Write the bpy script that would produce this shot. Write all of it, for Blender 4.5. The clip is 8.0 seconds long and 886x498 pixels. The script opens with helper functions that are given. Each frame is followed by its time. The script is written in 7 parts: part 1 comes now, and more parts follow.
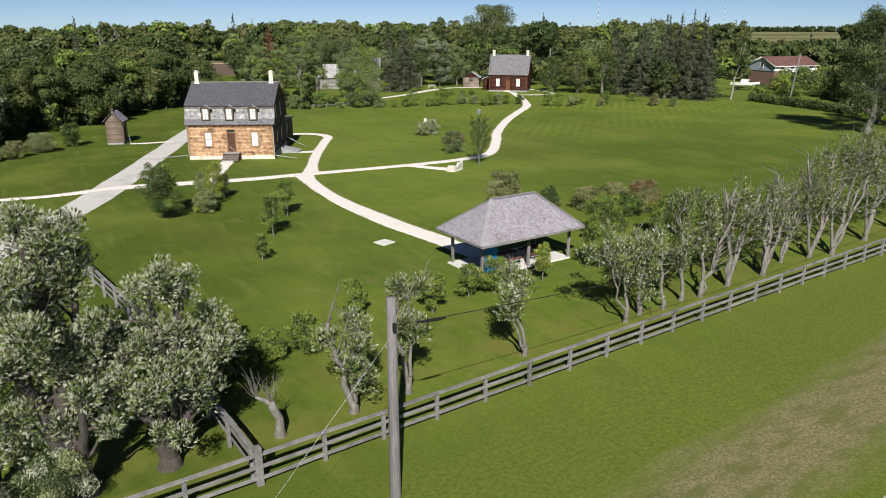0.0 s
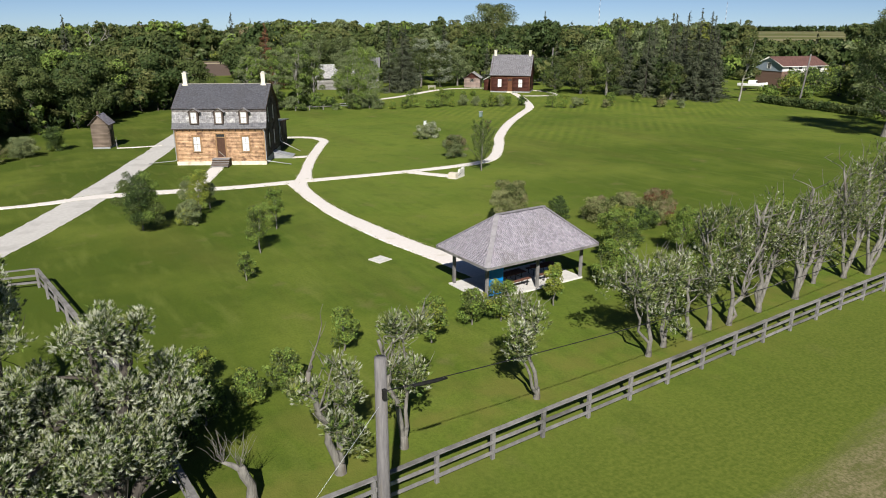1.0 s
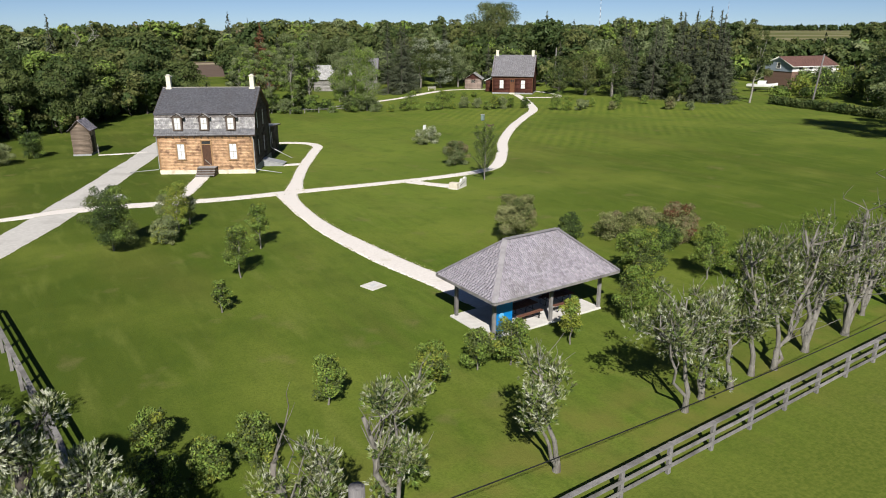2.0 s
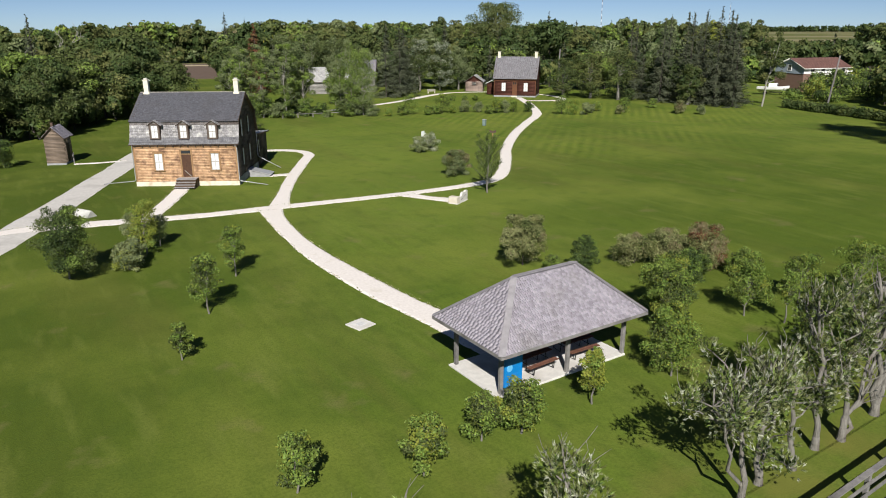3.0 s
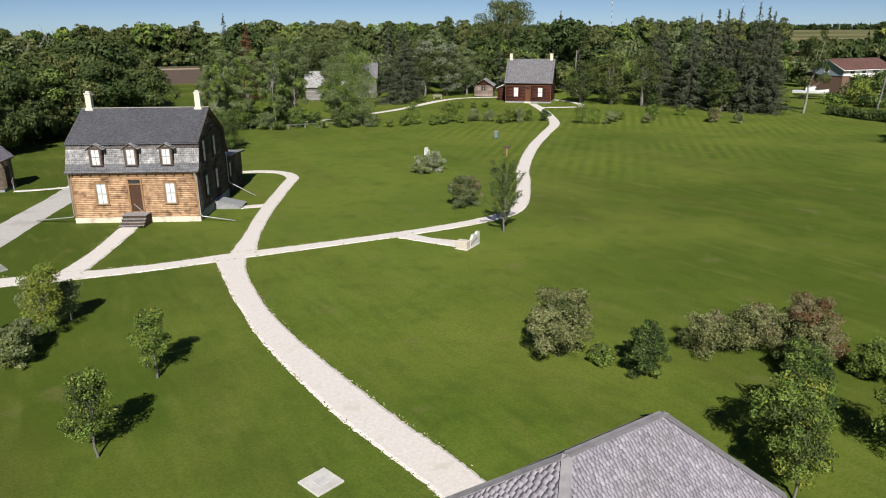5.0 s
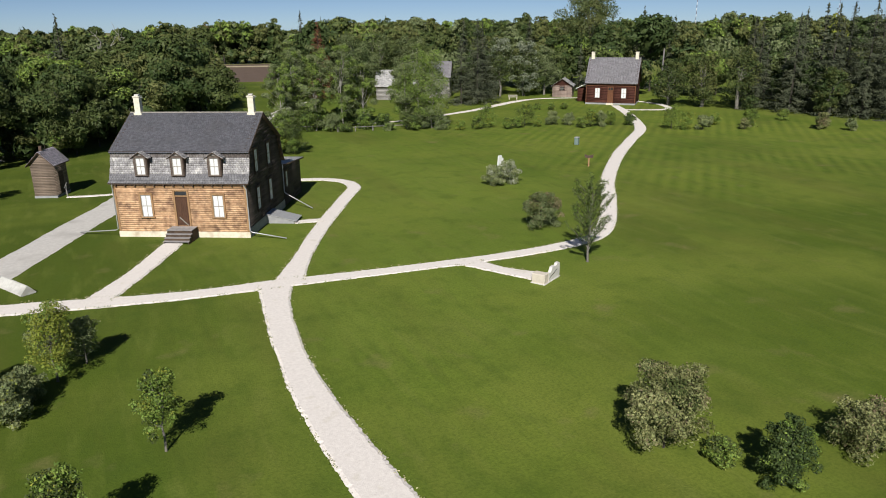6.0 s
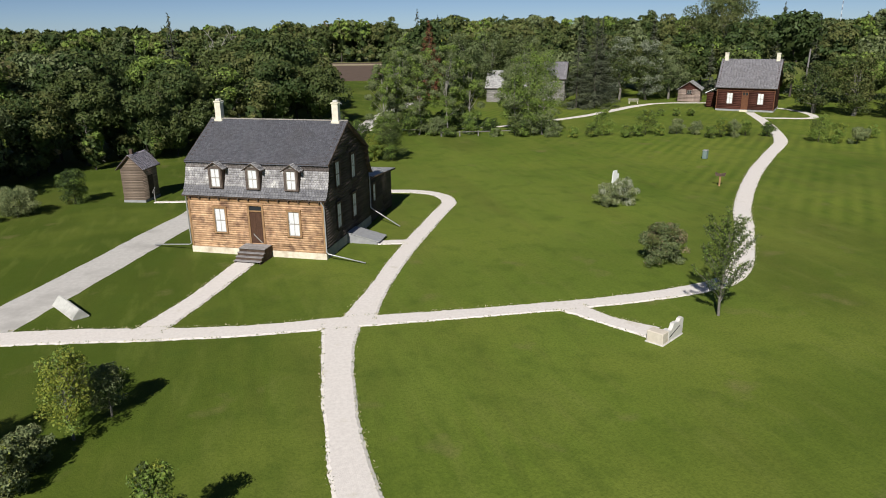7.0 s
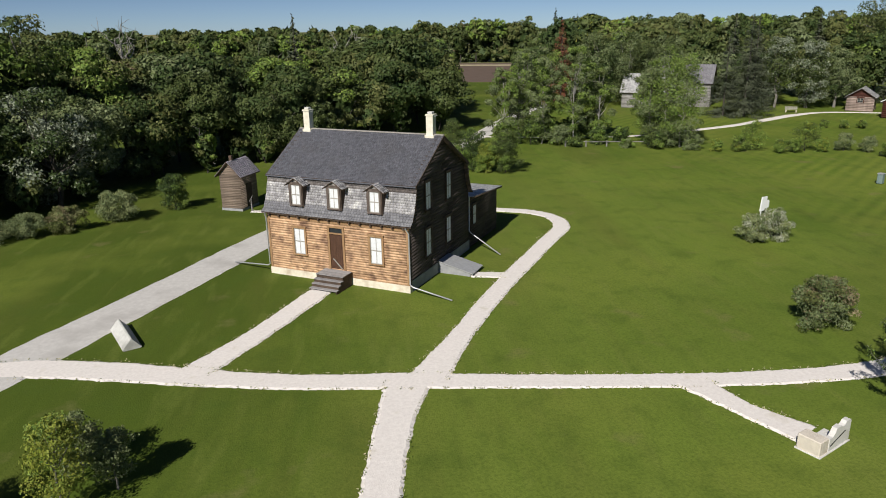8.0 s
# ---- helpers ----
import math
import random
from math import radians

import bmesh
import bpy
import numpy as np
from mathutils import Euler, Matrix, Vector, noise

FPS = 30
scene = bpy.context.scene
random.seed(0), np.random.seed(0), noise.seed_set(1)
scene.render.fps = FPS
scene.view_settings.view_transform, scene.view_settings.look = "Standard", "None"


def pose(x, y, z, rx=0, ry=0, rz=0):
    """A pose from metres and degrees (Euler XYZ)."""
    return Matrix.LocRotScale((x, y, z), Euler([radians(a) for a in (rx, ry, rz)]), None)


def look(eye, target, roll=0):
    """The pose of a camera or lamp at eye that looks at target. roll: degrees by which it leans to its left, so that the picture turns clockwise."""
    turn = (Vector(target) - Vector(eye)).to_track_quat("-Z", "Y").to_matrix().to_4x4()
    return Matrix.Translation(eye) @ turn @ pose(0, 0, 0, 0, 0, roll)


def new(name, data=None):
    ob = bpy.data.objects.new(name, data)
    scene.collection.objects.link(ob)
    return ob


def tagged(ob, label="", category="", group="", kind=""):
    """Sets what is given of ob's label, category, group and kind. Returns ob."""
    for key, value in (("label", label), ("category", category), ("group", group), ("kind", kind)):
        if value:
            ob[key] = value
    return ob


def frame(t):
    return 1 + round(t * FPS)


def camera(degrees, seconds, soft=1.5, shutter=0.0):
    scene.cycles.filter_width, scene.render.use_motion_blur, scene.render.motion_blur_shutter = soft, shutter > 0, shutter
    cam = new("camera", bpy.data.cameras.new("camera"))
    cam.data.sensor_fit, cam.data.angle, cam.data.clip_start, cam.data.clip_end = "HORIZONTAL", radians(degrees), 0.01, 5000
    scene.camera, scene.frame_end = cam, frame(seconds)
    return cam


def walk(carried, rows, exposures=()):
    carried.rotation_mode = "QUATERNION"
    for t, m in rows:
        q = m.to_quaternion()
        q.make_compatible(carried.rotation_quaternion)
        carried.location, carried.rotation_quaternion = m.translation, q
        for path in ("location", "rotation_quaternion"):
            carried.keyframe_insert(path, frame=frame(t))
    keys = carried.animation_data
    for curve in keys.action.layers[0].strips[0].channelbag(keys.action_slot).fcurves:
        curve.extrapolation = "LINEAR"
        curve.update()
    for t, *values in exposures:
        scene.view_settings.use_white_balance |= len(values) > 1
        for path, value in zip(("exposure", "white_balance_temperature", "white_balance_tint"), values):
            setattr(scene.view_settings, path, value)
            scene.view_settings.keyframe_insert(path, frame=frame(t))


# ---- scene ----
cam = camera(64.6, 8.0, soft=1.0)
# seconds, eye, target, roll
ROWS = [
    (0.0, (0.187, 0.199, 15.271), (1.243, 1.787, 14.668), 0.0),
    (0.5, (1.324, 1.940, 15.240), (2.379, 3.529, 14.637), 0.0),
    (1.0, (2.542, 3.777, 15.218), (3.597, 5.365, 14.614), 0.0),
    (1.5, (3.938, 5.921, 15.220), (4.992, 7.509, 14.615), -0.1),
    (3.0, (8.844, 13.030, 15.091), (9.897, 14.620, 14.489), -0.1),
    (3.5, (10.779, 15.747, 15.075), (11.832, 17.338, 14.475), -0.2),
    (4.0, (12.712, 18.420, 15.040), (13.764, 20.012, 14.441), -0.3),
    (4.2, (13.505, 19.560, 15.040), (14.556, 21.153, 14.442), -0.35),
    (5.3, (17.596, 26.111, 15.110), (18.603, 27.728, 14.503), -0.5),
    (5.5, (18.338, 27.334, 15.115), (19.307, 28.975, 14.507), -0.5),
    (6.0, (20.157, 30.411, 15.114), (21.017, 32.112, 14.506), -0.6),
    (6.5, (22.099, 33.565, 15.129), (22.828, 35.325, 14.520), -0.6),
    (7.0, (24.034, 36.646, 15.158), (24.606, 38.463, 14.549), -0.7),
    (7.5, (25.971, 39.878, 15.193), (26.361, 41.743, 14.585), -0.8),
    (8.0, (27.711, 42.958, 15.241), (27.923, 44.852, 14.635), -0.95),
]
walk(cam, [(t, look(e, a, r)) for t, e, a, r in ROWS], exposures=[(0.0, 0.52), (4.0, 0.37), (6.0, 0.26), (8.0, 0.17)])

# ---- light ----
SUN_AZ, SUN_EL = 212.2, 38.5          # clockwise from +y, degrees
world = bpy.data.worlds.new("sky")
world.use_nodes = True
scene.world = world
wt = world.node_tree
sky = wt.nodes.new("ShaderNodeTexSky")
sky.sky_type, sky.sun_disc = "NISHITA", False
sky.sun_elevation, sky.sun_rotation = radians(SUN_EL), radians(SUN_AZ)
sky.air_density, sky.dust_density, sky.ozone_density, sky.altitude = 0.46, 0.34, 2.6, 1500.0
wt.nodes["Background"].inputs["Strength"].default_value = 0.054
wt.links.new(sky.outputs["Color"], wt.nodes["Background"].inputs["Color"])
sun_data = bpy.data.lights.new("sun", "SUN")
sun_data.energy, sun_data.angle, sun_data.color = 4.8, radians(0.55), (1.0, 0.95, 0.87)
sun = new("sun", sun_data)
sa, se = radians(SUN_AZ), radians(SUN_EL)
sun.matrix_basis = look((60 * math.sin(sa), 60 * math.cos(sa), 60 * math.tan(se)), (0, 0, 0))


# ---- materials ----
def surf(name, c1, c2, scale=2.0, detail=5.0, rough=0.85, bump=0.25, bscale=40.0, island=0.0, each=0.0, stretch=(1, 1, 1), metal=0.0,
         c3=None, c3scale=0.4, c3at=0.6, spec=0.3, translucent=0.0, hue=0.0, placed=False):
    """Two-colour noise, a third colour in larger patches, fine relief; brightness varies by island and by object."""
    m = bpy.data.materials.new(name)
    m.use_nodes = True
    nt = m.node_tree
    n, l = nt.nodes, nt.links
    bs = n["Principled BSDF"]
    co = n.new("ShaderNodeTexCoord")
    mp = n.new("ShaderNodeMapping")
    mp.inputs["Scale"].default_value = stretch
    l.new(n.new("ShaderNodeNewGeometry").outputs["Position"] if placed else co.outputs["Object"], mp.inputs["Vector"])
    nz = n.new("ShaderNodeTexNoise")
    nz.inputs["Scale"].default_value, nz.inputs["Detail"].default_value, nz.inputs["Roughness"].default_value = scale, detail, 0.65
    l.new(mp.outputs["Vector"], nz.inputs["Vector"])
    rp = n.new("ShaderNodeValToRGB")
    rp.color_ramp.elements[0].position, rp.color_ramp.elements[1].position = 0.3, 0.7
    rp.color_ramp.elements[0].color, rp.color_ramp.elements[1].color = (*c1, 1), (*c2, 1)
    l.new(nz.outputs["Fac"], rp.inputs["Fac"])
    col = rp.outputs["Color"]
    if c3:
        nb = n.new("ShaderNodeTexNoise")
        nb.inputs["Scale"].default_value, nb.inputs["Detail"].default_value = c3scale, 4.0
        l.new(mp.outputs["Vector"], nb.inputs["Vector"])
        rb = n.new("ShaderNodeValToRGB")
        rb.color_ramp.elements[0].position, rb.color_ramp.elements[1].position = c3at - 0.08, c3at + 0.12
        l.new(nb.outputs["Fac"], rb.inputs["Fac"])
        mx = n.new("ShaderNodeMix")
        mx.data_type = "RGBA"
        l.new(rb.outputs["Color"], mx.inputs["Factor"])
        l.new(col, mx.inputs["A"])
        mx.inputs["B"].default_value = (*c3, 1)
        col = mx.outputs["Result"]
    if island or each:
        hs = n.new("ShaderNodeHueSaturation")
        src = n.new("ShaderNodeNewGeometry").outputs["Random Per Island"] if island else n.new("ShaderNodeObjectInfo").outputs["Random"]
        amount = island or each
        mr = n.new("ShaderNodeMapRange")
        mr.inputs["To Min"].default_value, mr.inputs["To Max"].default_value = 1 - amount, 1 + amount
        l.new(src, mr.inputs["Value"])
        l.new(mr.outputs["Result"], hs.inputs["Value"])
        if hue:
            wn = n.new("ShaderNodeTexWhiteNoise")
            wn.noise_dimensions = "1D"
            l.new(src, wn.inputs["W"])
            mh = n.new("ShaderNodeMapRange")
            mh.inputs["To Min"].default_value, mh.inputs["To Max"].default_value = 0.5 - hue, 0.5 + hue
            l.new(wn.outputs["Value"], mh.inputs["Value"])
            l.new(mh.outputs["Result"], hs.inputs["Hue"])
        l.new(col, hs.inputs["Color"])
        col = hs.outputs["Color"]
    l.new(col, bs.inputs["Base Color"])
    bs.inputs["Roughness"].default_value, bs.inputs["Metallic"].default_value = rough, metal
    bs.inputs["Specular IOR Level"].default_value = spec
    if bump:
        nf = n.new("ShaderNodeTexNoise")
        nf.inputs["Scale"].default_value, nf.inputs["Detail"].default_value = bscale, 4.0
        l.new(mp.outputs["Vector"], nf.inputs["Vector"])
        bp = n.new("ShaderNodeBump")
        bp.inputs["Strength"].default_value, bp.inputs["Distance"].default_value = bump, 0.05
        l.new(nf.outputs["Fac"], bp.inputs["Height"])
        l.new(bp.outputs["Normal"], bs.inputs["Normal"])
    if translucent:
        tr = n.new("ShaderNodeBsdfTranslucent")
        l.new(col, tr.inputs["Color"])
        ms = n.new("ShaderNodeMixShader")
        ms.inputs[0].default_value = translucent
        l.new(bs.outputs[0], ms.inputs[1])
        l.new(tr.outputs[0], ms.inputs[2])
        l.new(ms.outputs[0], n["Material Output"].inputs["Surface"])
    return m


def lawn_material():
    """Mown grass: fine blades, patches, faint mowing stripes; dry verge and gravelly strip towards the road."""
    m = surf("lawn", (0.095, 0.145, 0.017), (0.132, 0.185, 0.025), scale=1.4, detail=8, rough=0.9, bump=0.4, bscale=16.0, spec=0.12)
    nt = m.node_tree
    n, l = nt.nodes, nt.links
    bs = n["Principled BSDF"]
    col = bs.inputs["Base Color"].links[0].from_socket
    co = n.new("ShaderNodeTexCoord").outputs["Object"]

    def noise_at(scale, detail=4.0, vec=None):
        z = n.new("ShaderNodeTexNoise")
        z.inputs["Scale"].default_value, z.inputs["Detail"].default_value = scale, detail
        l.new(vec or co, z.inputs["Vector"])
        return z.outputs["Fac"]

    def ramp(v, a, b):
        r = n.new("ShaderNodeMapRange")
        r.inputs["From Min"].default_value, r.inputs["From Max"].default_value = a, b
        l.new(v, r.inputs["Value"])
        return r.outputs["Result"]

    def mix(fac, a, b):
        x = n.new("ShaderNodeMix")
        x.data_type = "RGBA"
        l.new(fac, x.inputs["Factor"])
        for key, v in (("A", a), ("B", b)):
            if isinstance(v, tuple):
                x.inputs[key].default_value = (*v, 1)
            else:
                l.new(v, x.inputs[key])
        return x.outputs["Result"]

    def maths(op, a, b):
        x = n.new("ShaderNodeMath")
        x.operation = op
        x.use_clamp = True
        for i, v in enumerate((a, b)):
            if isinstance(v, (int, float)):
                x.inputs[i].default_value = v
            else:
                l.new(v, x.inputs[i])
        return x.outputs[0]

    def free(op, a, b, c=0.0):
        q = n.new("ShaderNodeMath")
        q.operation = op
        for i, v in enumerate((a, b, c)):
            if isinstance(v, (int, float)):
                q.inputs[i].default_value = v
            else:
                l.new(v, q.inputs[i])
        return q.outputs[0]

    # darker, yellower and browner patches at several sizes
    drift = n.new("ShaderNodeMapping")
    drift.inputs["Rotation"].default_value, drift.inputs["Scale"].default_value = (0, 0, radians(-4)), (1.0, 0.2, 1)
    l.new(co, drift.inputs["Vector"])
    dv = drift.outputs["Vector"]
    col = mix(maths("MULTIPLY", ramp(noise_at(0.06, 7), 0.44, 0.64), 0.6), col, (0.060, 0.102, 0.012))
    col = mix(maths("MULTIPLY", ramp(noise_at(0.22, 10, dv), 0.45, 0.68), 0.6), col, (0.139, 0.177, 0.031))
    col = mix(maths("MULTIPLY", ramp(noise_at(0.7, 10, dv), 0.50, 0.70), 0.34), col, (0.110, 0.107, 0.027))
    col = mix(maths("MULTIPLY", ramp(noise_at(1.6, 12, dv), 0.48, 0.70), 0.5), col, (0.057, 0.092, 0.013))
    sep = n.new("ShaderNodeSeparateXYZ")
    l.new(co, sep.inputs[0])
    x, y = sep.outputs["X"], sep.outputs["Y"]

    # mowing stripes: the far lawn one way, the lawn behind the shelter another
    def stripes(turn, period, where):
        mp = n.new("ShaderNodeMapping")
        mp.inputs["Rotation"].default_value = (0, 0, radians(turn))
        l.new(co, mp.inputs["Vector"])
        wv = n.new("ShaderNodeTexWave")
        wv.inputs["Scale"].default_value, wv.inputs["Distortion"].default_value = 0.314 / period, 2.0
        wv.inputs["Detail"].default_value, wv.inputs["Detail Scale"].default_value = 2.0, 0.35
        l.new(mp.outputs["Vector"], wv.inputs["Vector"])
        return maths("MULTIPLY", maths("MULTIPLY", wv.outputs["Fac"], where), ramp(noise_at(0.05, 3), 0.40, 0.62))

    far_lawn = maths("MULTIPLY", maths("MULTIPLY", ramp(x, 62, 74), ramp(y, 64, 78)), 0.80)
    col = mix(stripes(47, 1.5, far_lawn), col, (0.172, 0.214, 0.032))
    mid_lawn = maths("MULTIPLY", maths("MULTIPLY", ramp(x, 28, 33), ramp(x, 58, 48)), maths("MULTIPLY", maths("MULTIPLY", ramp(y, 40, 48), ramp(y, 110, 95)), 0.16))
    col = mix(stripes(-18, 1.1, mid_lawn), col, (0.147, 0.187, 0.025))
    # darker grass towards the drive and the near lawn
    col = mix(maths("MULTIPLY", ramp(free("MULTIPLY_ADD", noise_at(0.12, 5), 14.0, free("MULTIPLY_ADD", y, -0.3, free("ADD", x, 10.2))), 30, 13), 0.75), col, (0.054, 0.080, 0.009))
    # darker grass on the open lawn behind the shrubs, paler beside the house
    wander = free("MULTIPLY_ADD", noise_at(0.10, 6), 20.0, -10.0)
    px, py = free("ADD", x, wander), free("SUBTRACT", y, wander)
    thick = maths("MULTIPLY", maths("MULTIPLY", ramp(px, 34, 48), ramp(px, 112, 90)), maths("MULTIPLY", ramp(py, 26, 36), ramp(py, 84, 64)))
    col = mix(maths("MULTIPLY", thick, 0.62), col, (0.060, 0.093, 0.009))
    pale = maths("MULTIPLY", maths("MULTIPLY", ramp(px, 26, 36), ramp(px, 66, 52)), maths("MULTIPLY", ramp(py, 46, 62), ramp(py, 132, 112)))
    col = mix(maths("MULTIPLY", pale, 0.42), col, (0.161, 0.214, 0.035))
    # broad yellowish and mossy drifts
    col = mix(maths("MULTIPLY", ramp(noise_at(0.09, 10), 0.48, 0.66), 0.52), col, (0.172, 0.205, 0.034))
    col = mix(maths("MULTIPLY", ramp(noise_at(0.15, 10, dv), 0.52, 0.68), 0.42), col, (0.112, 0.118, 0.026))
    col = mix(maths("MULTIPLY", ramp(noise_at(0.5, 10), 0.52, 0.70), 0.45), col, (0.062, 0.100, 0.014))
    col = mix(maths("MULTIPLY", ramp(noise_at(0.9, 10, dv), 0.54, 0.70), 0.40), col, (0.160, 0.188, 0.040))
    # worn brownish thatch in small patches
    col = mix(maths("MULTIPLY", ramp(noise_at(0.33, 8), 0.62, 0.74), 0.5), col, (0.19, 0.165, 0.07))
    # tufts
    col = mix(maths("MULTIPLY", ramp(noise_at(8.0, 10), 0.42, 0.72), 0.42), col, (0.047, 0.075, 0.010))
    # thin dry grass under the willow row and beyond the fence
    row_band = maths("MULTIPLY", ramp(y, 20.0, 23.0), ramp(y, 31.0, 25.0))
    col = mix(maths("MULTIPLY", maths("MULTIPLY", row_band, ramp(noise_at(0.45, 6), 0.42, 0.62)), 0.7), col, (0.153, 0.153, 0.034))
    along = n.new("ShaderNodeMapping")
    along.inputs["Rotation"].default_value, along.inputs["Scale"].default_value = (0, 0, radians(-3.4)), (0.3, 1.0, 1)
    l.new(co, along.inputs["Vector"])
    run = along.outputs["Vector"]
    # verge: olive grass, a dry tan band, then rough grass down to the road
    v = free("ADD", free("MULTIPLY_ADD", x, -0.06, y), free("MULTIPLY_ADD", noise_at(0.6, 9, run), 2.6, -1.3))
    olive = mix(ramp(noise_at(6.0, 8), 0.35, 0.65), (0.077, 0.109, 0.015), (0.128, 0.156, 0.026))
    col = mix(maths("MULTIPLY", ramp(v, 22.0, 17.0), 0.85), col, olive)
    tan = mix(ramp(noise_at(9.0, 9), 0.36, 0.62), (0.235, 0.20, 0.115), (0.123, 0.120, 0.052))
    tan = mix(maths("MULTIPLY", ramp(noise_at(1.6, 9, run), 0.48, 0.62), 0.7), tan, (0.098, 0.109, 0.031))
    band = maths("MULTIPLY", ramp(v, 13.4, 12.0), ramp(v, 8.2, 9.6))
    col = mix(maths("MULTIPLY", band, 0.9), col, tan)
    # far off: cropped fields, paler and larger in pattern
    far = n.new("ShaderNodeVectorMath")
    far.operation = "LENGTH"
    l.new(co, far.inputs[0])
    fields = mix(ramp(noise_at(0.004, 3), 0.45, 0.55), (0.115, 0.125, 0.042), (0.22, 0.20, 0.11))
    col = mix(ramp(far.outputs["Value"], 260, 420), col, fields)
    l.new(col, bs.inputs["Base Color"])
    return m


M = {}
M["lawn"] = lawn_material()
M["gravel"] = surf("pale crushed limestone", (0.64, 0.60, 0.575), (0.77, 0.73, 0.70), scale=6, detail=8, bump=0.22, bscale=25, c3=(0.56, 0.52, 0.44), c3scale=0.9, c3at=0.70, spec=0.1)
M["drive"] = surf("grey gravel", (0.47, 0.455, 0.44), (0.58, 0.565, 0.545), scale=3, detail=8, bump=0.4, bscale=25, c3=(0.40, 0.385, 0.37), c3scale=0.35, spec=0.1)
M["concrete"] = surf("concrete", (0.54, 0.53, 0.51), (0.67, 0.655, 0.63), scale=3, bump=0.15, c3=(0.5, 0.48, 0.45), c3scale=0.8)
M["limewash"] = surf("whitewashed stone", (0.62, 0.56, 0.45), (0.80, 0.74, 0.62), scale=2.5, bump=0.5, bscale=8, c3=(0.5, 0.42, 0.32), c3scale=1.2)
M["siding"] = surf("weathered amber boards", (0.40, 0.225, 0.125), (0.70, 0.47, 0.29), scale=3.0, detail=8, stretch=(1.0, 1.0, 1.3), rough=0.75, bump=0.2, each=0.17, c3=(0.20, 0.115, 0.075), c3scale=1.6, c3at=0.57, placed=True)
# boards of the sunless walls: their shade is put into a near-black colour
M["siding_shaded"] = surf("weathered boards with shade in colour", (0.036, 0.029, 0.027), (0.072, 0.058, 0.054), scale=2.2, stretch=(0.5, 0.5, 4), rough=0.85, bump=0.2, each=0.25)
M["trim"] = surf("tan trim", (0.24, 0.14, 0.07), (0.38, 0.24, 0.125), scale=4, stretch=(1, 1, 0.4), each=0.1)
M["dormer_trim"] = surf("dark brown dormer trim", (0.09, 0.07, 0.06), (0.17, 0.135, 0.115), scale=4, stretch=(1, 1, 0.4), each=0.15)
M["trim_grey"] = surf("grey weathered trim", (0.24, 0.225, 0.20), (0.36, 0.34, 0.31), scale=4, stretch=(1, 1, 0.4), each=0.15)
M["asphalt_shingle"] = surf("dark grey shingles", (0.070, 0.072, 0.086), (0.118, 0.120, 0.140), scale=5, detail=8, rough=0.9, bump=0.4, island=0.2, c3=(0.086, 0.086, 0.098), c3scale=0.5)
M["cedar_grey"] = surf("silvered cedar shingles", (0.25, 0.235, 0.275), (0.36, 0.335, 0.385), scale=3, rough=0.85, bump=0.25, island=0.22, c3=(0.25, 0.235, 0.25), c3scale=0.5)
M["cedar_piece"] = surf("silvered cedar shingle", (0.25, 0.235, 0.275), (0.36, 0.335, 0.385), scale=3, rough=0.85, bump=0.25, each=0.15, c3=(0.25, 0.235, 0.25), c3scale=0.5)
M["cedar_house"] = surf("weathered grey cedar shingles", (0.22, 0.215, 0.225), (0.42, 0.41, 0.42), scale=2.6, rough=0.85, bump=0.25, island=0.24, c3=(0.56, 0.55, 0.54), c3scale=1.6, c3at=0.60)
M["cedar_flare"] = surf("darker blue-grey cedar shingles", (0.13, 0.13, 0.145), (0.23, 0.23, 0.245), scale=2.2, rough=0.85, bump=0.25, island=0.14)
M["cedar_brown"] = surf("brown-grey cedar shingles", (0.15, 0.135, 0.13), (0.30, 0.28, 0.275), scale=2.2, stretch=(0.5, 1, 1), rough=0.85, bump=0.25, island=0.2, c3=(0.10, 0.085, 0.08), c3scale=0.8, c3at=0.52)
M["footing"] = surf("grey rendered footing", (0.24, 0.245, 0.26), (0.34, 0.345, 0.36), scale=2, bump=0.4, bscale=8)
M["hip"] = surf("grey hip boards", (0.20, 0.19, 0.205), (0.29, 0.28, 0.295), scale=3, bump=0.2, each=0.1)
M["window_white"] = surf("white painted sash", (0.74, 0.74, 0.71), (0.82, 0.82, 0.79), scale=6, bump=0.1, rough=0.5)
M["curtain"] = surf("white blind", (0.60, 0.62, 0.64), (0.74, 0.76, 0.78), scale=3, bump=0.1, rough=0.8)
M["door"] = surf("dark brown door", (0.055, 0.028, 0.018), (0.10, 0.05, 0.03), scale=4, stretch=(2, 2, 0.5), rough=0.6)
M["chimney"] = surf("cream painted brick", (0.60, 0.57, 0.46), (0.74, 0.71, 0.60), scale=4, bump=0.4, bscale=14)
M["grey_wood"] = surf("weathered grey wood", (0.15, 0.145, 0.145), (0.25, 0.24, 0.235), scale=3, stretch=(1, 1, 1), bump=0.3, each=0.16, c3=(0.11, 0.105, 0.10), c3scale=1.0)
M["deck"] = surf("grey stair boards", (0.22, 0.21, 0.215), (0.33, 0.32, 0.32), scale=4, bump=0.2, each=0.12)
M["dark_wood"] = surf("dark brown wood", (0.05, 0.035, 0.028), (0.10, 0.07, 0.05), scale=4, bump=0.2, each=0.15)
M["red_wood"] = surf("dark red boards", (0.044, 0.015, 0.011), (0.088, 0.030, 0.020), scale=2, stretch=(0.6, 0.6, 2.5), bump=0.2, each=0.2, c3=(0.035, 0.014, 0.011), c3scale=0.5)
M["orange_wood"] = surf("orange stained wood", (0.105, 0.045, 0.024), (0.155, 0.066, 0.034), scale=4, bump=0.2)
M["table_wood"] = surf("red-brown table planks", (0.10, 0.045, 0.03), (0.16, 0.075, 0.05), scale=4, bump=0.2, each=0.15)
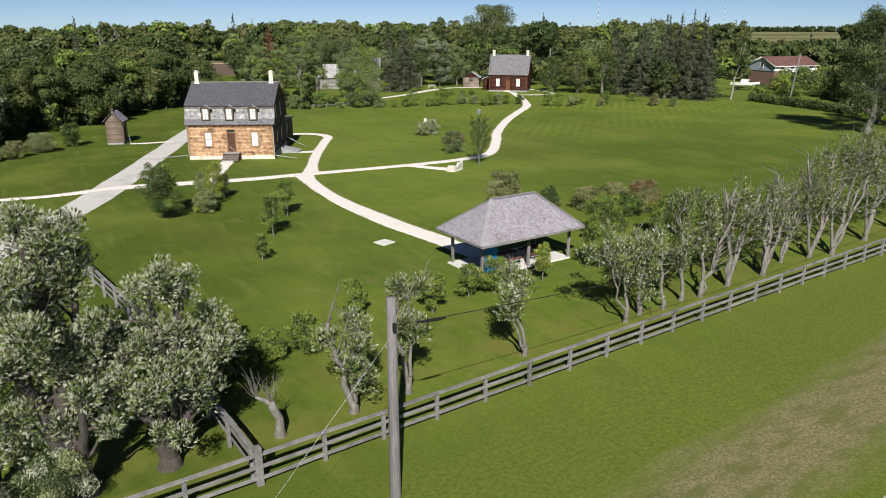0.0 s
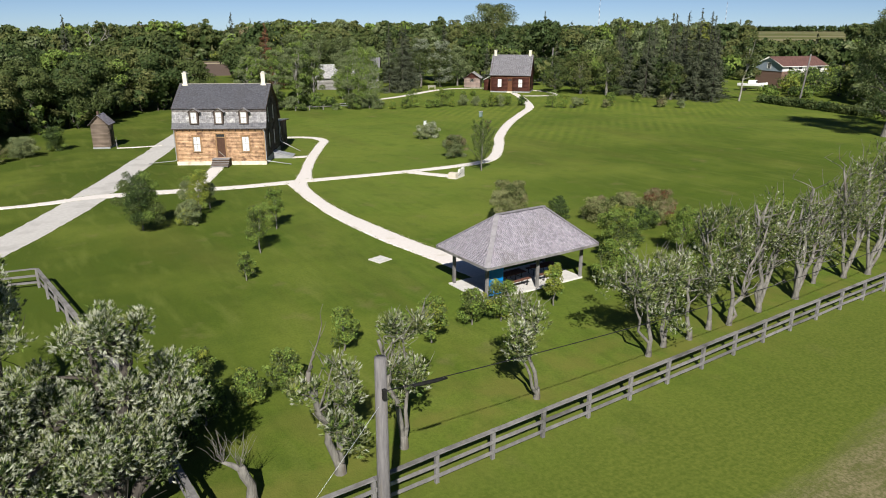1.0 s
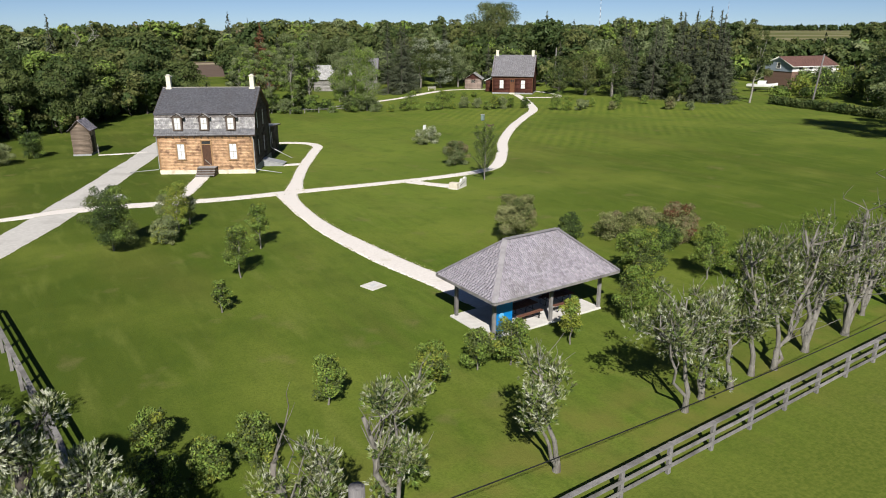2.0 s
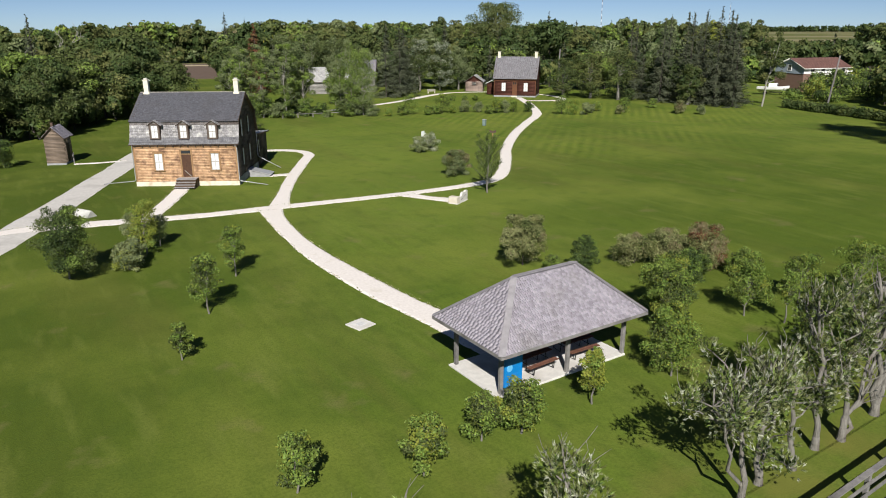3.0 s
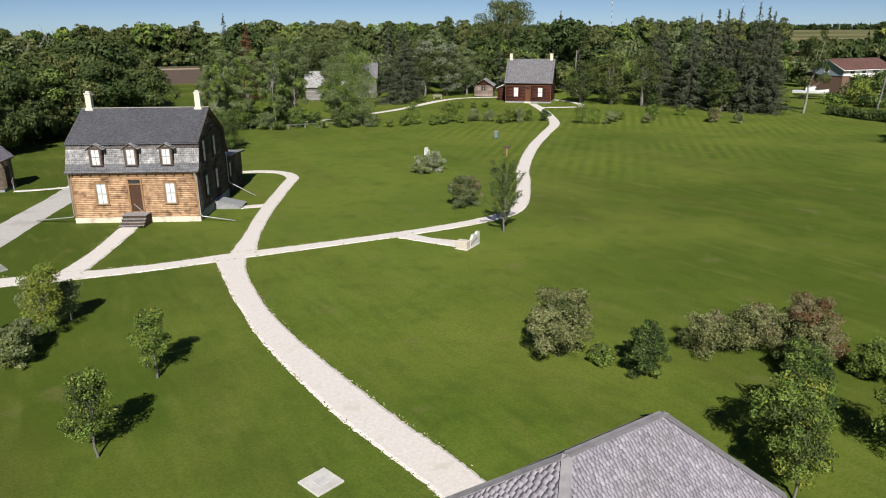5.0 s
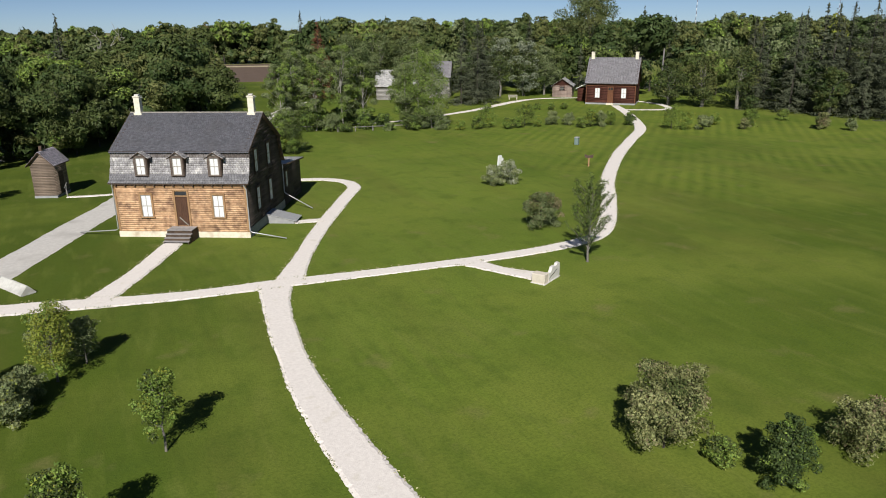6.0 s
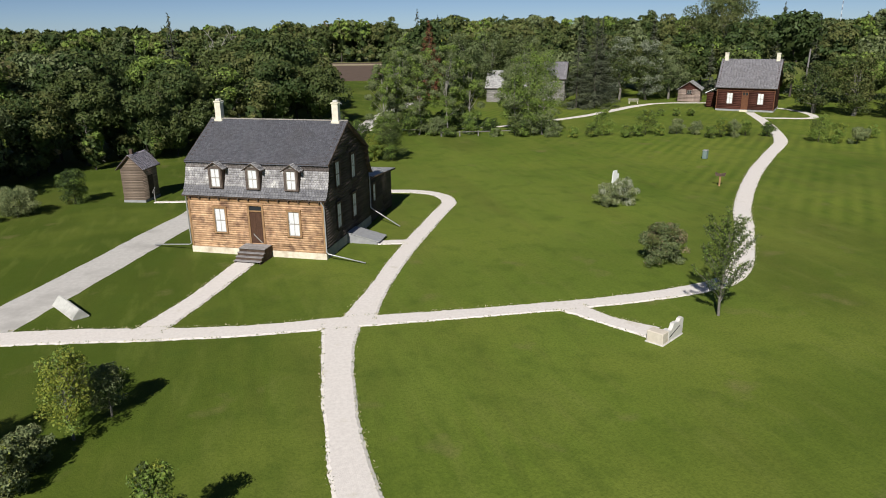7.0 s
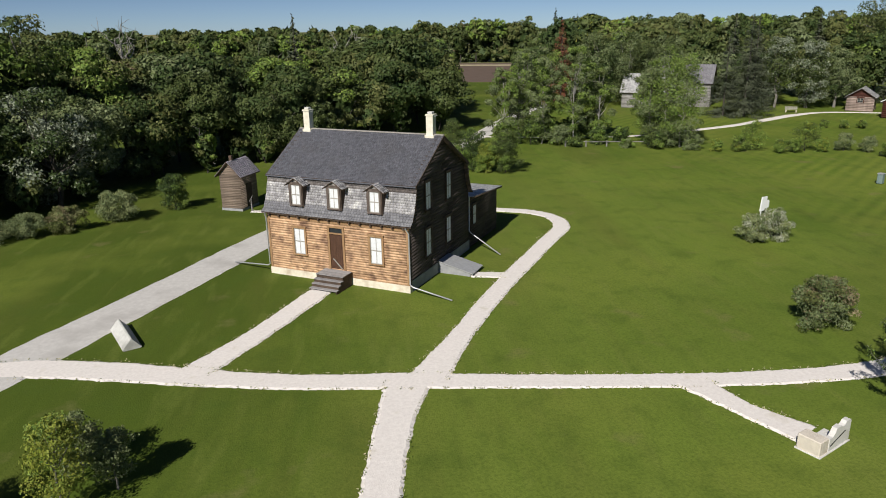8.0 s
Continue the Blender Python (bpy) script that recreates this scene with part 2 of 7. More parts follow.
M["log_grey"] = surf("grey squared logs", (0.22, 0.21, 0.20), (0.36, 0.35, 0.34), scale=2, bump=0.3, each=0.2)
M["blue"] = surf("bright blue panel", (0.0, 0.17, 0.50), (0.005, 0.21, 0.58), scale=1.0, rough=0.45, bump=0.05)
M["sky_blue"] = surf("pale blue print", (0.10, 0.40, 0.75), (0.15, 0.48, 0.80), scale=2.0, rough=0.45, bump=0.0)
M["black"] = surf("black metal", (0.015, 0.015, 0.015), (0.03, 0.03, 0.03), scale=5, rough=0.5, bump=0.05, metal=0.3)
M["pale_stone"] = surf("pale cut stone", (0.54, 0.49, 0.42), (0.68, 0.62, 0.54), scale=3, bump=0.4, c3=(0.5, 0.42, 0.33), c3scale=1.5)
M["white_metal"] = surf("white enamel", (0.75, 0.76, 0.77), (0.82, 0.83, 0.84), scale=2, rough=0.4, bump=0.03)
M["wedge"] = surf("weathered white paint", (0.46, 0.46, 0.44), (0.60, 0.60, 0.575), scale=3, rough=0.6, bump=0.1, c3=(0.36, 0.36, 0.34), c3scale=1.0)
M["grey_metal"] = surf("galvanised metal", (0.42, 0.43, 0.45), (0.54, 0.55, 0.57), scale=5, rough=0.45, bump=0.05, metal=0.4)
M["log_brown"] = surf("brown weathered logs", (0.22, 0.165, 0.14), (0.36, 0.285, 0.25), scale=2, bump=0.3, each=0.2)
M["roof_grey"] = surf("worn grey shingles", (0.15, 0.147, 0.165), (0.23, 0.225, 0.245), scale=4, detail=8, rough=0.9, bump=0.4, island=0.15)
M["teal"] = surf("dull green grey plastic", (0.14, 0.20, 0.19), (0.19, 0.25, 0.24), scale=3, rough=0.6, bump=0.05)
M["roof_red"] = surf("faded red roof", (0.115, 0.060, 0.052), (0.165, 0.088, 0.075), scale=3, bump=0.2, island=0.1)
M["stucco"] = surf("white stucco", (0.66, 0.66, 0.66), (0.78, 0.78, 0.77), scale=2, bump=0.2)
M["slate_blue"] = surf("blue grey siding", (0.24, 0.29, 0.36), (0.32, 0.37, 0.44), scale=2, bump=0.2)
M["brown_brick"] = surf("brown brick", (0.15, 0.09, 0.075), (0.22, 0.14, 0.11), scale=5, bump=0.4)
M["glass_dark"] = surf("dark window glass", (0.02, 0.024, 0.028), (0.03, 0.035, 0.04), scale=1, rough=0.08, bump=0.0, spec=0.6)
M["soil"] = surf("bare brown soil", (0.10, 0.072, 0.055), (0.14, 0.10, 0.078), scale=0.3, bump=0.5, bscale=3)
M["bark"] = surf("grey brown bark", (0.11, 0.104, 0.094), (0.25, 0.238, 0.212), scale=3, stretch=(2.5, 2.5, 0.5), bump=0.8, bscale=9, c3=(0.11, 0.09, 0.075), c3scale=1.0)
# shade under the great willows' foliage is also put into this bark colour
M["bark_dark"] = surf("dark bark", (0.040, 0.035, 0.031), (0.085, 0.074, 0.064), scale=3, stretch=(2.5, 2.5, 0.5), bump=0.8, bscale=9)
M["bark_birch"] = surf("pale aspen bark", (0.20, 0.19, 0.17), (0.34, 0.33, 0.30), scale=4, bump=0.3, c3=(0.12, 0.11, 0.10), c3scale=2.5, c3at=0.62)


def leaf(name, a, b, tr=0.13, hue=0.015, isl=0.24, rough=0.55):
    M[name] = surf(name, a, b, scale=0.5, detail=2, rough=rough, bump=0.0, island=isl, hue=hue, translucent=tr, spec=0.14)


leaf("leaf_silver", (0.31, 0.335, 0.245), (0.48, 0.50, 0.39), tr=0.12, isl=0.30, rough=0.45)
leaf("leaf_willow", (0.16, 0.19, 0.078), (0.26, 0.29, 0.135), tr=0.12, isl=0.4)
leaf("leaf_green", (0.115, 0.178, 0.034), (0.195, 0.268, 0.062), isl=0.38)
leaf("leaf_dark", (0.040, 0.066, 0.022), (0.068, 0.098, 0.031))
leaf("leaf_forest", (0.054, 0.076, 0.024), (0.098, 0.124, 0.040))
leaf("leaf_olive", (0.090, 0.106, 0.035), (0.142, 0.155, 0.054))
leaf("leaf_greygreen", (0.125, 0.160, 0.070), (0.195, 0.230, 0.110))
leaf("leaf_poplar", (0.175, 0.205, 0.145), (0.265, 0.295, 0.215), tr=0.15, isl=0.45)
leaf("leaf_yellow", (0.18, 0.215, 0.032), (0.25, 0.275, 0.055))
leaf("leaf_brown", (0.18, 0.150, 0.085), (0.26, 0.220, 0.130), hue=0.02)
leaf("leaf_tip", (0.165, 0.182, 0.072), (0.28, 0.295, 0.135), isl=0.42)
leaf("leaf_red", (0.13, 0.055, 0.03), (0.18, 0.08, 0.045), hue=0.03)
leaf("needle", (0.046, 0.058, 0.036), (0.098, 0.110, 0.066), tr=0.06)


# ---- helpers of this scene ----
def link_mesh(name, bm, material, parent=None, label="", smooth=False):
    me = bpy.data.meshes.new(name)
    bm.to_mesh(me)
    bm.free()
    for p in me.polygons:
        p.use_smooth = smooth
    for k in (material if isinstance(material, (list, tuple)) else [material]):
        me.materials.append(k)
    ob = new(name, me)
    if parent is not None:
        ob.parent = parent
    if label:
        tagged(ob, label)
    return ob


def part(name, bm, material, parent, label="", smooth=False):
    return link_mesh(name, bm, material, parent, label, smooth)


def thing(name, label, category, at=(0, 0, 0), turn=0.0, group="", kind=""):
    e = new(name)
    e.matrix_basis = pose(*at, 0, 0, turn)
    return tagged(e, label, category, group, kind)


def box(bm, x0, x1, y0, y1, z0, z1, bevel=0.0):
    """An upright box between the limits, its edges eased by bevel."""
    r = bmesh.ops.create_cube(bm, size=1.0, matrix=Matrix.LocRotScale(((x0 + x1) / 2, (y0 + y1) / 2, (z0 + z1) / 2), None, (x1 - x0, y1 - y0, z1 - z0)))
    if bevel:
        es = list({e for v in r["verts"] for e in v.link_edges})
        bmesh.ops.bevel(bm, geom=es, offset=bevel, segments=1, affect="EDGES")
    return bm


def boxed(x0, x1, y0, y1, z0, z1, bevel=0.0):
    return box(bmesh.new(), x0, x1, y0, y1, z0, z1, bevel)


def beam(bm, a, b, w, h, bevel=0.0):
    """A squared timber from a to b, w wide and h high."""
    a, b = Vector(a), Vector(b)
    d = b - a
    q = d.to_track_quat("X", "Z")
    m = Matrix.LocRotScale((a + b) / 2, q, (d.length, w, h))
    r = bmesh.ops.create_cube(bm, size=1.0, matrix=m)
    if bevel:
        es = list({e for v in r["verts"] for e in v.link_edges})
        bmesh.ops.bevel(bm, geom=es, offset=bevel, segments=1, affect="EDGES")
    return bm


def prism(bm, outline, axis, lo, hi):
    """The outline (pairs) pushed along axis x, y or z from lo to hi."""
    def put(p, k):
        return {"x": (k, p[0], p[1]), "y": (p[0], k, p[1]), "z": (p[0], p[1], k)}[axis]
    a = [bm.verts.new(put(p, lo)) for p in outline]
    b = [bm.verts.new(put(p, hi)) for p in outline]
    bm.faces.new(a), bm.faces.new(b)
    for i in range(len(a)):
        j = (i + 1) % len(a)
        bm.faces.new((a[i], a[j], b[j], b[i]))
    bmesh.ops.recalc_face_normals(bm, faces=bm.faces)
    return bm


class Cloud:
    """Collects triangles and quads in bulk for foliage and joined pieces."""

    def __init__(self):
        self.v, self.f, self.m, self.n = [], [], [], 0

    def add(self, verts, faces, mat=0):
        self.v.append(np.asarray(verts, dtype=np.float64))
        self.f.append(np.asarray(faces, dtype=np.int64) + self.n)
        self.m.append(np.full(len(faces), mat, dtype=np.int32))
        self.n += len(verts)

    def mesh(self, name, materials, smooth=False):
        v, m = np.concatenate(self.v), np.concatenate(self.m)
        loops = np.concatenate([f.ravel() for f in self.f]).astype(np.int32)
        sides = np.concatenate([np.full(len(f), f.shape[1], dtype=np.int32) for f in self.f])
        me = bpy.data.meshes.new(name)
        me.vertices.add(len(v))
        me.vertices.foreach_set("co", v.ravel())
        me.loops.add(len(loops))
        me.loops.foreach_set("vertex_index", loops)
        me.polygons.add(len(sides))
        me.polygons.foreach_set("loop_start", (np.cumsum(sides) - sides).astype(np.int32))
        for k in materials:
            me.materials.append(k)
        me.polygons.foreach_set("material_index", m)
        if smooth:
            me.polygons.foreach_set("use_smooth", np.ones(len(sides), dtype=bool))
        me.update(calc_edges=True)
        return me


def tube(cloud, pts, radii, sides=7, mat=0):
    """A tapered round stem along pts."""
    pts = np.asarray(pts, float)
    ring = np.linspace(0, 2 * np.pi, sides, endpoint=False)
    vs = []
    for i, p in enumerate(pts):
        d = pts[min(i + 1, len(pts) - 1)] - pts[max(i - 1, 0)]
        d = d / (np.linalg.norm(d) + 1e-9)
        s = np.cross(d, (0.0, 1.0, 0.0) if abs(d[1]) < 0.9 else (1.0, 0.0, 0.0))
        s /= np.linalg.norm(s)
        t = np.cross(d, s)
        vs.append(p + radii[i] * (np.cos(ring)[:, None] * s + np.sin(ring)[:, None] * t))
    n = len(pts)
    fs = [(i * sides + k, i * sides + (k + 1) % sides, (i + 1) * sides + (k + 1) % sides, (i + 1) * sides + k) for i in range(n - 1) for k in range(sides)]
    cap = [(n - 1) * sides + k for k in range(sides)]
    fs += [(cap[0], cap[k], cap[k + 1], cap[min(k + 2, sides - 1)]) for k in range(1, sides - 2, 2)]
    cloud.add(np.concatenate(vs), fs, mat)


def leaves(cloud, rng, at, out, length, width, mat=0, droop=0.0, stray=0.55):
    """One pointed blade a leaf or sprig, facing roughly outwards."""
    n = len(at)
    out = out + rng.normal(0, stray, (n, 3))
    out /= np.linalg.norm(out, axis=1)[:, None] + 1e-9
    t = rng.normal(0, 1, (n, 3))
    t[:, 2] -= droop
    t -= (t * out).sum(1)[:, None] * out
    t /= np.linalg.norm(t, axis=1)[:, None] + 1e-9
    s = np.cross(out, t)
    ln = (length * rng.uniform(0.6, 1.35, n))[:, None]
    wd = (width * rng.uniform(0.6, 1.35, n))[:, None]
    v = np.stack([at - t * ln * 0.4 + s * wd / 2, at + t * ln * 0.6, at - t * ln * 0.3 - s * wd / 2], axis=1).reshape(-1, 3)
    cloud.add(v, np.arange(3 * n).reshape(n, 3), mat)


EDGES = []


def ribbon(name, points, widths, z, material, label, category, seed, ragged=0.04, step=0.14, parent=None):
    """A flat strip of loose stone along a line of points, with a ragged edge and a slight crown."""
    rng = np.random.default_rng(seed)
    p = np.array(points, float)
    w = np.array(widths if hasattr(widths, "__len__") else [widths] * len(p), float)
    # Catmull-Rom through the points
    e = np.vstack([2 * p[0] - p[1], p, 2 * p[-1] - p[-2]])
    line, ws = [], []
    for i in range(len(p) - 1):
        n = max(2, int(np.linalg.norm(p[i + 1] - p[i]) / step))
        for t in np.linspace(0, 1, n, endpoint=False):
            a, b, c, d = e[i], e[i + 1], e[i + 2], e[i + 3]
            line.append(0.5 * (2 * b + (c - a) * t + (2 * a - 5 * b + 4 * c - d) * t * t + (3 * b - a - 3 * c + d) * t ** 3))
            ws.append(w[i] * (1 - t) + w[i + 1] * t)
    line.append(p[-1]), ws.append(w[-1])
    line, ws = np.array(line), np.array(ws)
    tan = np.gradient(line, axis=0)
    tan /= np.linalg.norm(tan, axis=1)[:, None]
    nor = np.stack([-tan[:, 1], tan[:, 0]], axis=1)
    if material == M["gravel"]:
        EDGES.extend((line[i], nor[i] * s, ws[i] / 2) for i in range(len(line)) for s in (-1, 1))
    bm = bmesh.new()
    rows = []
    fine = rng.normal(0, ragged * 0.55, (len(line), 2))
    slow = rng.normal(0, ragged * 0.8, (len(line) + 40, 2))
    slow = np.stack([np.convolve(slow[:, k], np.hanning(19) / 4.5, "same")[:len(line)] for k in (0, 1)], axis=1)
    for i in range(len(line)):
        jl, jr = fine[i] + slow[i]
        row = []
        for k, s in enumerate((-1.02, -0.84, 0, 0.84, 1.02)):
            off = s * ws[i] / 2 + (jl if k < 2 else jr if k > 2 else 0)
            q = line[i] + nor[i] * off
            row.append(bm.verts.new((q[0], q[1], z + (0.006 if 0 < k < 4 else -0.05))))
        rows.append(row)
    for a, b in zip(rows, rows[1:]):
        for k in range(4):
            bm.faces.new((a[k], a[k + 1], b[k + 1], b[k]))
    bmesh.ops.recalc_face_normals(bm, faces=bm.faces)
    if bm.faces[0].normal.z < 0:
        bmesh.ops.reverse_faces(bm, faces=bm.faces)
    return tagged(link_mesh(name, bm, material, parent), label, category, kind="structure")


# ---- ground, paths and road ----
def ground_sheet():
    bm = bmesh.new()
    ticks = sorted(set(list(range(-40, 161, 4)) + [-3000, -1500, -700, -300, -150, -80, 200, 260, 340, 500, 900, 1800, 3200]))
    grid = [[bm.verts.new((x, y, 0.02 * noise.noise((x * 0.06, y * 0.06, 0)) - 0.025 if 0 <= x <= 160 and 0 <= y <= 160 else -0.025)) for y in ticks] for x in ticks]
    for i in range(len(ticks) - 1):
        for j in range(len(ticks) - 1):
            bm.faces.new((grid[i][j], grid[i + 1][j], grid[i + 1][j + 1], grid[i][j + 1]))
    return tagged(link_mesh("ground", bm, M["lawn"], smooth=True), "mown green lawn with faint mowing stripes and a dry verge", "lawn", kind="structure")


ground_sheet()
ribbon("drive", [(-14, 38), (-6, 48.5), (0.5, 58.5), (5.2, 66), (8.8, 72.3), (11.4, 77.6), (14.0, 82.8), (16.1, 87.2), (18.6, 92.5), (21.0, 97.4), (25.9, 108), (33, 122), (41.5, 137.5), (47, 149), (53, 162), (62, 178)], [3.0, 3.0, 3.1, 3.2, 3.4, 3.6, 3.2, 3.1, 3.1, 3.0, 3.0, 3.0, 3.0, 3.0, 3.0, 3.0], 0.012, M["drive"], "grey gravel drive passing the house", "drive", 11, 0.06, 0.6)
ribbon("path_cross", [(-10, 77.5), (-2, 76.4), (5, 75.0), (10.8, 75.2), (15.5, 74.3), (18.6, 73.4), (23.7, 72.1), (29.5, 71.35), (33.7, 70.7), (39, 69.95), (44, 69.4), (49.8, 69.35), (53.4, 70.3), (56.8, 73.3), (61.7, 79.0), (66.7, 85.2), (76.4, 95.2), (86, 103.8), (94.4, 111.2), (100.6, 119.2), (106.6, 128.3), (112.4, 138.2)],
       [0.9, 0.9, 1.0, 1.9, 1.9, 1.7, 1.45, 1.5, 1.35, 1.3, 1.35, 1.35, 1.4, 1.4, 1.4, 1.45, 1.5, 1.6, 1.7, 1.6, 1.6, 1.5], 0.016, M["gravel"], "pale crushed limestone footpath winding across the lawn", "path", 12)
ribbon("path_shelter", [(28.3, 37.4), (28.05, 42.5), (27.6, 46.5), (27.35, 50), (27.2, 54.1), (27.22, 57.5), (27.45, 61), (27.9, 64.8), (28.5, 68.3), (29.2, 71.2)], [1.8, 1.85, 1.9, 1.9, 1.75, 1.6, 1.45, 1.45, 1.6, 2.0], 0.020, M["gravel"], "pale crushed limestone footpath to the shelter", "path", 13)
ribbon("path_house_side", [(30.1, 71.5), (32.2, 75.8), (35.6, 82.3), (38.2, 86.8), (40.8, 91.2), (43.0, 94.9), (43.0, 97.9), (41.4, 99.9), (39.2, 100.9), (36.5, 102)], [1.9, 1.25, 1.25, 1.3, 1.3, 1.35, 1.3, 1.3, 1.2, 1.2], 0.024, M["gravel"], "pale crushed limestone footpath beside the house", "path", 14)
ribbon("path_cellar", [(36.7, 84.4), (35.4, 84.7), (34.2, 84.9)], 1.0, 0.028, M["gravel"], "short pale gravel path to the cellar hatch", "path", 15)
ribbon("path_front", [(19.3, 73.6), (21.7, 77.5), (24.75, 83.6)], [1.7, 1.4, 1.5], 0.028, M["gravel"], "pale gravel path to the front steps", "path", 16)
ribbon("path_bench", [(41.6, 69.6), (42.8, 67.0), (44.2, 64.8)], [1.6, 1.15, 1.6], 0.028, M["gravel"], "short pale gravel path to the stone seat", "path", 17)
ribbon("path_outhouse", [(17.7, 104.2), (20.2, 103.5), (23.2, 103.2)], 0.55, 0.028, M["gravel"], "narrow pale path to the privy", "path", 18)
ribbon("path_far", [(45, 142.5), (56, 139.5), (66, 138.7), (76, 142), (85, 145.8), (92, 150), (100, 154.8), (108, 157), (118, 153)], [0.7, 0.7, 0.8, 1.2, 1.4, 1.8, 1.8, 1.0, 0.8], 0.024, M["gravel"], "pale gravel path past the far buildings", "path", 19)
ribbon("path_loop", [(121.5, 141.5), (121.2, 136), (118.6, 130.3), (115.5, 128.3), (111.5, 130.2), (108.8, 132)], [1.0, 1.1, 1.3, 1.2, 0.9, 0.8], 0.028, M["gravel"], "pale gravel loop beside the red house", "path", 20)
ribbon("road", [(-200, 1.7), (-30, 5.1), (0, 5.7), (40, 6.5), (90, 7.5), (400, 13.3)], 5.2, 0.014, M["drive"], "gravel road beyond the grass verge", "road", 21, 0.15, 1.5)
bm = bmesh.new()
prism(bm, [(47, 247), (77, 240), (112, 338), (60, 352)], "z", -0.1, 0.03)
tagged(link_mesh("field", bm, M["soil"]), "bare brown ploughed field behind the woods", "field", kind="structure")
M["straw"] = surf("dry straw", (0.36, 0.31, 0.20), (0.48, 0.42, 0.29), scale=0.4, bump=0.4)
ribbon("field_strip", [(50, 340), (70, 333), (90, 326), (118, 318)], 9.0, 0.05, M["straw"], "pale straw strip beyond the ploughed field", "field", 22, 0.3, 4.0)


# ---- building pieces ----
def slab(cloud, p, ex, ey, ez, mat=0):
    """A block with one corner at p and edges ex, ey, ez."""
    p, ex, ey, ez = (np.asarray(k, float) for k in (p, ex, ey, ez))
    v = [p, p + ex, p + ex + ey, p + ey, p + ez, p + ex + ez, p + ex + ey + ez, p + ey + ez]
    cloud.add(v, [(3, 2, 1, 0), (4, 5, 6, 7), (0, 1, 5, 4), (1, 2, 6, 5), (2, 3, 7, 6), (3, 0, 4, 7)], mat)


def cloud_part(name, cloud, materials, parent, label="", kind="", smooth=False):
    ob = new(name, cloud.mesh(name, materials, smooth))
    ob.parent = parent
    return tagged(ob, label, kind=kind)


def board_wall(cloud, rng, origin, along, outward, span, z0, z1, course, openings, thick=0.14, proud=0.014, jog=0.006):
    """Courses of lapped boards from z0 to z1; span(z) gives the ends of a course; openings (a, b, lo, hi) stay free."""
    o, a, out = (np.asarray(k, float) for k in (origin, along, outward))
    z = z0
    while z < z1 - 0.01:
        h = min(course * rng.uniform(0.9, 1.1), z1 - z)
        lo, hi = span(z + h / 2)
        cuts = sorted((q[0], q[1]) for q in openings if q[2] < z + h * 0.5 < q[3])
        runs, s = [], lo
        for c0, c1 in cuts:
            if c0 > s:
                runs.append((s, c0))
            s = max(s, c1)
        if hi > s:
            runs.append((s, hi))
        for r0, r1 in runs:
            # long courses are butt-jointed
            while r1 - r0 > 0.02:
                e = r1 if r1 - r0 < 4.5 else r0 + rng.uniform(2.2, 3.8)
                k = rng.uniform(-jog, jog)
                v = []
                for u in (r0, e - 0.004):
                    v += [o + a * u - out * thick + (0, 0, z), o + a * u + out * (proud + k) + (0, 0, z), o + a * u + out * k + (0, 0, z + h), o + a * u - out * thick + (0, 0, z + h)]
                cloud.add(v, [(0, 1, 2, 3), (7, 6, 5, 4), (0, 4, 5, 1), (1, 5, 6, 2), (2, 6, 7, 3), (3, 7, 4, 0)])
                r0 = e
        z += h


def boards_apart(cloud, material, parent, name="board"):
    """Each board of a wall as an object of its own."""
    for v, f in zip(cloud.v, cloud.f):
        q = Cloud()
        mid = v.mean(axis=0)
        q.add(v - mid, f - f.min())
        ob = new(name, q.mesh(name, [material]))
        ob.parent, ob.location = parent, mid


def shingle_slope(rng, a, b, c, d, exposure, width, thick, emit):
    """Lays shingles in courses on the slope a-b (eave), c-d (ridge, c above b); emit(corner, ex, ey, ez) takes each one."""
    a, b, c, d = (np.asarray(k, float) for k in (a, b, c, d))
    up = (c + d) / 2 - (a + b) / 2
    n = max(1, int(np.linalg.norm(up) / exposure))
    nrm = np.cross(b - a, (d - a) if np.linalg.norm(d - a) > 0.01 else (c - a))
    nrm /= np.linalg.norm(nrm)
    if nrm[2] < 0:
        nrm = -nrm
    for i in range(n):
        f0, f1 = i / n, min(1.0, (i + 1.35) / n)
        l0, r0 = a + (d - a) * f0, b + (c - b) * f0
        l1, r1 = a + (d - a) * f1, b + (c - b) * f1
        ln0, ln1 = np.linalg.norm(r0 - l0), np.linalg.norm(r1 - l1)
        if ln0 < 0.05:
            continue
        s = -rng.uniform(0, width)
        ed = (r0 - l0) / ln0
        cut0, cut1 = 0.7 * max(0.0, np.dot(l1 - l0, ed)), 0.7 * max(0.0, np.dot(r0 - r1, ed))
        while s < ln0:
            w = width * rng.uniform(0.7, 1.3)
            s0, s1 = max(s, cut0), min(s + w - 0.006, ln0 - cut1)
            s += w
            if s1 - s0 < 0.03:
                continue
            p0, p1 = l0 + ed * s0, l0 + ed * s1
            q0 = l1 + (r1 - l1) * (s0 / ln0)
            drop = rng.uniform(-0.012, 0.012)
            lift = nrm * (thick * rng.uniform(0.8, 1.5))
            ey = (q0 - p0) * (1 + drop)
            ey = ey - ed * np.dot(ey, ed)
            emit(p0 + nrm * 0.012 + lift * 0.6, p1 - p0, ey - lift * 0.9, lift)


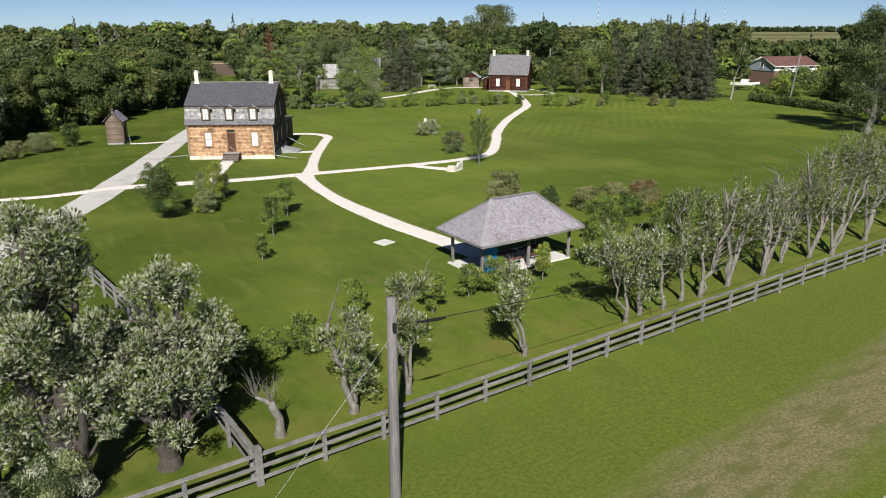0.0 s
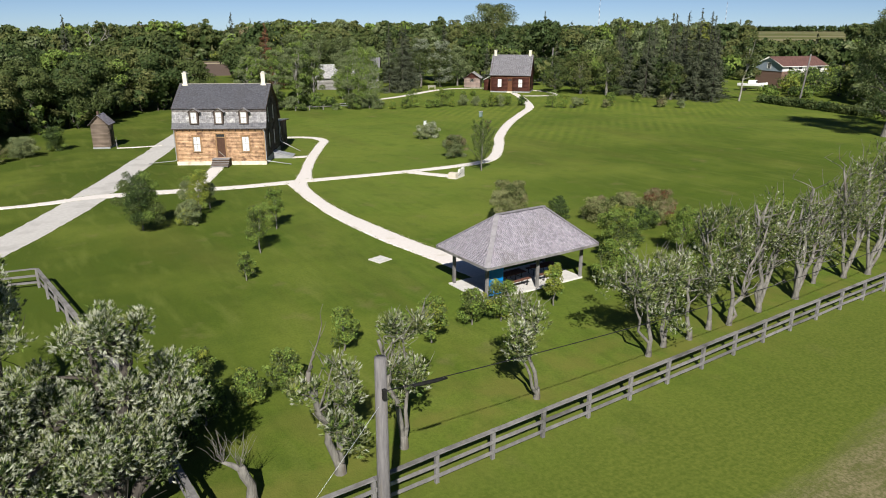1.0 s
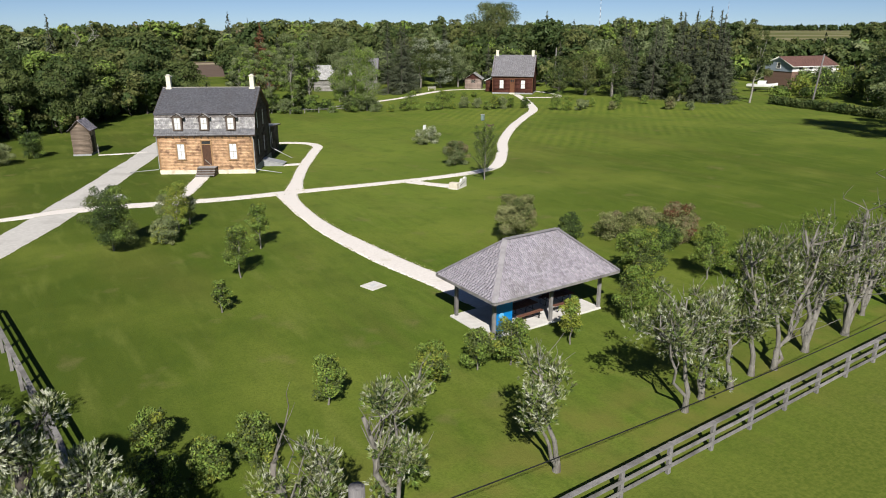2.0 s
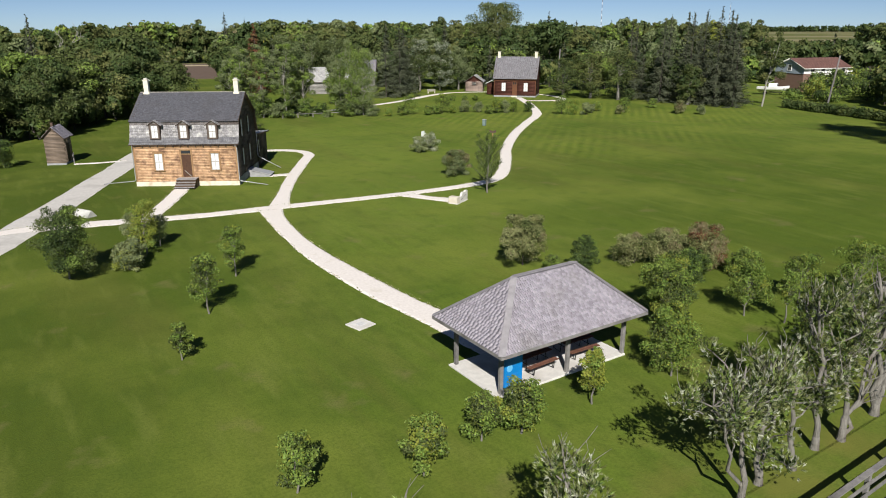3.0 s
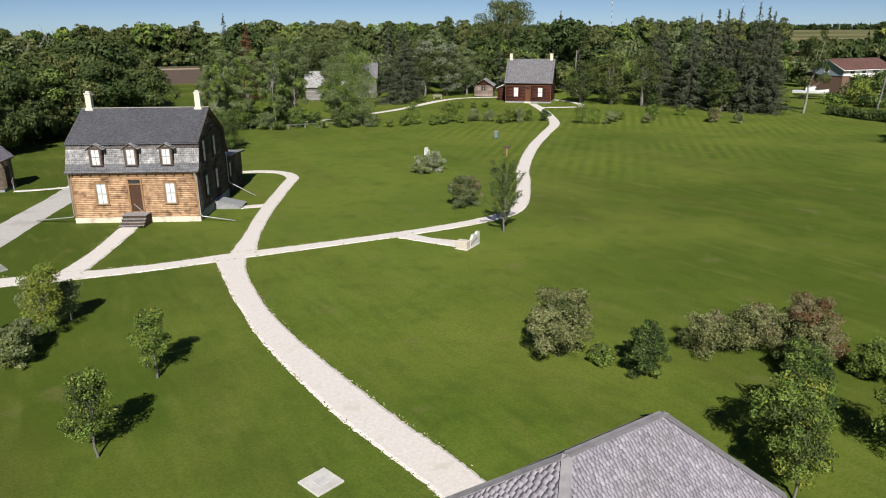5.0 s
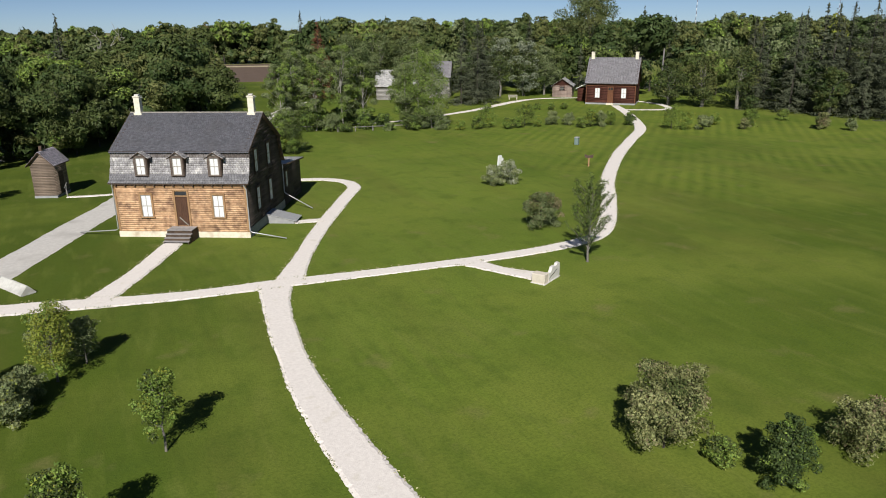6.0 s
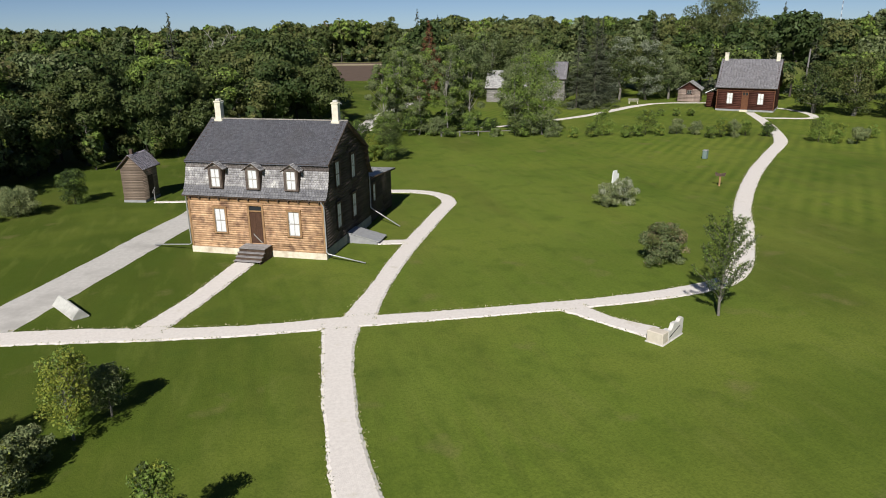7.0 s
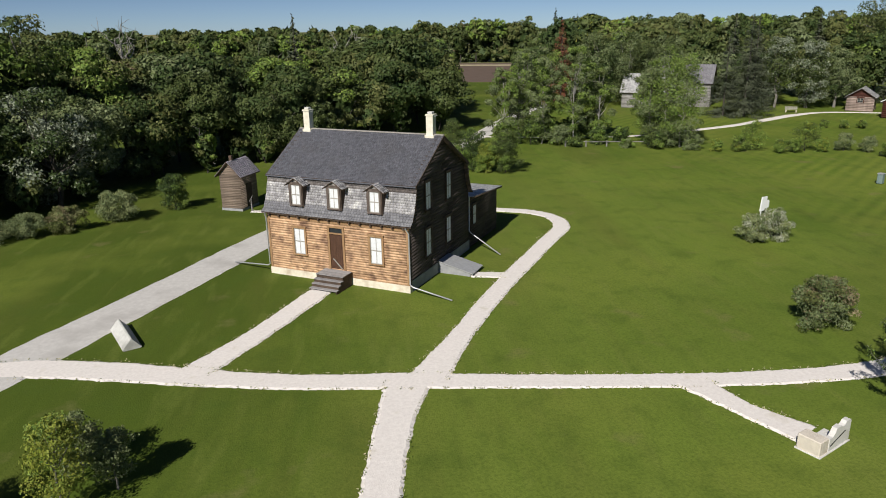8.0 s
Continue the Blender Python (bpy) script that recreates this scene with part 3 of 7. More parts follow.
def window(parent, centre, along, outward, w, h, casing, name="window", muntins=(1, 1), dark=False):
    """Sash window in its opening: casing, sill, sash, panes with a white blind behind."""
    rot = Matrix((Vector(along), Vector(outward) * -1, Vector((0, 0, 1)))).transposed().to_4x4()
    e = new(name)
    e.parent = parent
    e.matrix_basis = Matrix.Translation(centre) @ rot       # x along, y inwards
    c = 0.12
    bm = bmesh.new()
    for x0, x1, z0, z1 in ((-w / 2 - c, -w / 2, -h / 2, h / 2 + c), (w / 2, w / 2 + c, -h / 2, h / 2 + c), (-w / 2, w / 2, h / 2, h / 2 + c)):
        box(bm, x0, x1, -0.05, 0.06, z0, z1)
    box(bm, -w / 2 - c - 0.04, w / 2 + c + 0.04, -0.075, -0.02, h / 2 + c, h / 2 + c + 0.05)
    part("casing", bm, casing, e)
    part("sill", boxed(-w / 2 - c - 0.03, w / 2 + c + 0.03, -0.09, 0.06, -h / 2 - 0.07, -h / 2, 0.01), casing, e)
    bm = bmesh.new()
    t = 0.055
    for x0, x1, z0, z1 in ((-w / 2, -w / 2 + t, -h / 2, h / 2), (w / 2 - t, w / 2, -h / 2, h / 2), (-w / 2 + t, w / 2 - t, -h / 2, -h / 2 + t), (-w / 2 + t, w / 2 - t, h / 2 - t, h / 2), (-w / 2 + t, w / 2 - t, -0.03, 0.03)):
        box(bm, x0, x1, 0.0, 0.04, z0, z1)
    for half in (-1, 1):
        z0, z1 = (0.03, h / 2 - t) if half > 0 else (-h / 2 + t, -0.03)
        box(bm, -0.024, 0.024, 0.006, 0.036, z0, z1)
    part("sash", bm, M["trim_grey"], e)
    for sx in (-1, 1):
        for sz in (-1, 1):
            x0, x1 = sorted((sx * 0.024, sx * (w / 2 - t)))
            z0, z1 = sorted((sz * 0.03, sz * (h / 2 - t)))
            part("pane", boxed(x0, x1, 0.014, 0.022, z0, z1), M["glass_dark"] if dark else M["curtain"], e)
    return e


M["lean_to_pale"] = surf("pale weathered roofing", (0.48, 0.48, 0.49), (0.62, 0.62, 0.62), scale=3, bump=0.2, island=0.08)


# ---- the timber house ----
def timber_house():
    W, D = 10.1, 9.35
    h = thing("timber_house", "weathered amber timber house with a grey shingled gambrel roof", "house", (21.40, 87.45, 0), -30.7)
    rng = np.random.default_rng(5)
    ZF, ZE, ZB, VB, ZR = 0.42, 4.28, 6.50, 0.80, 8.79
    fr_open = [(2.0, 2.8, 1.55, 3.25), (7.52, 8.32, 1.55, 3.25), (4.62, 5.6, 0.9, 3.55)]
    # foundation
    bm = bmesh.new()
    box(bm, -0.05, W + 0.05, -0.05, 0.25, -0.1, ZF)
    part("foundation", bm, M["limewash"], h, "cream whitewashed stone foundation")
    bm = bmesh.new()
    box(bm, -0.05, 0.25, 0.25, D, -0.1, ZF + 0.25)
    box(bm, W - 0.25, W + 0.05, 0.25, D, -0.1, ZF + 0.25)
    box(bm, -0.05, W + 0.05, D - 0.25, D + 0.05, -0.1, ZF + 0.25)
    part("foundation", bm, M["footing"], h)
    # walls
    c = Cloud()
    board_wall(c, rng, (0, 0, 0), (1, 0, 0), (0, -1, 0), lambda z: (0.1, W - 0.1), ZF, ZE, 0.158, fr_open, proud=0.007, jog=0.004)
    fw = tagged(new("front_wall"), "amber weathered lapped boards")
    fw.parent = h
    boards_apart(c, M["siding"], fw)

    def gable(z):
        """Depth at which the roof's outline starts at height z."""
        pts = [(0.0, 4.28), (0.10, 4.45), (0.35, 4.85), (0.55, 5.4), (0.70, 6.0), (VB, ZB), (D / 2, ZR)]
        if z <= 4.28:
            return (0.0, D)
        for (v0, z0), (v1, z1) in zip(pts, pts[1:]):
            if z <= z1:
                v = v0 + (v1 - v0) * (z - z0) / (z1 - z0)
                return (v + 0.02, D - v - 0.02)
        return (D / 2 - 0.05, D / 2 + 0.05)

    side_open = [(2.3, 3.08, 1.55, 3.3), (5.42, 6.2, 1.55, 3.3), (2.38, 3.14, 4.5, 6.25), (5.5, 6.28, 4.5, 6.25)]
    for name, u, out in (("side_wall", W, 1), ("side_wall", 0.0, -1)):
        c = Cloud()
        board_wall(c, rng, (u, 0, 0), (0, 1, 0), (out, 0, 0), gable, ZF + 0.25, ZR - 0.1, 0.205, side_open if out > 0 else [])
        sw = tagged(new(name), "weathered lapped boards, shade put into their dark colour")
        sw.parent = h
        boards_apart(c, M["siding_shaded"], sw)
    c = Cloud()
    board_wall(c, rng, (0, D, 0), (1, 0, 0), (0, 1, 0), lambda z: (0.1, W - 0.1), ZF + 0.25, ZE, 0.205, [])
    cloud_part("back_wall", c, [M["siding_shaded"]], h)
    for u in (-0.02, W - 0.13):
        part("corner_board", boxed(u, u + 0.15, -0.035, 0.12, ZF, ZE - 0.02, 0.008), M["trim"], h)
    # lower slopes, curved out at the eave, then upper slopes
    OH = 0.28
    prof = [(-0.24, 4.16), (0.02, 4.34), (0.28, 4.78), (0.50, 5.35), (0.66, 5.95), (0.78, 6.44)]
    for name, flip in (("lower_roof", False), ("lower_roof", True)):
        c = Cloud()
        for k, ((v0, z0), (v1, z1)) in enumerate(zip(prof, prof[1:])):
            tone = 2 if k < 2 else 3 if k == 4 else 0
            y0, y1 = (D - v0, D - v1) if flip else (v0, v1)
            under = 0.06 if not flip else -0.06
            slab(c, (-OH, y0, z0), (W + 2 * OH, 0, 0), (0, y1 - y0, z1 - z0), (0, under, -0.03), 1)
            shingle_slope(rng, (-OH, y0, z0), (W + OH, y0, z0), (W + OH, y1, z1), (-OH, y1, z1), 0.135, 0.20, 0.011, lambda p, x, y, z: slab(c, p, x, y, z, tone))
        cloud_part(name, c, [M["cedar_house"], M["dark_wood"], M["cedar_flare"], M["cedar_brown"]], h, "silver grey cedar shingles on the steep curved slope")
    for flip in (False, True):
        c = Cloud()
        y0, y1 = (D - 0.58, D / 2) if flip else (0.58, D / 2)
        slab(c, (-OH, y0, 6.40), (W + 2 * OH, 0, 0), (0, y1 - y0, ZR - 6.40), (0, 0, -0.1), 1)
        shingle_slope(rng, (-OH, y0, 6.40), (W + OH, y0, 6.40), (W + OH, y1, ZR), (-OH, y1, ZR), 0.125, 0.17, 0.008, lambda p, x, y, z: slab(c, p, x, y, z))
        cloud_part("upper_roof", c, [M["asphalt_shingle"], M["dark_wood"]], h, "dark grey shingled upper roof slope")
    bm = bmesh.new()
    beam(bm, (-OH, D / 2, ZR + 0.03), (W + OH, D / 2, ZR + 0.03), 0.16, 0.06)
    part("ridge_cap", bm, M["trim_grey"], h)
    for y in (0.57, D - 0.57):
        bm = bmesh.new()
        beam(bm, (-OH, y, 6.35), (W + OH, y, 6.35), 0.05, 0.07)
        part("fascia", bm, M["asphalt_shingle"], h)
    for u in (-OH - 0.015, W + OH + 0.015):
        for s in (0, 1):
            f = (lambda v: D - v) if s else (lambda v: v)
            bm = bmesh.new()
            beam(bm, (u, f(0.58), 6.31), (u, D / 2, ZR - 0.08), 0.035, 0.17)
            part("bargeboard", bm, M["dark_wood"], h)
    # soffit and its brackets
    part("soffit", boxed(-OH, W + OH, -0.22, 0.02, 4.08, 4.13), M["dark_wood"], h)
    for i in range(14):
        u = 0.25 + i * (W - 0.5) / 13
        part("bracket", boxed(u - 0.05, u + 0.05, -0.19, -0.02, 3.90, 4.08, 0.01), M["dark_wood"], h)
    part("frieze", boxed(0.13, W - 0.13, -0.035, 0.0, 3.78, 3.90), M["trim"], h)
    # windows
    for u in (2.4, 7.92):
        window(h, (u, -0.03, 2.4), (1, 0, 0), (0, -1, 0), 0.8, 1.7, M["trim"])
    for v in (2.69, 5.81):
        window(h, (W + 0.03, v, 2.42), (0, 1, 0), (1, 0, 0), 0.78, 1.75, M["dark_wood"])
    for v in (2.76, 5.89):
        window(h, (W + 0.03, v, 5.37), (0, 1, 0), (1, 0, 0), 0.76, 1.75, M["dark_wood"])
    # front door with transom
    d = new("front_door")
    d.parent = h
    d.matrix_basis = pose(5.11, -0.02, 0)
    bm = bmesh.new()
    for x0, x1, z0, z1 in ((-0.60, -0.46, 0.85, 3.66), (0.46, 0.60, 0.85, 3.66), (-0.46, 0.46, 3.54, 3.66), (-0.46, 0.46, 3.14, 3.22)):
        box(bm, x0, x1, -0.05, 0.1, z0, z1)
    part("door_casing", bm, M["trim"], d)
    part("transom", boxed(-0.46, 0.46, 0.03, 0.05, 3.22, 3.54), M["glass_dark"], d)
    bm = boxed(-0.46, 0.46, 0.02, 0.07, 0.86, 3.14)
    for x0, x1, z0, z1 in ((-0.36, -0.04, 2.1, 3.0), (0.04, 0.36, 2.1, 3.0), (-0.36, -0.04, 1.05, 1.9), (0.04, 0.36, 1.05, 1.9)):
        box(bm, x0, x1, 0.0, 0.02, z0, z1, 0.008)
    part("door_leaf", bm, M["door"], d, "dark brown panelled door leaf")
    bm = bmesh.new()
    beam(bm, (-0.28, -0.02, 1.55), (0.34, -0.02, 0.92), 0.03, 0.07)
    part("brace_bar", bm, M["trim_grey"], d)
    # steps
    st = new("front_steps")
    st.parent = h
    st.matrix_basis = pose(4.2, -0.06, 0)
    for i in range(7):
        part("deck_board", boxed(0, 1.95, -0.16 - 0.155 * i, -0.01 - 0.155 * i, 0.80, 0.85, 0.006), M["deck"], st)
    for k, (z, y) in enumerate(((0.60, -1.32), (0.40, -1.60), (0.20, -1.88))):
        part("tread", boxed(0, 1.95, y, y + 0.30, z - 0.05, z, 0.006), M["deck"], st)
        part("riser", boxed(0.03, 1.92, y + 0.27, y + 0.30, z, z + 0.15), M["dark_wood"], st)
    for x in (0.03, 1.87):
        bm = bmesh.new()
        prism(bm, [(-0.02, -0.08), (-1.84, -0.08), (-1.84, 0.14), (-1.58, 0.14), (-1.58, 0.34), (-1.30, 0.34), (-1.30, 0.54), (-1.06, 0.54), (-1.06, 0.79), (-0.02, 0.79)], "x", x, x + 0.05)
        part("stringer", bm, M["dark_wood"], st)
    # dormers
    for u in (2.28, 5.06, 7.87):
        dm = new("dormer")
        dm.parent = h
        dm.matrix_basis = pose(u, 0.08, 0)
        bm = bmesh.new()
        for s in (-1, 1):
            x0, x1 = sorted((s * 0.40, s * 0.52))
            box(bm, x0, x1, 0.0, 0.75, 4.62, 6.08)
        box(bm, -0.40, 0.40, 0.0, 0.75, 4.62, 4.72)
        part("cheek", bm, M["dark_wood"], dm)
        bm = bmesh.new()
        prism(bm, [(-0.52, 6.06), (0.52, 6.06), (0.0, 6.40)], "y", 0.02, 0.75)
        part("pediment", bm, M["trim_grey"], dm)
        c = Cloud()
        for s in (-1, 1):
            a, b = (s * 0.70, -0.14, 5.98), (s * 0.70, 0.62, 5.98)
            top0, top1 = (0, -0.14, 6.46), (0, 0.95, 6.46)
            slab(c, a, (0, 0.76, 0), (-s * 0.70, 0, 0.48), (0, 0, -0.05), 1)
            shingle_slope(rng, a if s < 0 else b, b if s < 0 else a, top1 if s < 0 else top0, top0 if s < 0 else top1, 0.15, 0.2, 0.012, lambda p, x, y, z: slab(c, p, x, y, z))
        cloud_part("dormer_roof", c, [M["cedar_house"], M["dark_wood"]], dm)
        window(dm, (0, 0.0, 5.38), (1, 0, 0), (0, -1, 0), 0.68, 1.28, M["dormer_trim"])
    # chimneys
    for u in (0.42, 9.52):
        ch = new("chimney")
        ch.parent = h
        ch.matrix_basis = pose(u, D / 2, 0)
        part("shaft", boxed(-0.235, 0.235, -0.235, 0.235, 8.3, 9.98, 0.015), M["chimney"], ch, "cream painted brick shaft")
        part("flashing", boxed(-0.32, 0.32, -0.32, 0.32, 8.45, 8.80, 0.03), M["chimney"], ch)
        part("cap", boxed(-0.28, 0.28, -0.28, 0.28, 9.98, 10.08, 0.015), M["chimney"], ch)
        part("flue", boxed(-0.16, 0.16, -0.16, 0.16, 10.10, 10.22, 0.01), M["concrete"], ch)
        bm = bmesh.new()
        beam(bm, (0.2, -0.1, 9.95), (0.5, -0.1, 10.0), 0.03, 0.03)
        part("bracket_bar", bm, M["grey_metal"], ch)
    # rainwater pipes with long spouts over the grass
    for pts in ([(W - 0.05, -0.3, 4.08), (W + 0.06, -0.08, 3.7), (W + 0.06, -0.08, 0.55), (W + 0.25, -0.1, 0.42), (13.0, -0.33, 0.06)],
                [(0.05, -0.3, 4.08), (-0.06, -0.08, 3.7), (-0.06, -0.08, 0.62), (-0.25, -0.06, 0.5), (-3.5, 0.55, 0.12)],
                [(W + 0.1, D - 0.1, 3.9), (W + 0.1, D - 0.1, 1.35), (W + 0.3, D - 0.12, 1.2), (12.75, 8.72, 0.06)]):
        c = Cloud()
        tube(c, pts, [0.045] * len(pts), 8)
        cloud_part("downpipe", c, [M["grey_metal"]], h, "grey metal downpipe with a long spout", smooth=True)
    # cellar hatch
    ce = new("cellar_hatch")
    ce.parent = h
    ce.matrix_basis = pose(W, 4.0, 0)
    bm = bmesh.new()
    prism(bm, [(0.06, -0.08), (2.30, -0.08), (2.30, 0.20), (0.06, 0.72)], "y", 0, 1.7)
    part("hatch_base", bm, M["footing"], ce)
    for i in range(2):
        bm = bmesh.new()
        prism(bm, [(0.04, 0.735), (2.48, 0.168), (2.48, 0.22), (0.04, 0.79)], "y", -0.06 + 0.915 * i, 0.845 + 0.915 * i)
        part("hatch_leaf", bm, M["grey_metal"], ce, "grey sheet metal hatch leaf")
    # rear lean-to
    an = new("lean_to")
    an.parent = h
    an.matrix_basis = pose(4.0, D, 0)
    AW, AD = 6.1, 5.65
    lw = [(0.75, 1.4, 1.6, 3.0)]
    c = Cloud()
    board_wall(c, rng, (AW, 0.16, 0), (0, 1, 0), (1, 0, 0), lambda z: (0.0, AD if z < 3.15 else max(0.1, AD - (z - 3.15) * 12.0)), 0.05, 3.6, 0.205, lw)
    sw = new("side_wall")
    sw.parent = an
    boards_apart(c, M["siding_shaded"], sw)
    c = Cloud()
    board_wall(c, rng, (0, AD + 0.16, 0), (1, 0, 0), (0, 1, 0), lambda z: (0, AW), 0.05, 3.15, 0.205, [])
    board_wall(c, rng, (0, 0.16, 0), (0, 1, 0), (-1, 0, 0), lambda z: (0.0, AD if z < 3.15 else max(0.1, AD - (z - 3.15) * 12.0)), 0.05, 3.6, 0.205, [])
    cloud_part("back_wall", c, [M["siding_shaded"]], an)
    c = Cloud()
    slab(c, (-0.3, 0.05, 3.82), (AW + 0.62, 0, 0), (0, AD + 0.5, -0.48), (0, 0, -0.12), 1)
    shingle_slope(rng, (-0.3, AD + 0.55, 3.34), (AW + 0.32, AD + 0.55, 3.34), (AW + 0.32, 0.05, 3.82), (-0.3, 0.05, 3.82), 0.3, 0.6, 0.006, lambda p, x, y, z: slab(c, p, x, y, z))
    cloud_part("lean_to_roof", c, [M["lean_to_pale"], M["dark_wood"]], an)
    window(an, (AW + 0.03, 1.08, 2.3), (0, 1, 0), (1, 0, 0), 0.65, 1.4, M["dark_wood"])
    return h


timber_house()


# ---- open shelter with a hipped shingle roof ----
def shelter():
    s = thing("shelter", "open shelter with a hipped grey cedar shingle roof on timber posts", "shelter")
    rng = np.random.default_rng(8)
    part("slab", boxed(25.45, 33.2, 33.85, 37.65, -0.1, 0.07, 0.02), M["concrete"], s, "pale concrete floor slab")
    for x, y in ((25.75, 34.1), (29.5, 34.0), (33.1, 34.0), (25.75, 37.45), (29.5, 37.45), (33.1, 37.45)):
        part("post", boxed(x - 0.085, x + 0.085, y - 0.085, y + 0.085, 0.05, 2.28, 0.012), M["grey_wood"], s, "weathered square timber post")
    for y in (34.05, 37.45):
        part("beam", boxed(25.3, 33.5, y - 0.07, y + 0.07, 2.24, 2.44, 0.01), M["dark_wood"], s)
    for x in (25.75, 29.5, 33.1):
        part("tie_beam", boxed(x - 0.06, x + 0.06, 34.12, 37.38, 2.24, 2.40, 0.01), M["dark_wood"], s)
    x0, x1, y0, y1, ze, zr = 25.0, 33.68, 33.13, 38.33, 2.36, 4.52
    r0, r1 = (27.65, 35.73, zr), (31.32, 35.73, zr)
    e = [(x0, y0, ze), (x1, y0, ze), (x1, y1, ze), (x0, y1, ze)]
    # boarding under the shingles
    bm = bmesh.new()
    vs = [bm.verts.new(p) for p in e] + [bm.verts.new(r0), bm.verts.new(r1)]
    lo = [bm.verts.new((p[0], p[1], p[2] - 0.11)) for p in (*e, r0, r1)]
    for q in ((0, 1, 5, 4), (2, 3, 4, 5), (1, 2, 5), (3, 0, 4)):
        bm.faces.new([vs[i] for i in q])
        bm.faces.new([lo[i] for i in reversed(q)])
    for i in range(4):
        j = (i + 1) % 4
        bm.faces.new((vs[i], lo[i], lo[j], vs[j]))
    bmesh.ops.recalc_face_normals(bm, faces=bm.faces)
    part("roof_deck", bm, M["dark_wood"], s)
    # shingles: one slope piece by piece, the others joined
    c = Cloud()

    def joined(p, ex, ey, ez):
        slab(c, p, ex, ey, ez)

    shingle_slope(rng, e[0], e[1], r1, r0, 0.13, 0.13, 0.006, joined)
    shingle_slope(rng, e[2], e[3], r0, r1, 0.13, 0.13, 0.006, joined)
    shingle_slope(rng, e[1], e[2], r1, r1, 0.13, 0.13, 0.006, joined)
    cloud_part("shingles", c, [M["cedar_grey"]], s, "silver grey cedar shingles", "stuff")
    pieces = []
    shingle_slope(rng, e[3], e[0], r0, r0, 0.15, 0.20, 0.005, lambda p, ex, ey, ez: pieces.append((p, ex, ey, ez)))
    for p, ex, ey, ez in pieces:
        q = Cloud()
        slab(q, (0, 0, 0), ex, ey, ez)
        ob = new("shingle", q.mesh("shingle", [M["cedar_piece"]]))
        ob.parent, ob.location = s, p
    for a, b in ((e[0], r0), (e[3], r0), (e[1], r1), (e[2], r1), (r0, r1)):
        bm = bmesh.new()
        for k in (-1, 1):
            d = Vector(b) - Vector(a)
            side = Vector((-d.y, d.x, 0)).normalized() * 0.07 * k
            beam(bm, Vector(a) + side + Vector((0, 0, 0.045)), Vector(b) + side + Vector((0, 0, 0.045)), 0.15, 0.025)
        part("hip_cap", bm, M["hip"], s)
    for a, b in zip(e, e[1:] + e[:1]):
        bm = bmesh.new()
        beam(bm, Vector(a) - Vector((0, 0, 0.05)), Vector(b) - Vector((0, 0, 0.05)), 0.04, 0.15)
        part("fascia", bm, M["grey_wood"], s)


shelter()


def picnic_table(at, turn):
    t = thing("picnic_table", "red-brown plank picnic table with a black tube frame", "picnic table", at, turn, group="picnic tables under the shelter")
    for i in range(5):
        part("top_plank", boxed(-0.9, 0.9, -0.37 + 0.15 * i, -0.24 + 0.15 * i, 0.72, 0.76, 0.006), M["table_wood"], t)
    for s in (-1, 1):
        for i in range(2):
            y = s * (0.62 + 0.14 * i)
            part("seat_plank", boxed(-0.9, 0.9, y - 0.065, y + 0.065, 0.42, 0.46, 0.006), M["table_wood"], t)
    for x in (-0.62, 0.62):
        c = Cloud()
        tube(c, [(x, -0.80, 0.40), (x, -0.78, 0.06), (x, -0.30, 0.03), (x, -0.22, 0.70), (x, 0.22, 0.70), (x, 0.30, 0.03), (x, 0.78, 0.06), (x, 0.80, 0.40)], [0.025] * 8, 7)
        tube(c, [(x, -0.80, 0.40), (x, 0.80, 0.40)], [0.022] * 2, 7)
        cloud_part("frame", c, [M["black"]], t, "black bent tube frame", smooth=True)
    return t


picnic_table((28.55, 35.3, 0.07), 3)
picnic_table((31.25, 35.35, 0.07), -2)
kiosk = thing("information_stand", "bright blue information stand on the shelter slab", "information stand", (26.55, 34.38, 0.07), 4)
part("panel", boxed(-0.46, 0.58, -0.10, 0.10, 0.0, 1.75, 0.015), M["blue"], kiosk)
part("base", boxed(-0.5, 0.62, -0.16, 0.16, 0.0, 0.06, 0.01), M["black"], kiosk)
bm = bmesh.new()
bmesh.ops.create_cone(bm, cap_ends=True, segments=24, radius1=0.17, radius2=0.17, depth=0.01, matrix=Matrix.LocRotScale((-0.2, -0.106, 0.95), Euler((radians(90), 0, 0)), (1, 1, 1)))
part("roundel", bm, M["sky_blue"], kiosk, "pale blue round print")


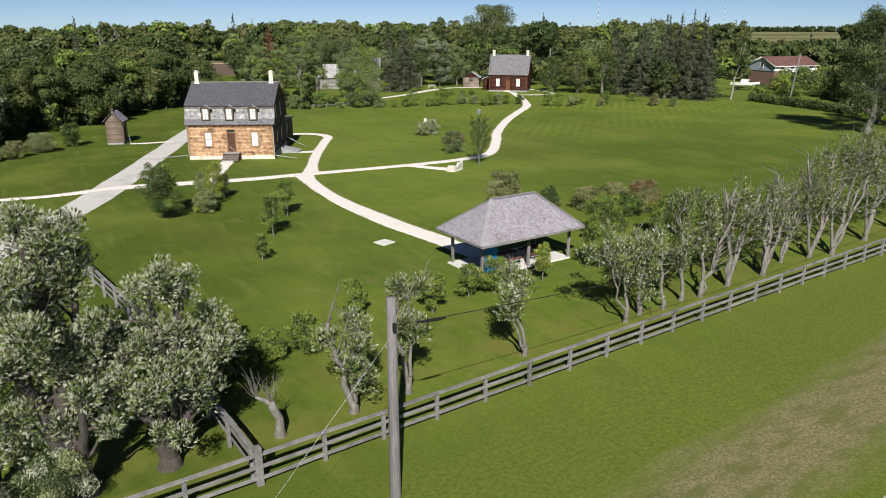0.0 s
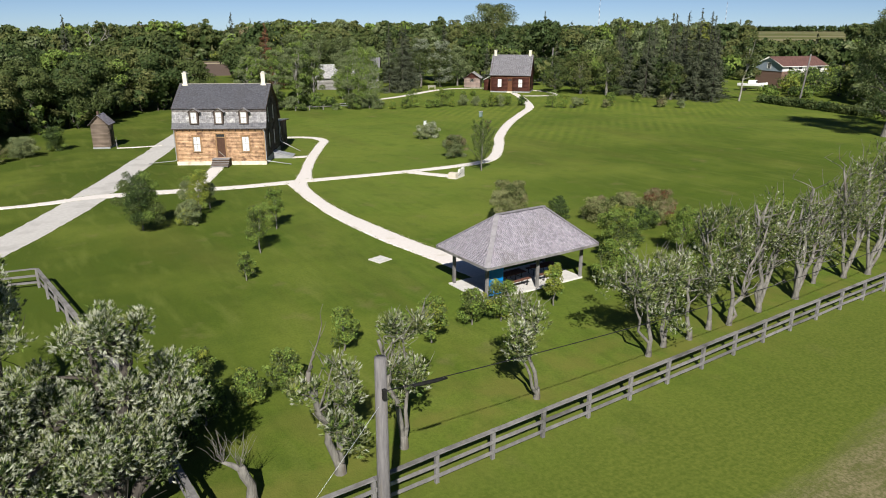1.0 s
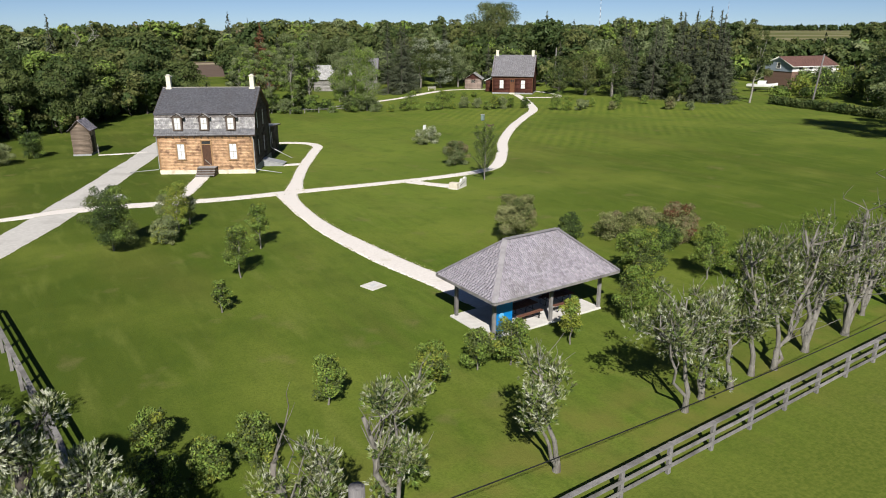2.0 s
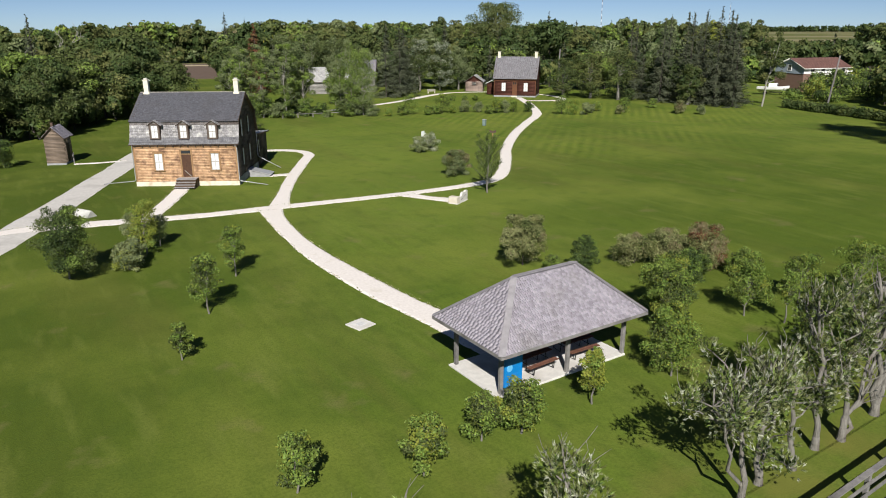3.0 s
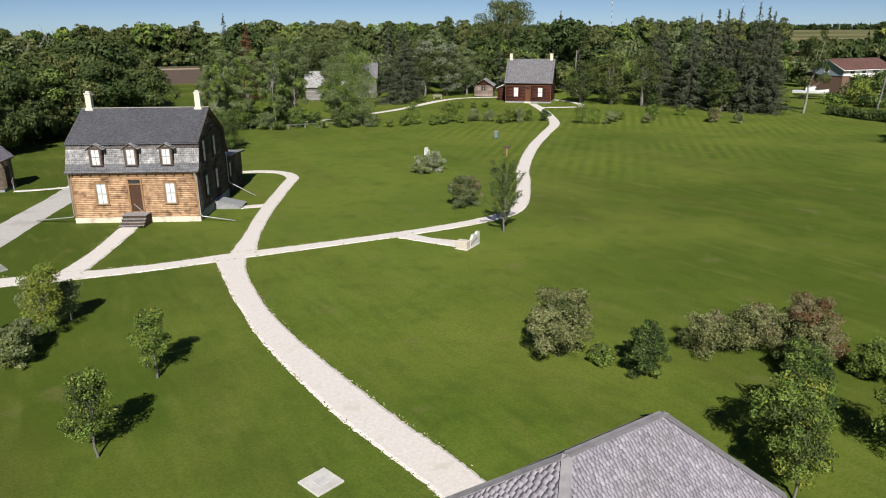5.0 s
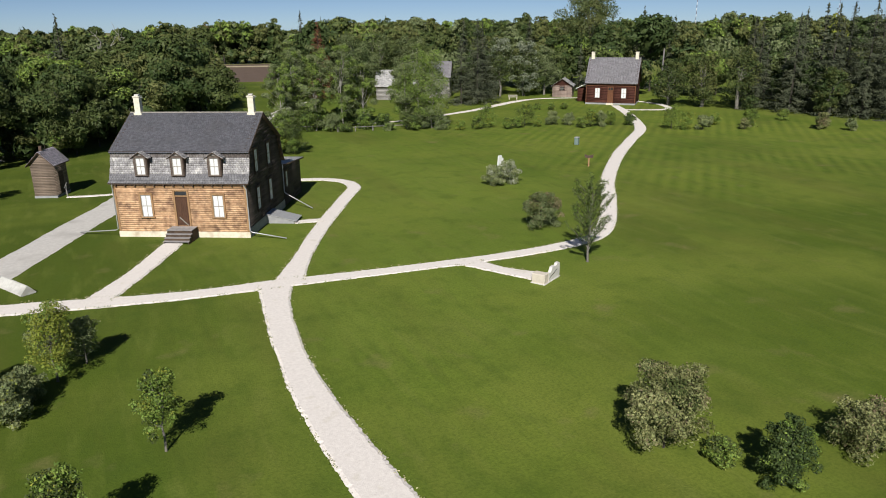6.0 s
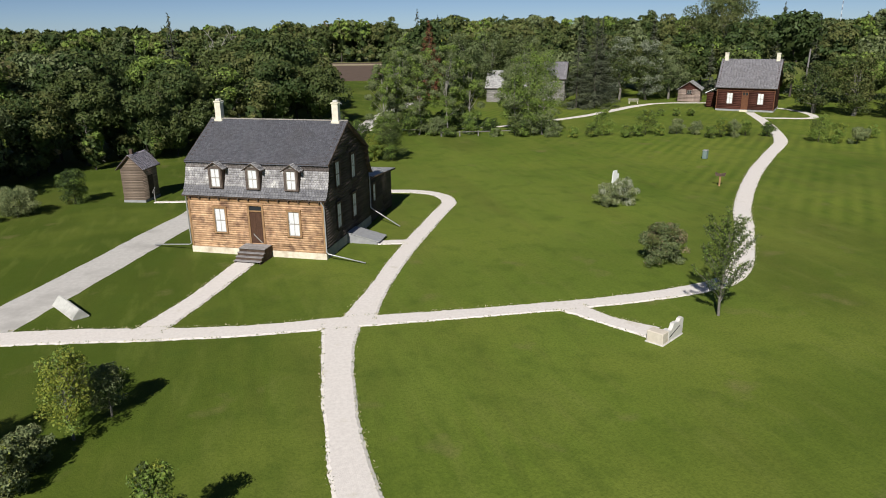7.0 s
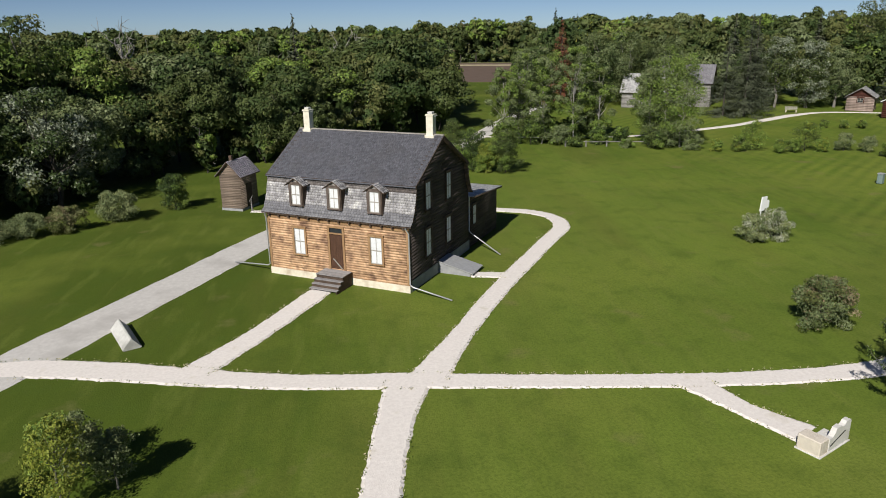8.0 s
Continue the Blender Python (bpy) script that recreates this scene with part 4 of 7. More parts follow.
# ---- privy ----
def privy():
    p = thing("privy", "small weathered grey-brown board privy with a gabled shingle roof", "outhouse", (15.05, 105.35, 0), -24)
    rng = np.random.default_rng(9)
    W, D, H, R = 2.05, 2.6, 3.3, 4.35
    part("sill", boxed(-0.04, W + 0.04, -0.04, D + 0.04, -0.1, 0.18), M["footing"], p)
    for o, a, out, ln in (((0, 0, 0), (1, 0, 0), (0, -1, 0), W), ((W, 0, 0), (0, 1, 0), (1, 0, 0), D), ((0, D, 0), (1, 0, 0), (0, 1, 0), W), ((0, 0, 0), (0, 1, 0), (-1, 0, 0), D)):
        c = Cloud()
        board_wall(c, rng, o, a, out, (lambda z: (0.0, ln) if z < H else (W * 0.5 * (z - H) / (R - H), W - W * 0.5 * (z - H) / (R - H))), 0.18, R - 0.08 if ln == W else H, 0.15, [], 0.1, 0.025)
        wl = new("wall")
        wl.parent = p
        boards_apart(c, M["privy"], wl)
    c = Cloud()
    for s in (-1, 1):
        x = W / 2 + s * (W / 2 + 0.28)
        zl = H - 0.28
        a, b, c0, d0 = (x, -0.28, zl), (x, D + 0.28, zl), (W / 2, D + 0.28, R), (W / 2, -0.28, R)
        slab(c, a, (0, D + 0.56, 0), (W / 2 - x, 0, R - zl), (0, 0, -0.07), 1)
        shingle_slope(rng, *((a, b, c0, d0) if s > 0 else (b, a, d0, c0)), 0.16, 0.2, 0.012, lambda p_, x_, y_, z_: slab(c, p_, x_, y_, z_))
    cloud_part("roof", c, [M["cedar_grey"], M["dark_wood"]], p)
    part("vent", boxed(W / 2 - 0.22, W / 2 + 0.06, 0.5, 0.78, R - 0.15, R + 0.42, 0.01), M["dark_wood"], p)
    part("door", boxed(W, W + 0.04, 0.8, 1.7, 0.2, 2.3), M["dark_wood"], p)
    st = thing("signpost", "short slanted grey marker post beside the privy", "marker", (17.75, 104.35, 0), -24)
    part("post", boxed(-0.05, 0.05, -0.05, 0.05, -0.05, 1.1), M["grey_wood"], st)
    bm = bmesh.new()
    beam(bm, (-0.02, -0.3, 0.9), (-0.02, 0.3, 1.3), 0.05, 0.08)
    part("board", bm, M["grey_wood"], st)


M["cedar_pale"] = surf("pale weathered shingles", (0.30, 0.30, 0.31), (0.43, 0.43, 0.43), scale=3, bump=0.2, island=0.2)
M["privy"] = surf("grey brown privy boards", (0.15, 0.115, 0.09), (0.25, 0.195, 0.155), scale=2.2, stretch=(0.5, 0.5, 4), bump=0.2, each=0.25)
privy()


# ---- the dark red house ----
def red_house():
    W, D, H, R = 9.5, 7.6, 4.35, 8.75
    h = thing("red_house", "dark red timber house with a grey gabled roof and two chimneys", "house", (109.4, 143.57, 0), -47.4)
    rng = np.random.default_rng(15)
    part("foundation", boxed(-0.05, W + 0.05, -0.05, D + 0.05, -0.1, 0.3), M["footing"], h)

    def gable(z):
        k = 0 if z < H else (z - H) / (R - H) * D / 2
        return (k, D - k)

    for o, a, out, sp, top, op in (((0, 0, 0), (1, 0, 0), (0, -1, 0), lambda z: (0, W), H, [(1.75, 2.7, 1.25, 3.15), (6.8, 7.75, 1.25, 3.15), (4.25, 5.25, 0.3, 3.3)]),
                                   ((0, D, 0), (1, 0, 0), (0, 1, 0), lambda z: (0, W), H, []), ((0, 0, 0), (0, 1, 0), (-1, 0, 0), gable, R - 0.1, [(3.2, 3.9, 1.5, 3.0)]), ((W, 0, 0), (0, 1, 0), (1, 0, 0), gable, R - 0.1, [])):
        c = Cloud()
        board_wall(c, rng, o, a, out, sp, 0.3, top, 0.3, op)
        wl = new("wall")
        wl.parent = h
        boards_apart(c, M["red_wood"], wl)
    for x in (-0.03, W - 0.12):
        part("corner_board", boxed(x, x + 0.15, -0.04, 0.12, 0.3, H), M["orange_wood"], h)
    part("frieze", boxed(0, W, -0.05, 0.0, H - 0.85, H - 0.75), M["orange_wood"], h)
    for x in (2.22, 7.27):
        window(h, (x, -0.03, 2.2), (1, 0, 0), (0, -1, 0), 0.95, 1.9, M["red_wood"])
    window(h, (-0.03, 3.55, 2.25), (0, -1, 0), (-1, 0, 0), 0.7, 1.5, M["window_white"])
    d = new("door_set")
    d.parent = h
    d.matrix_basis = pose(4.75, -0.03, 0)
    part("door_leaf", boxed(-0.4, 0.4, 0.02, 0.07, 0.3, 2.65), M["orange_wood"], d)
    bm = bmesh.new()
    for x0, x1, z0, z1 in ((-0.55, -0.4, 0.3, 3.4), (0.4, 0.55, 0.3, 3.4), (-0.4, 0.4, 3.25, 3.4), (-0.4, 0.4, 2.65, 2.78), (-0.06, 0.06, 2.78, 3.25)):
        box(bm, x0, x1, -0.04, 0.08, z0, z1)
    part("door_frame", bm, M["orange_wood"], d)
    part("transom", boxed(-0.4, 0.4, 0.03, 0.05, 2.78, 3.25), M["glass_dark"], d)
    part("step", boxed(4.1, 5.4, -0.8, -0.05, -0.05, 0.25, 0.02), M["limewash"], h)
    for s in (0, 1):
        y0 = D + 0.3 if s else -0.3
        z0 = H - 0.3 * (R - H) / (D / 2)
        c = Cloud()
        slab(c, (-0.3, y0, z0), (W + 0.6, 0, 0), (0, D / 2 - y0, R - z0), (0, 0, -0.12), 1)
        q = ((-0.3, y0, z0), (W + 0.3, y0, z0), (W + 0.3, D / 2, R), (-0.3, D / 2, R))
        shingle_slope(rng, *q, 0.26, 0.5, 0.016, lambda p, x, y, z: slab(c, p, x, y, z))
        cloud_part("roof_slope", c, [M["roof_grey"], M["dark_wood"]], h)
    for x in (0.5, W - 0.5):
        ch = new("chimney")
        ch.parent = h
        ch.matrix_basis = pose(x, D / 2, 0)
        part("shaft", boxed(-0.31, 0.31, -0.31, 0.31, 8.1, 9.7, 0.02), M["chimney"], ch)
        part("cap", boxed(-0.36, 0.36, -0.36, 0.36, 9.7, 9.84, 0.02), M["chimney"], ch)
    # low wing behind
    wing = new("rear_wing")
    wing.parent = h
    wing.matrix_basis = pose(-2.4, D - 3.4, 0)
    c = Cloud()
    board_wall(c, rng, (0, 0, 0), (1, 0, 0), (0, -1, 0), lambda z: (0, 2.4), 0.1, 2.7, 0.3, [])
    board_wall(c, rng, (0, 0, 0), (0, 1, 0), (-1, 0, 0), lambda z: (0, 3.4), 0.1, 2.7, 0.3, [])
    board_wall(c, rng, (0, 3.4, 0), (1, 0, 0), (0, 1, 0), lambda z: (0, 2.4), 0.1, 2.7, 0.3, [])
    cloud_part("wing_wall", c, [M["red_wood"]], wing)
    bm = bmesh.new()
    prism(bm, [(-0.3, 2.55), (2.4, 3.9), (2.4, 4.0), (-0.3, 2.66)], "y", -0.25, 3.6)
    part("wing_roof", bm, M["white_metal"], wing, "pale sheet metal roof")


red_house()


# ---- log buildings by the woods ----
def log_building(name, label, at, turn, W, D, H, R, roof, wall, gable_mat, openings, low_side=None, win=None):
    h = thing(name, label, "log building", at, turn)
    rng = np.random.default_rng(int(W * 10 + D))

    def gable(z):
        k = 0 if z < H else (z - H) / (R - H) * W / 2
        return (k, W - k)

    for o, a, out, sp, top, op in (((0, 0, 0), (1, 0, 0), (0, -1, 0), lambda z: (0, W), H, openings), ((0, D, 0), (1, 0, 0), (0, 1, 0), lambda z: (0, W), H, []),
                                   ((0, 0, 0), (0, 1, 0), (-1, 0, 0), lambda z: (0, D), H, []), ((W, 0, 0), (0, 1, 0), (1, 0, 0), lambda z: (0, D), H, [])):
        c = Cloud()
        board_wall(c, rng, o, a, out, sp, 0.0, top, 0.27, op, 0.16, 0.02, 0.02)
        wl = new("wall")
        wl.parent = h
        boards_apart(c, wall, wl, "log")
    for y, out in ((0, -1), (D, 1)):
        c = Cloud()
        board_wall(c, rng, (0, y, 0), (1, 0, 0), (0, out, 0), gable, H, R - 0.06, 0.2, [])
        gl = new("gable")
        gl.parent = h
        boards_apart(c, gable_mat, gl)
    for s in (-1, 1):
        x = W / 2 + s * (W / 2 + 0.35)
        zl = H - 0.35 * (R - H) / (W / 2)
        a, b, c0, d0 = (x, -0.4, zl), (x, D + 0.4, zl), (W / 2, D + 0.4, R), (W / 2, -0.4, R)
        c = Cloud()
        slab(c, a, (0, D + 0.8, 0), (W / 2 - x, 0, R - zl), (0, 0, -0.1), 1)
        shingle_slope(rng, *((a, b, c0, d0) if s > 0 else (b, a, d0, c0)), 0.28, 0.5, 0.016, lambda p, x_, y_, z_: slab(c, p, x_, y_, z_))
        cloud_part("roof_slope", c, [roof, M["dark_wood"]], h)
    if win:
        window(h, win, (1, 0, 0), (0, -1, 0), 0.9, 0.8, M["red_wood"], dark=True)
    return h


log_building("log_cabin", "small log cabin with a reddish gable and pale roof", (112.0, 158.5, 0), -42, 4.2, 5.0, 2.5, 3.9, M["cedar_pale"], M["log_brown"], M["red_wood"], [(1.65, 2.55, 1.5, 2.3)], win=(2.1, -0.03, 1.9))


# ---- trees and shrubs ----
def crown(cloud, rng, lumps, n, length, width, mats, droop=0.0):
    """n sprigs over a set of lumps (x, y, z, rx, ry, rz)."""
    L = np.asarray(lumps, float)
    area = (L[:, 3] * L[:, 5]) ** 1.0
    pick = rng.choice(len(L), n, p=area / area.sum())
    d = rng.normal(0, 1, (n, 3))
    d[:, 2] += 0.3
    d /= np.linalg.norm(d, axis=1)[:, None]
    r = 1.06 - 0.55 * rng.random(n) ** 1.8
    ph = L[pick, 0] * 7
    r *= 1 + 0.2 * np.sin(4 * d[:, 0] + 3 * d[:, 1] + ph) * np.cos(5 * d[:, 2] + 1.7 * ph)
    at = L[pick, :3] + d * r[:, None] * L[pick, 3:]
    kinds = rng.choice(len(mats), len(L), p=np.array([m[1] for m in mats]) / sum(m[1] for m in mats))[pick]
    swap = rng.random(n) < 0.22
    kinds[swap] = rng.integers(0, len(mats), swap.sum())
    for k, (slot, _) in enumerate(mats):
        s = kinds == k
        if s.any():
            leaves(cloud, rng, at[s], d[s], length, width, slot, droop)


def brush_crown(cloud, rng, lumps, n, length, width, mats):
    """Foliage in upright brushes: each a fan of narrow leaves from one twig tip."""
    L = np.asarray(lumps, float)
    per = 9
    k = n // per
    area = L[:, 3] * L[:, 5]
    pick = rng.choice(len(L), k, p=area / area.sum())
    d = rng.normal(0, 1, (k, 3))
    d[:, 2] += 0.35
    d /= np.linalg.norm(d, axis=1)[:, None]
    r = 1.18 - 0.9 * rng.random(k) ** 1.25
    tip = L[pick, :3] + d * r[:, None] * L[pick, 3:]
    way = d * 0.75 + (0.10, 0.05, 0.55) + rng.normal(0, 0.30, (k, 3))
    way /= np.linalg.norm(way, axis=1)[:, None]
    kinds = rng.choice(len(mats), k, p=np.array([m[1] for m in mats]) / sum(m[1] for m in mats))
    # over half the inner brushes take the last, darkest colour: painted inner shade
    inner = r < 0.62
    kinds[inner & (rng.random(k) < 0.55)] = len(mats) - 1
    for q, (slot, _) in enumerate(mats):
        s = kinds == q
        if not s.any():
            continue
        base, w = np.repeat(tip[s], per, axis=0), np.repeat(way[s], per, axis=0)
        m = len(base)
        t = w + rng.normal(0, 0.27, (m, 3))
        t /= np.linalg.norm(t, axis=1)[:, None]
        side = np.cross(t, rng.normal(0, 1, (m, 3)) + (0.4, -0.6, 0.5))
        side /= np.linalg.norm(side, axis=1)[:, None] + 1e-9
        ln = (length * rng.uniform(0.6, 1.35, m))[:, None]
        wd = (width * rng.uniform(0.7, 1.3, m))[:, None]
        base = base + w * rng.uniform(-0.35, 0.2, m)[:, None] * length
        v = np.stack([base, base + t * ln * 0.5 + side * wd, base + t * ln], axis=1).reshape(-1, 3)
        cloud.add(v, np.arange(3 * m).reshape(m, 3), slot)


def lump_set(rng, centre, spread, low, top, count, size):
    """Lumps scattered in an egg-shaped crown between low and top."""
    out = []
    for _ in range(count):
        f = rng.random() ** 0.8
        z = low + (top - low) * f
        wide = spread * (0.45 + 0.75 * math.sin(math.pi * min(1.0, 0.18 + 0.78 * f)))* 0.8
        a, q = rng.uniform(0, 2 * np.pi), rng.random() ** 0.5
        s = size * rng.uniform(0.7, 1.25) * (1.0 - 0.25 * f)
        out.append((centre[0] + wide * q * math.cos(a), centre[1] + wide * q * math.sin(a), min(z, top - s * 0.6), s, s, s * rng.uniform(0.65, 0.9)))
    return out


def bent(rng, a, b, n, wob):
    """n+1 points from a to b with a gentle wander."""
    a, b = np.asarray(a, float), np.asarray(b, float)
    t = np.linspace(0, 1, n + 1)[:, None]
    p = a + (b - a) * t
    p[1:-1] += rng.normal(0, wob, (n - 1, 3)) * (1, 1, 0.3)
    return p


def plant(name, label, category, at, height, spread, seed, mats, bark="bark", clear=0.3, trunk=0.06, n=900, size=0.12, aspect=0.5, lean=(0, 0), lumps=16, lump=0.50, limbs=7, group="", droop=0.0, turn=0.0, core=True):
    """A tree or shrub: Empty with trunk and crown."""
    rng = np.random.default_rng(seed)
    e = thing(name, label, category, (at[0], at[1], -0.03), turn, group)
    ls = lump_set(rng, (lean[0], lean[1]), spread, height * clear, height, lumps, spread * lump)
    if core:
        zc = height * (clear + 1) / 2
        ls += [(lean[0], lean[1], zc, spread * 0.72, spread * 0.72, height * (1 - clear) * 0.42)] * 1
    c = Cloud()
    top = (lean[0], lean[1], height * 0.8)
    line = bent(rng, (0, 0, 0), top, 5, spread * 0.05)
    tube(c, line, np.linspace(trunk * 1.25, trunk * 0.3, 6), 7)
    order = rng.permutation(len(ls))[:limbs]
    for i in order:
        l = ls[i]
        k = min(4, 1 + int(4 * max(0.05, (l[2] / height) * 0.75)))
        tube(c, bent(rng, line[k], l[:3], 3, spread * 0.04), np.linspace(trunk * 0.45, trunk * 0.12, 4), 5)
    cloud_part("trunk", c, [M[bark]], e, smooth=True)
    c = Cloud()
    crown(c, rng, ls, n, size, size * aspect, [(i, m[1]) for i, m in enumerate(mats)], droop)
    cloud_part("crown", c, [M[m[0]] for m in mats], e)
    return e


def willow(at, seed, stems, trunk, n, size, label, lump=0.85, mats=(("leaf_silver", 4), ("leaf_willow", 4), ("leaf_green", 1)), bark="bark", bare=0.35, group="row of old willows inside the fence", per=6, twigs=6, wide=2.8):
    """Old willow: pale leaning stems (dx, dy, height, leafiness), foliage in loose lumps up each stem, bare twigs."""
    rng = np.random.default_rng(seed)
    e = thing("willow_tree", label, "willow tree", (at[0], at[1], -0.05), 0, group)
    c, ls = Cloud(), []
    tube(c, [(0, 0, -0.05), (0.02, 0, 0.25), (0, 0, 0.55)], [trunk * 1.55, trunk * 1.2, trunk], 10)
    for i, (dx, dy, h, leafy) in enumerate(stems):
        line = bent(rng, (0.0, 0.0, 0.2), (dx, dy, h - 0.75 * lump - 0.35 if leafy > 0.2 else h * 0.93), 7, 0.10)
        r0 = trunk * (1.0 if i == 0 else 0.75)
        end = 0.25 if leafy > 0.2 else 0.5
        tube(c, line, np.linspace(r0, r0 * end, 8), 9)
        if leafy <= 0.2:
            for _ in range(9):
                a = rng.normal(0, 1, 3) + (0.4, 0, 0)
                a[2] = abs(a[2]) + 0.7
                k = line[rng.integers(3, 8)]
                limb = bent(rng, k, k + a * 0.7, 3, 0.08)
                tube(c, limb, np.linspace(r0 * 0.3, 0.012, 4), 5)
                for _ in range(2):
                    b = limb[rng.integers(1, 4)]
                    tube(c, bent(rng, b, b + rng.normal(0, 0.3, 3) + (0.1, 0, 0.35), 2, 0.04), (0.014, 0.010, 0.004), 4)
            if leafy <= 0:
                continue
        for j in range(max(2, int(per * leafy))):
            f = bare + (1 - bare) * rng.random() ** 0.8
            p = line[0] + (line[-1] - line[0]) * f
            k = line[min(7, int(f * 7))]
            s = lump * rng.uniform(0.6, 1.15)
            a = rng.uniform(0, 2 * np.pi)
            off = lump * rng.uniform(0.3, wide)
            q = (p[0] + off * math.cos(a), p[1] + off * math.sin(a), p[2] + rng.uniform(-0.1, 0.5) * lump + 0.1)
            ls.append((*q, s, s, s * rng.uniform(0.75, 1.2)))
            tube(c, bent(rng, k, q, 3, 0.08), np.linspace(r0 * 0.35, 0.02, 4), 5)
    for _ in range(twigs):
        l = ls[rng.integers(0, len(ls))]
        d = rng.normal(0, 0.6, 3)
        d[2] = abs(d[2]) + 0.8
        tube(c, bent(rng, l[:3], np.array(l[:3]) + d * l[3] * 1.5, 3, 0.05), np.linspace(0.02, 0.006, 4), 4)
    cloud_part("trunk", c, [M[bark]], e, smooth=True)
    c = Cloud()
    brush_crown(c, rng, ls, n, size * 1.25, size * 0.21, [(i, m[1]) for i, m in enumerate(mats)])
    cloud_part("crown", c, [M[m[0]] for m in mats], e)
    return e


def spruce_geo(cloud, stem, rng, x, y, h, r, n, needle, bark, skirt=0.05):
    """Whorls of drooping boughs, each a fan of hanging sprays, round a straight stem."""
    tiers = max(9, int(h * 0.95))
    f = 1 - np.sqrt(rng.random(n)) * 0.985
    k = np.minimum((f * tiers).astype(int), tiers - 1)
    arms = 6
    arm = rng.integers(0, arms, n)
    turn = rng.uniform(0, 6.28, tiers)[k]
    long = rng.uniform(0.72, 1.18, (tiers, arms))[k, arm]
    lift = rng.normal(0, 0.25, (tiers, arms))[k, arm]
    level = (k + 0.5) / tiers
    reach = r * (1 - level) ** 0.9 * long + 0.12
    u = rng.random(n) ** 0.55
    ang = turn + arm * 6.283 / arms + rng.normal(0, 0.15, n) * (0.5 + u)
    rad = reach * u
    z = h * (skirt + (1 - skirt) * level) + lift * h / tiers - rad * 0.30 + 0.10 * reach * u ** 3 - rng.random(n) ** 2 * 0.05 * h
    z = np.maximum(z, 0.05)
    at = np.stack([x + rad * np.cos(ang), y + rad * np.sin(ang), z], axis=1)
    out = np.stack([0.55 * np.cos(ang), 0.55 * np.sin(ang), np.full(n, 0.8)], axis=1)
    size = math.sqrt(5.0 * r * h / n)
    leaves(cloud, rng, at, out, size * 1.6, size * 0.7, needle, 0.5, 0.4)
    tip = np.linspace(0.90, 0.99, 14)
    leaves(cloud, rng, np.stack([np.full(14, x), np.full(14, y), h * tip], axis=1), rng.normal(0, 1, (14, 3)) * (1, 1, 0.2), h * 0.030, h * 0.014, needle, -1.5)
    tube(stem, [(x, y, -0.1), (x, y, h * 0.5), (x, y, h * 0.98)], [h * 0.014, h * 0.009, 0.02], 6, bark)


def broadleaf_geo(cloud, rng, x, y, h, r, size, slots, bark, low=0.15, bare=0):
    """A crown of separate boughs of foliage round a heart darkened as painted shade, on a stem."""
    zc, rz = h * (0.5 + low / 2), h * (1 - low) / 2
    area = 2 * math.pi * r * (r + rz)
    n = int(1.25 * area / (0.5 * size * size))
    boughs = int(np.clip(area / (7.0 * max(size, 0.35)), 12, 44))
    d = rng.normal(0, 1, (boughs, 3))
    d[:, 2] = np.where(d[:, 2] < -0.55, -d[:, 2], d[:, 2]) + 0.15
    d /= np.linalg.norm(d, axis=1)[:, None]
    squash = 1.0 - 0.25 * np.clip(d[:, 2], 0, 1) * rng.random()
    reach = rng.uniform(0.60, 0.92, boughs)
    mid = np.stack([x + d[:, 0] * r * reach, y + d[:, 1] * r * reach, zc + d[:, 2] * rz * reach * squash], axis=1)
    s = r * rng.uniform(0.20, 0.40, boughs) * (1.1 - 0.25 * np.abs(d[:, 2]))
    pick = rng.choice(boughs, n, p=s * s / (s * s).sum())
    e = rng.normal(0, 1, (n, 3)) + d[pick] * 0.7 + (0, 0, 0.45)
    e /= np.linalg.norm(e, axis=1)[:, None]
    at = mid[pick] + e * (s[pick] * (1.05 - 0.4 * rng.random(n) ** 2))[:, None] * (1.1, 1.1, 0.8)
    at[:, 2] = np.maximum(at[:, 2], 0.1)
    second = (rng.random(boughs) < 0.25)[pick] ^ (rng.random(n) < 0.08)
    for slot, q in ((slots[0], ~second), (slots[1], second)):
        if q.any():
            leaves(cloud, rng, at[q], e[q], size * 1.25, size * 0.8, slot, 0.2, 0.42)
    # large dark blades inside the crown: shade painted into its heart
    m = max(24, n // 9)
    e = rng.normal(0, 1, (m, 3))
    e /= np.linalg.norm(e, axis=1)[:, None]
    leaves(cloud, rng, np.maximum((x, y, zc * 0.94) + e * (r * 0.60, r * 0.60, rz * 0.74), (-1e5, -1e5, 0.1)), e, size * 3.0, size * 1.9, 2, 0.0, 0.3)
    stem = bent(rng, (x, y, -0.1), (x + rng.normal(0, 0.4), y + rng.normal(0, 0.4), h * 0.75), 4, 0.2)
    tube(cloud, stem, np.linspace(0.016, 0.004, 5) * h, 5, bark)
    for _ in range(bare):
        a = stem[rng.integers(1, 4)]
        q = d[rng.integers(0, boughs)]
        b = np.array((x + q[0] * r * 1.05, y + q[1] * r * 1.05, max(1.0, zc + q[2] * rz * 0.9)))
        limb = bent(rng, a, b, 4, 0.25)
        tube(cloud, limb, np.linspace(0.075, 0.02, 5), 4, 8)
        for _ in range(3):
            c = limb[rng.integers(2, 5)]
            tube(cloud, bent(rng, c, c + rng.normal(0, 0.7, 3) + (0, 0, 0.6), 2, 0.08), (0.03, 0.02, 0.008), 4, 8)


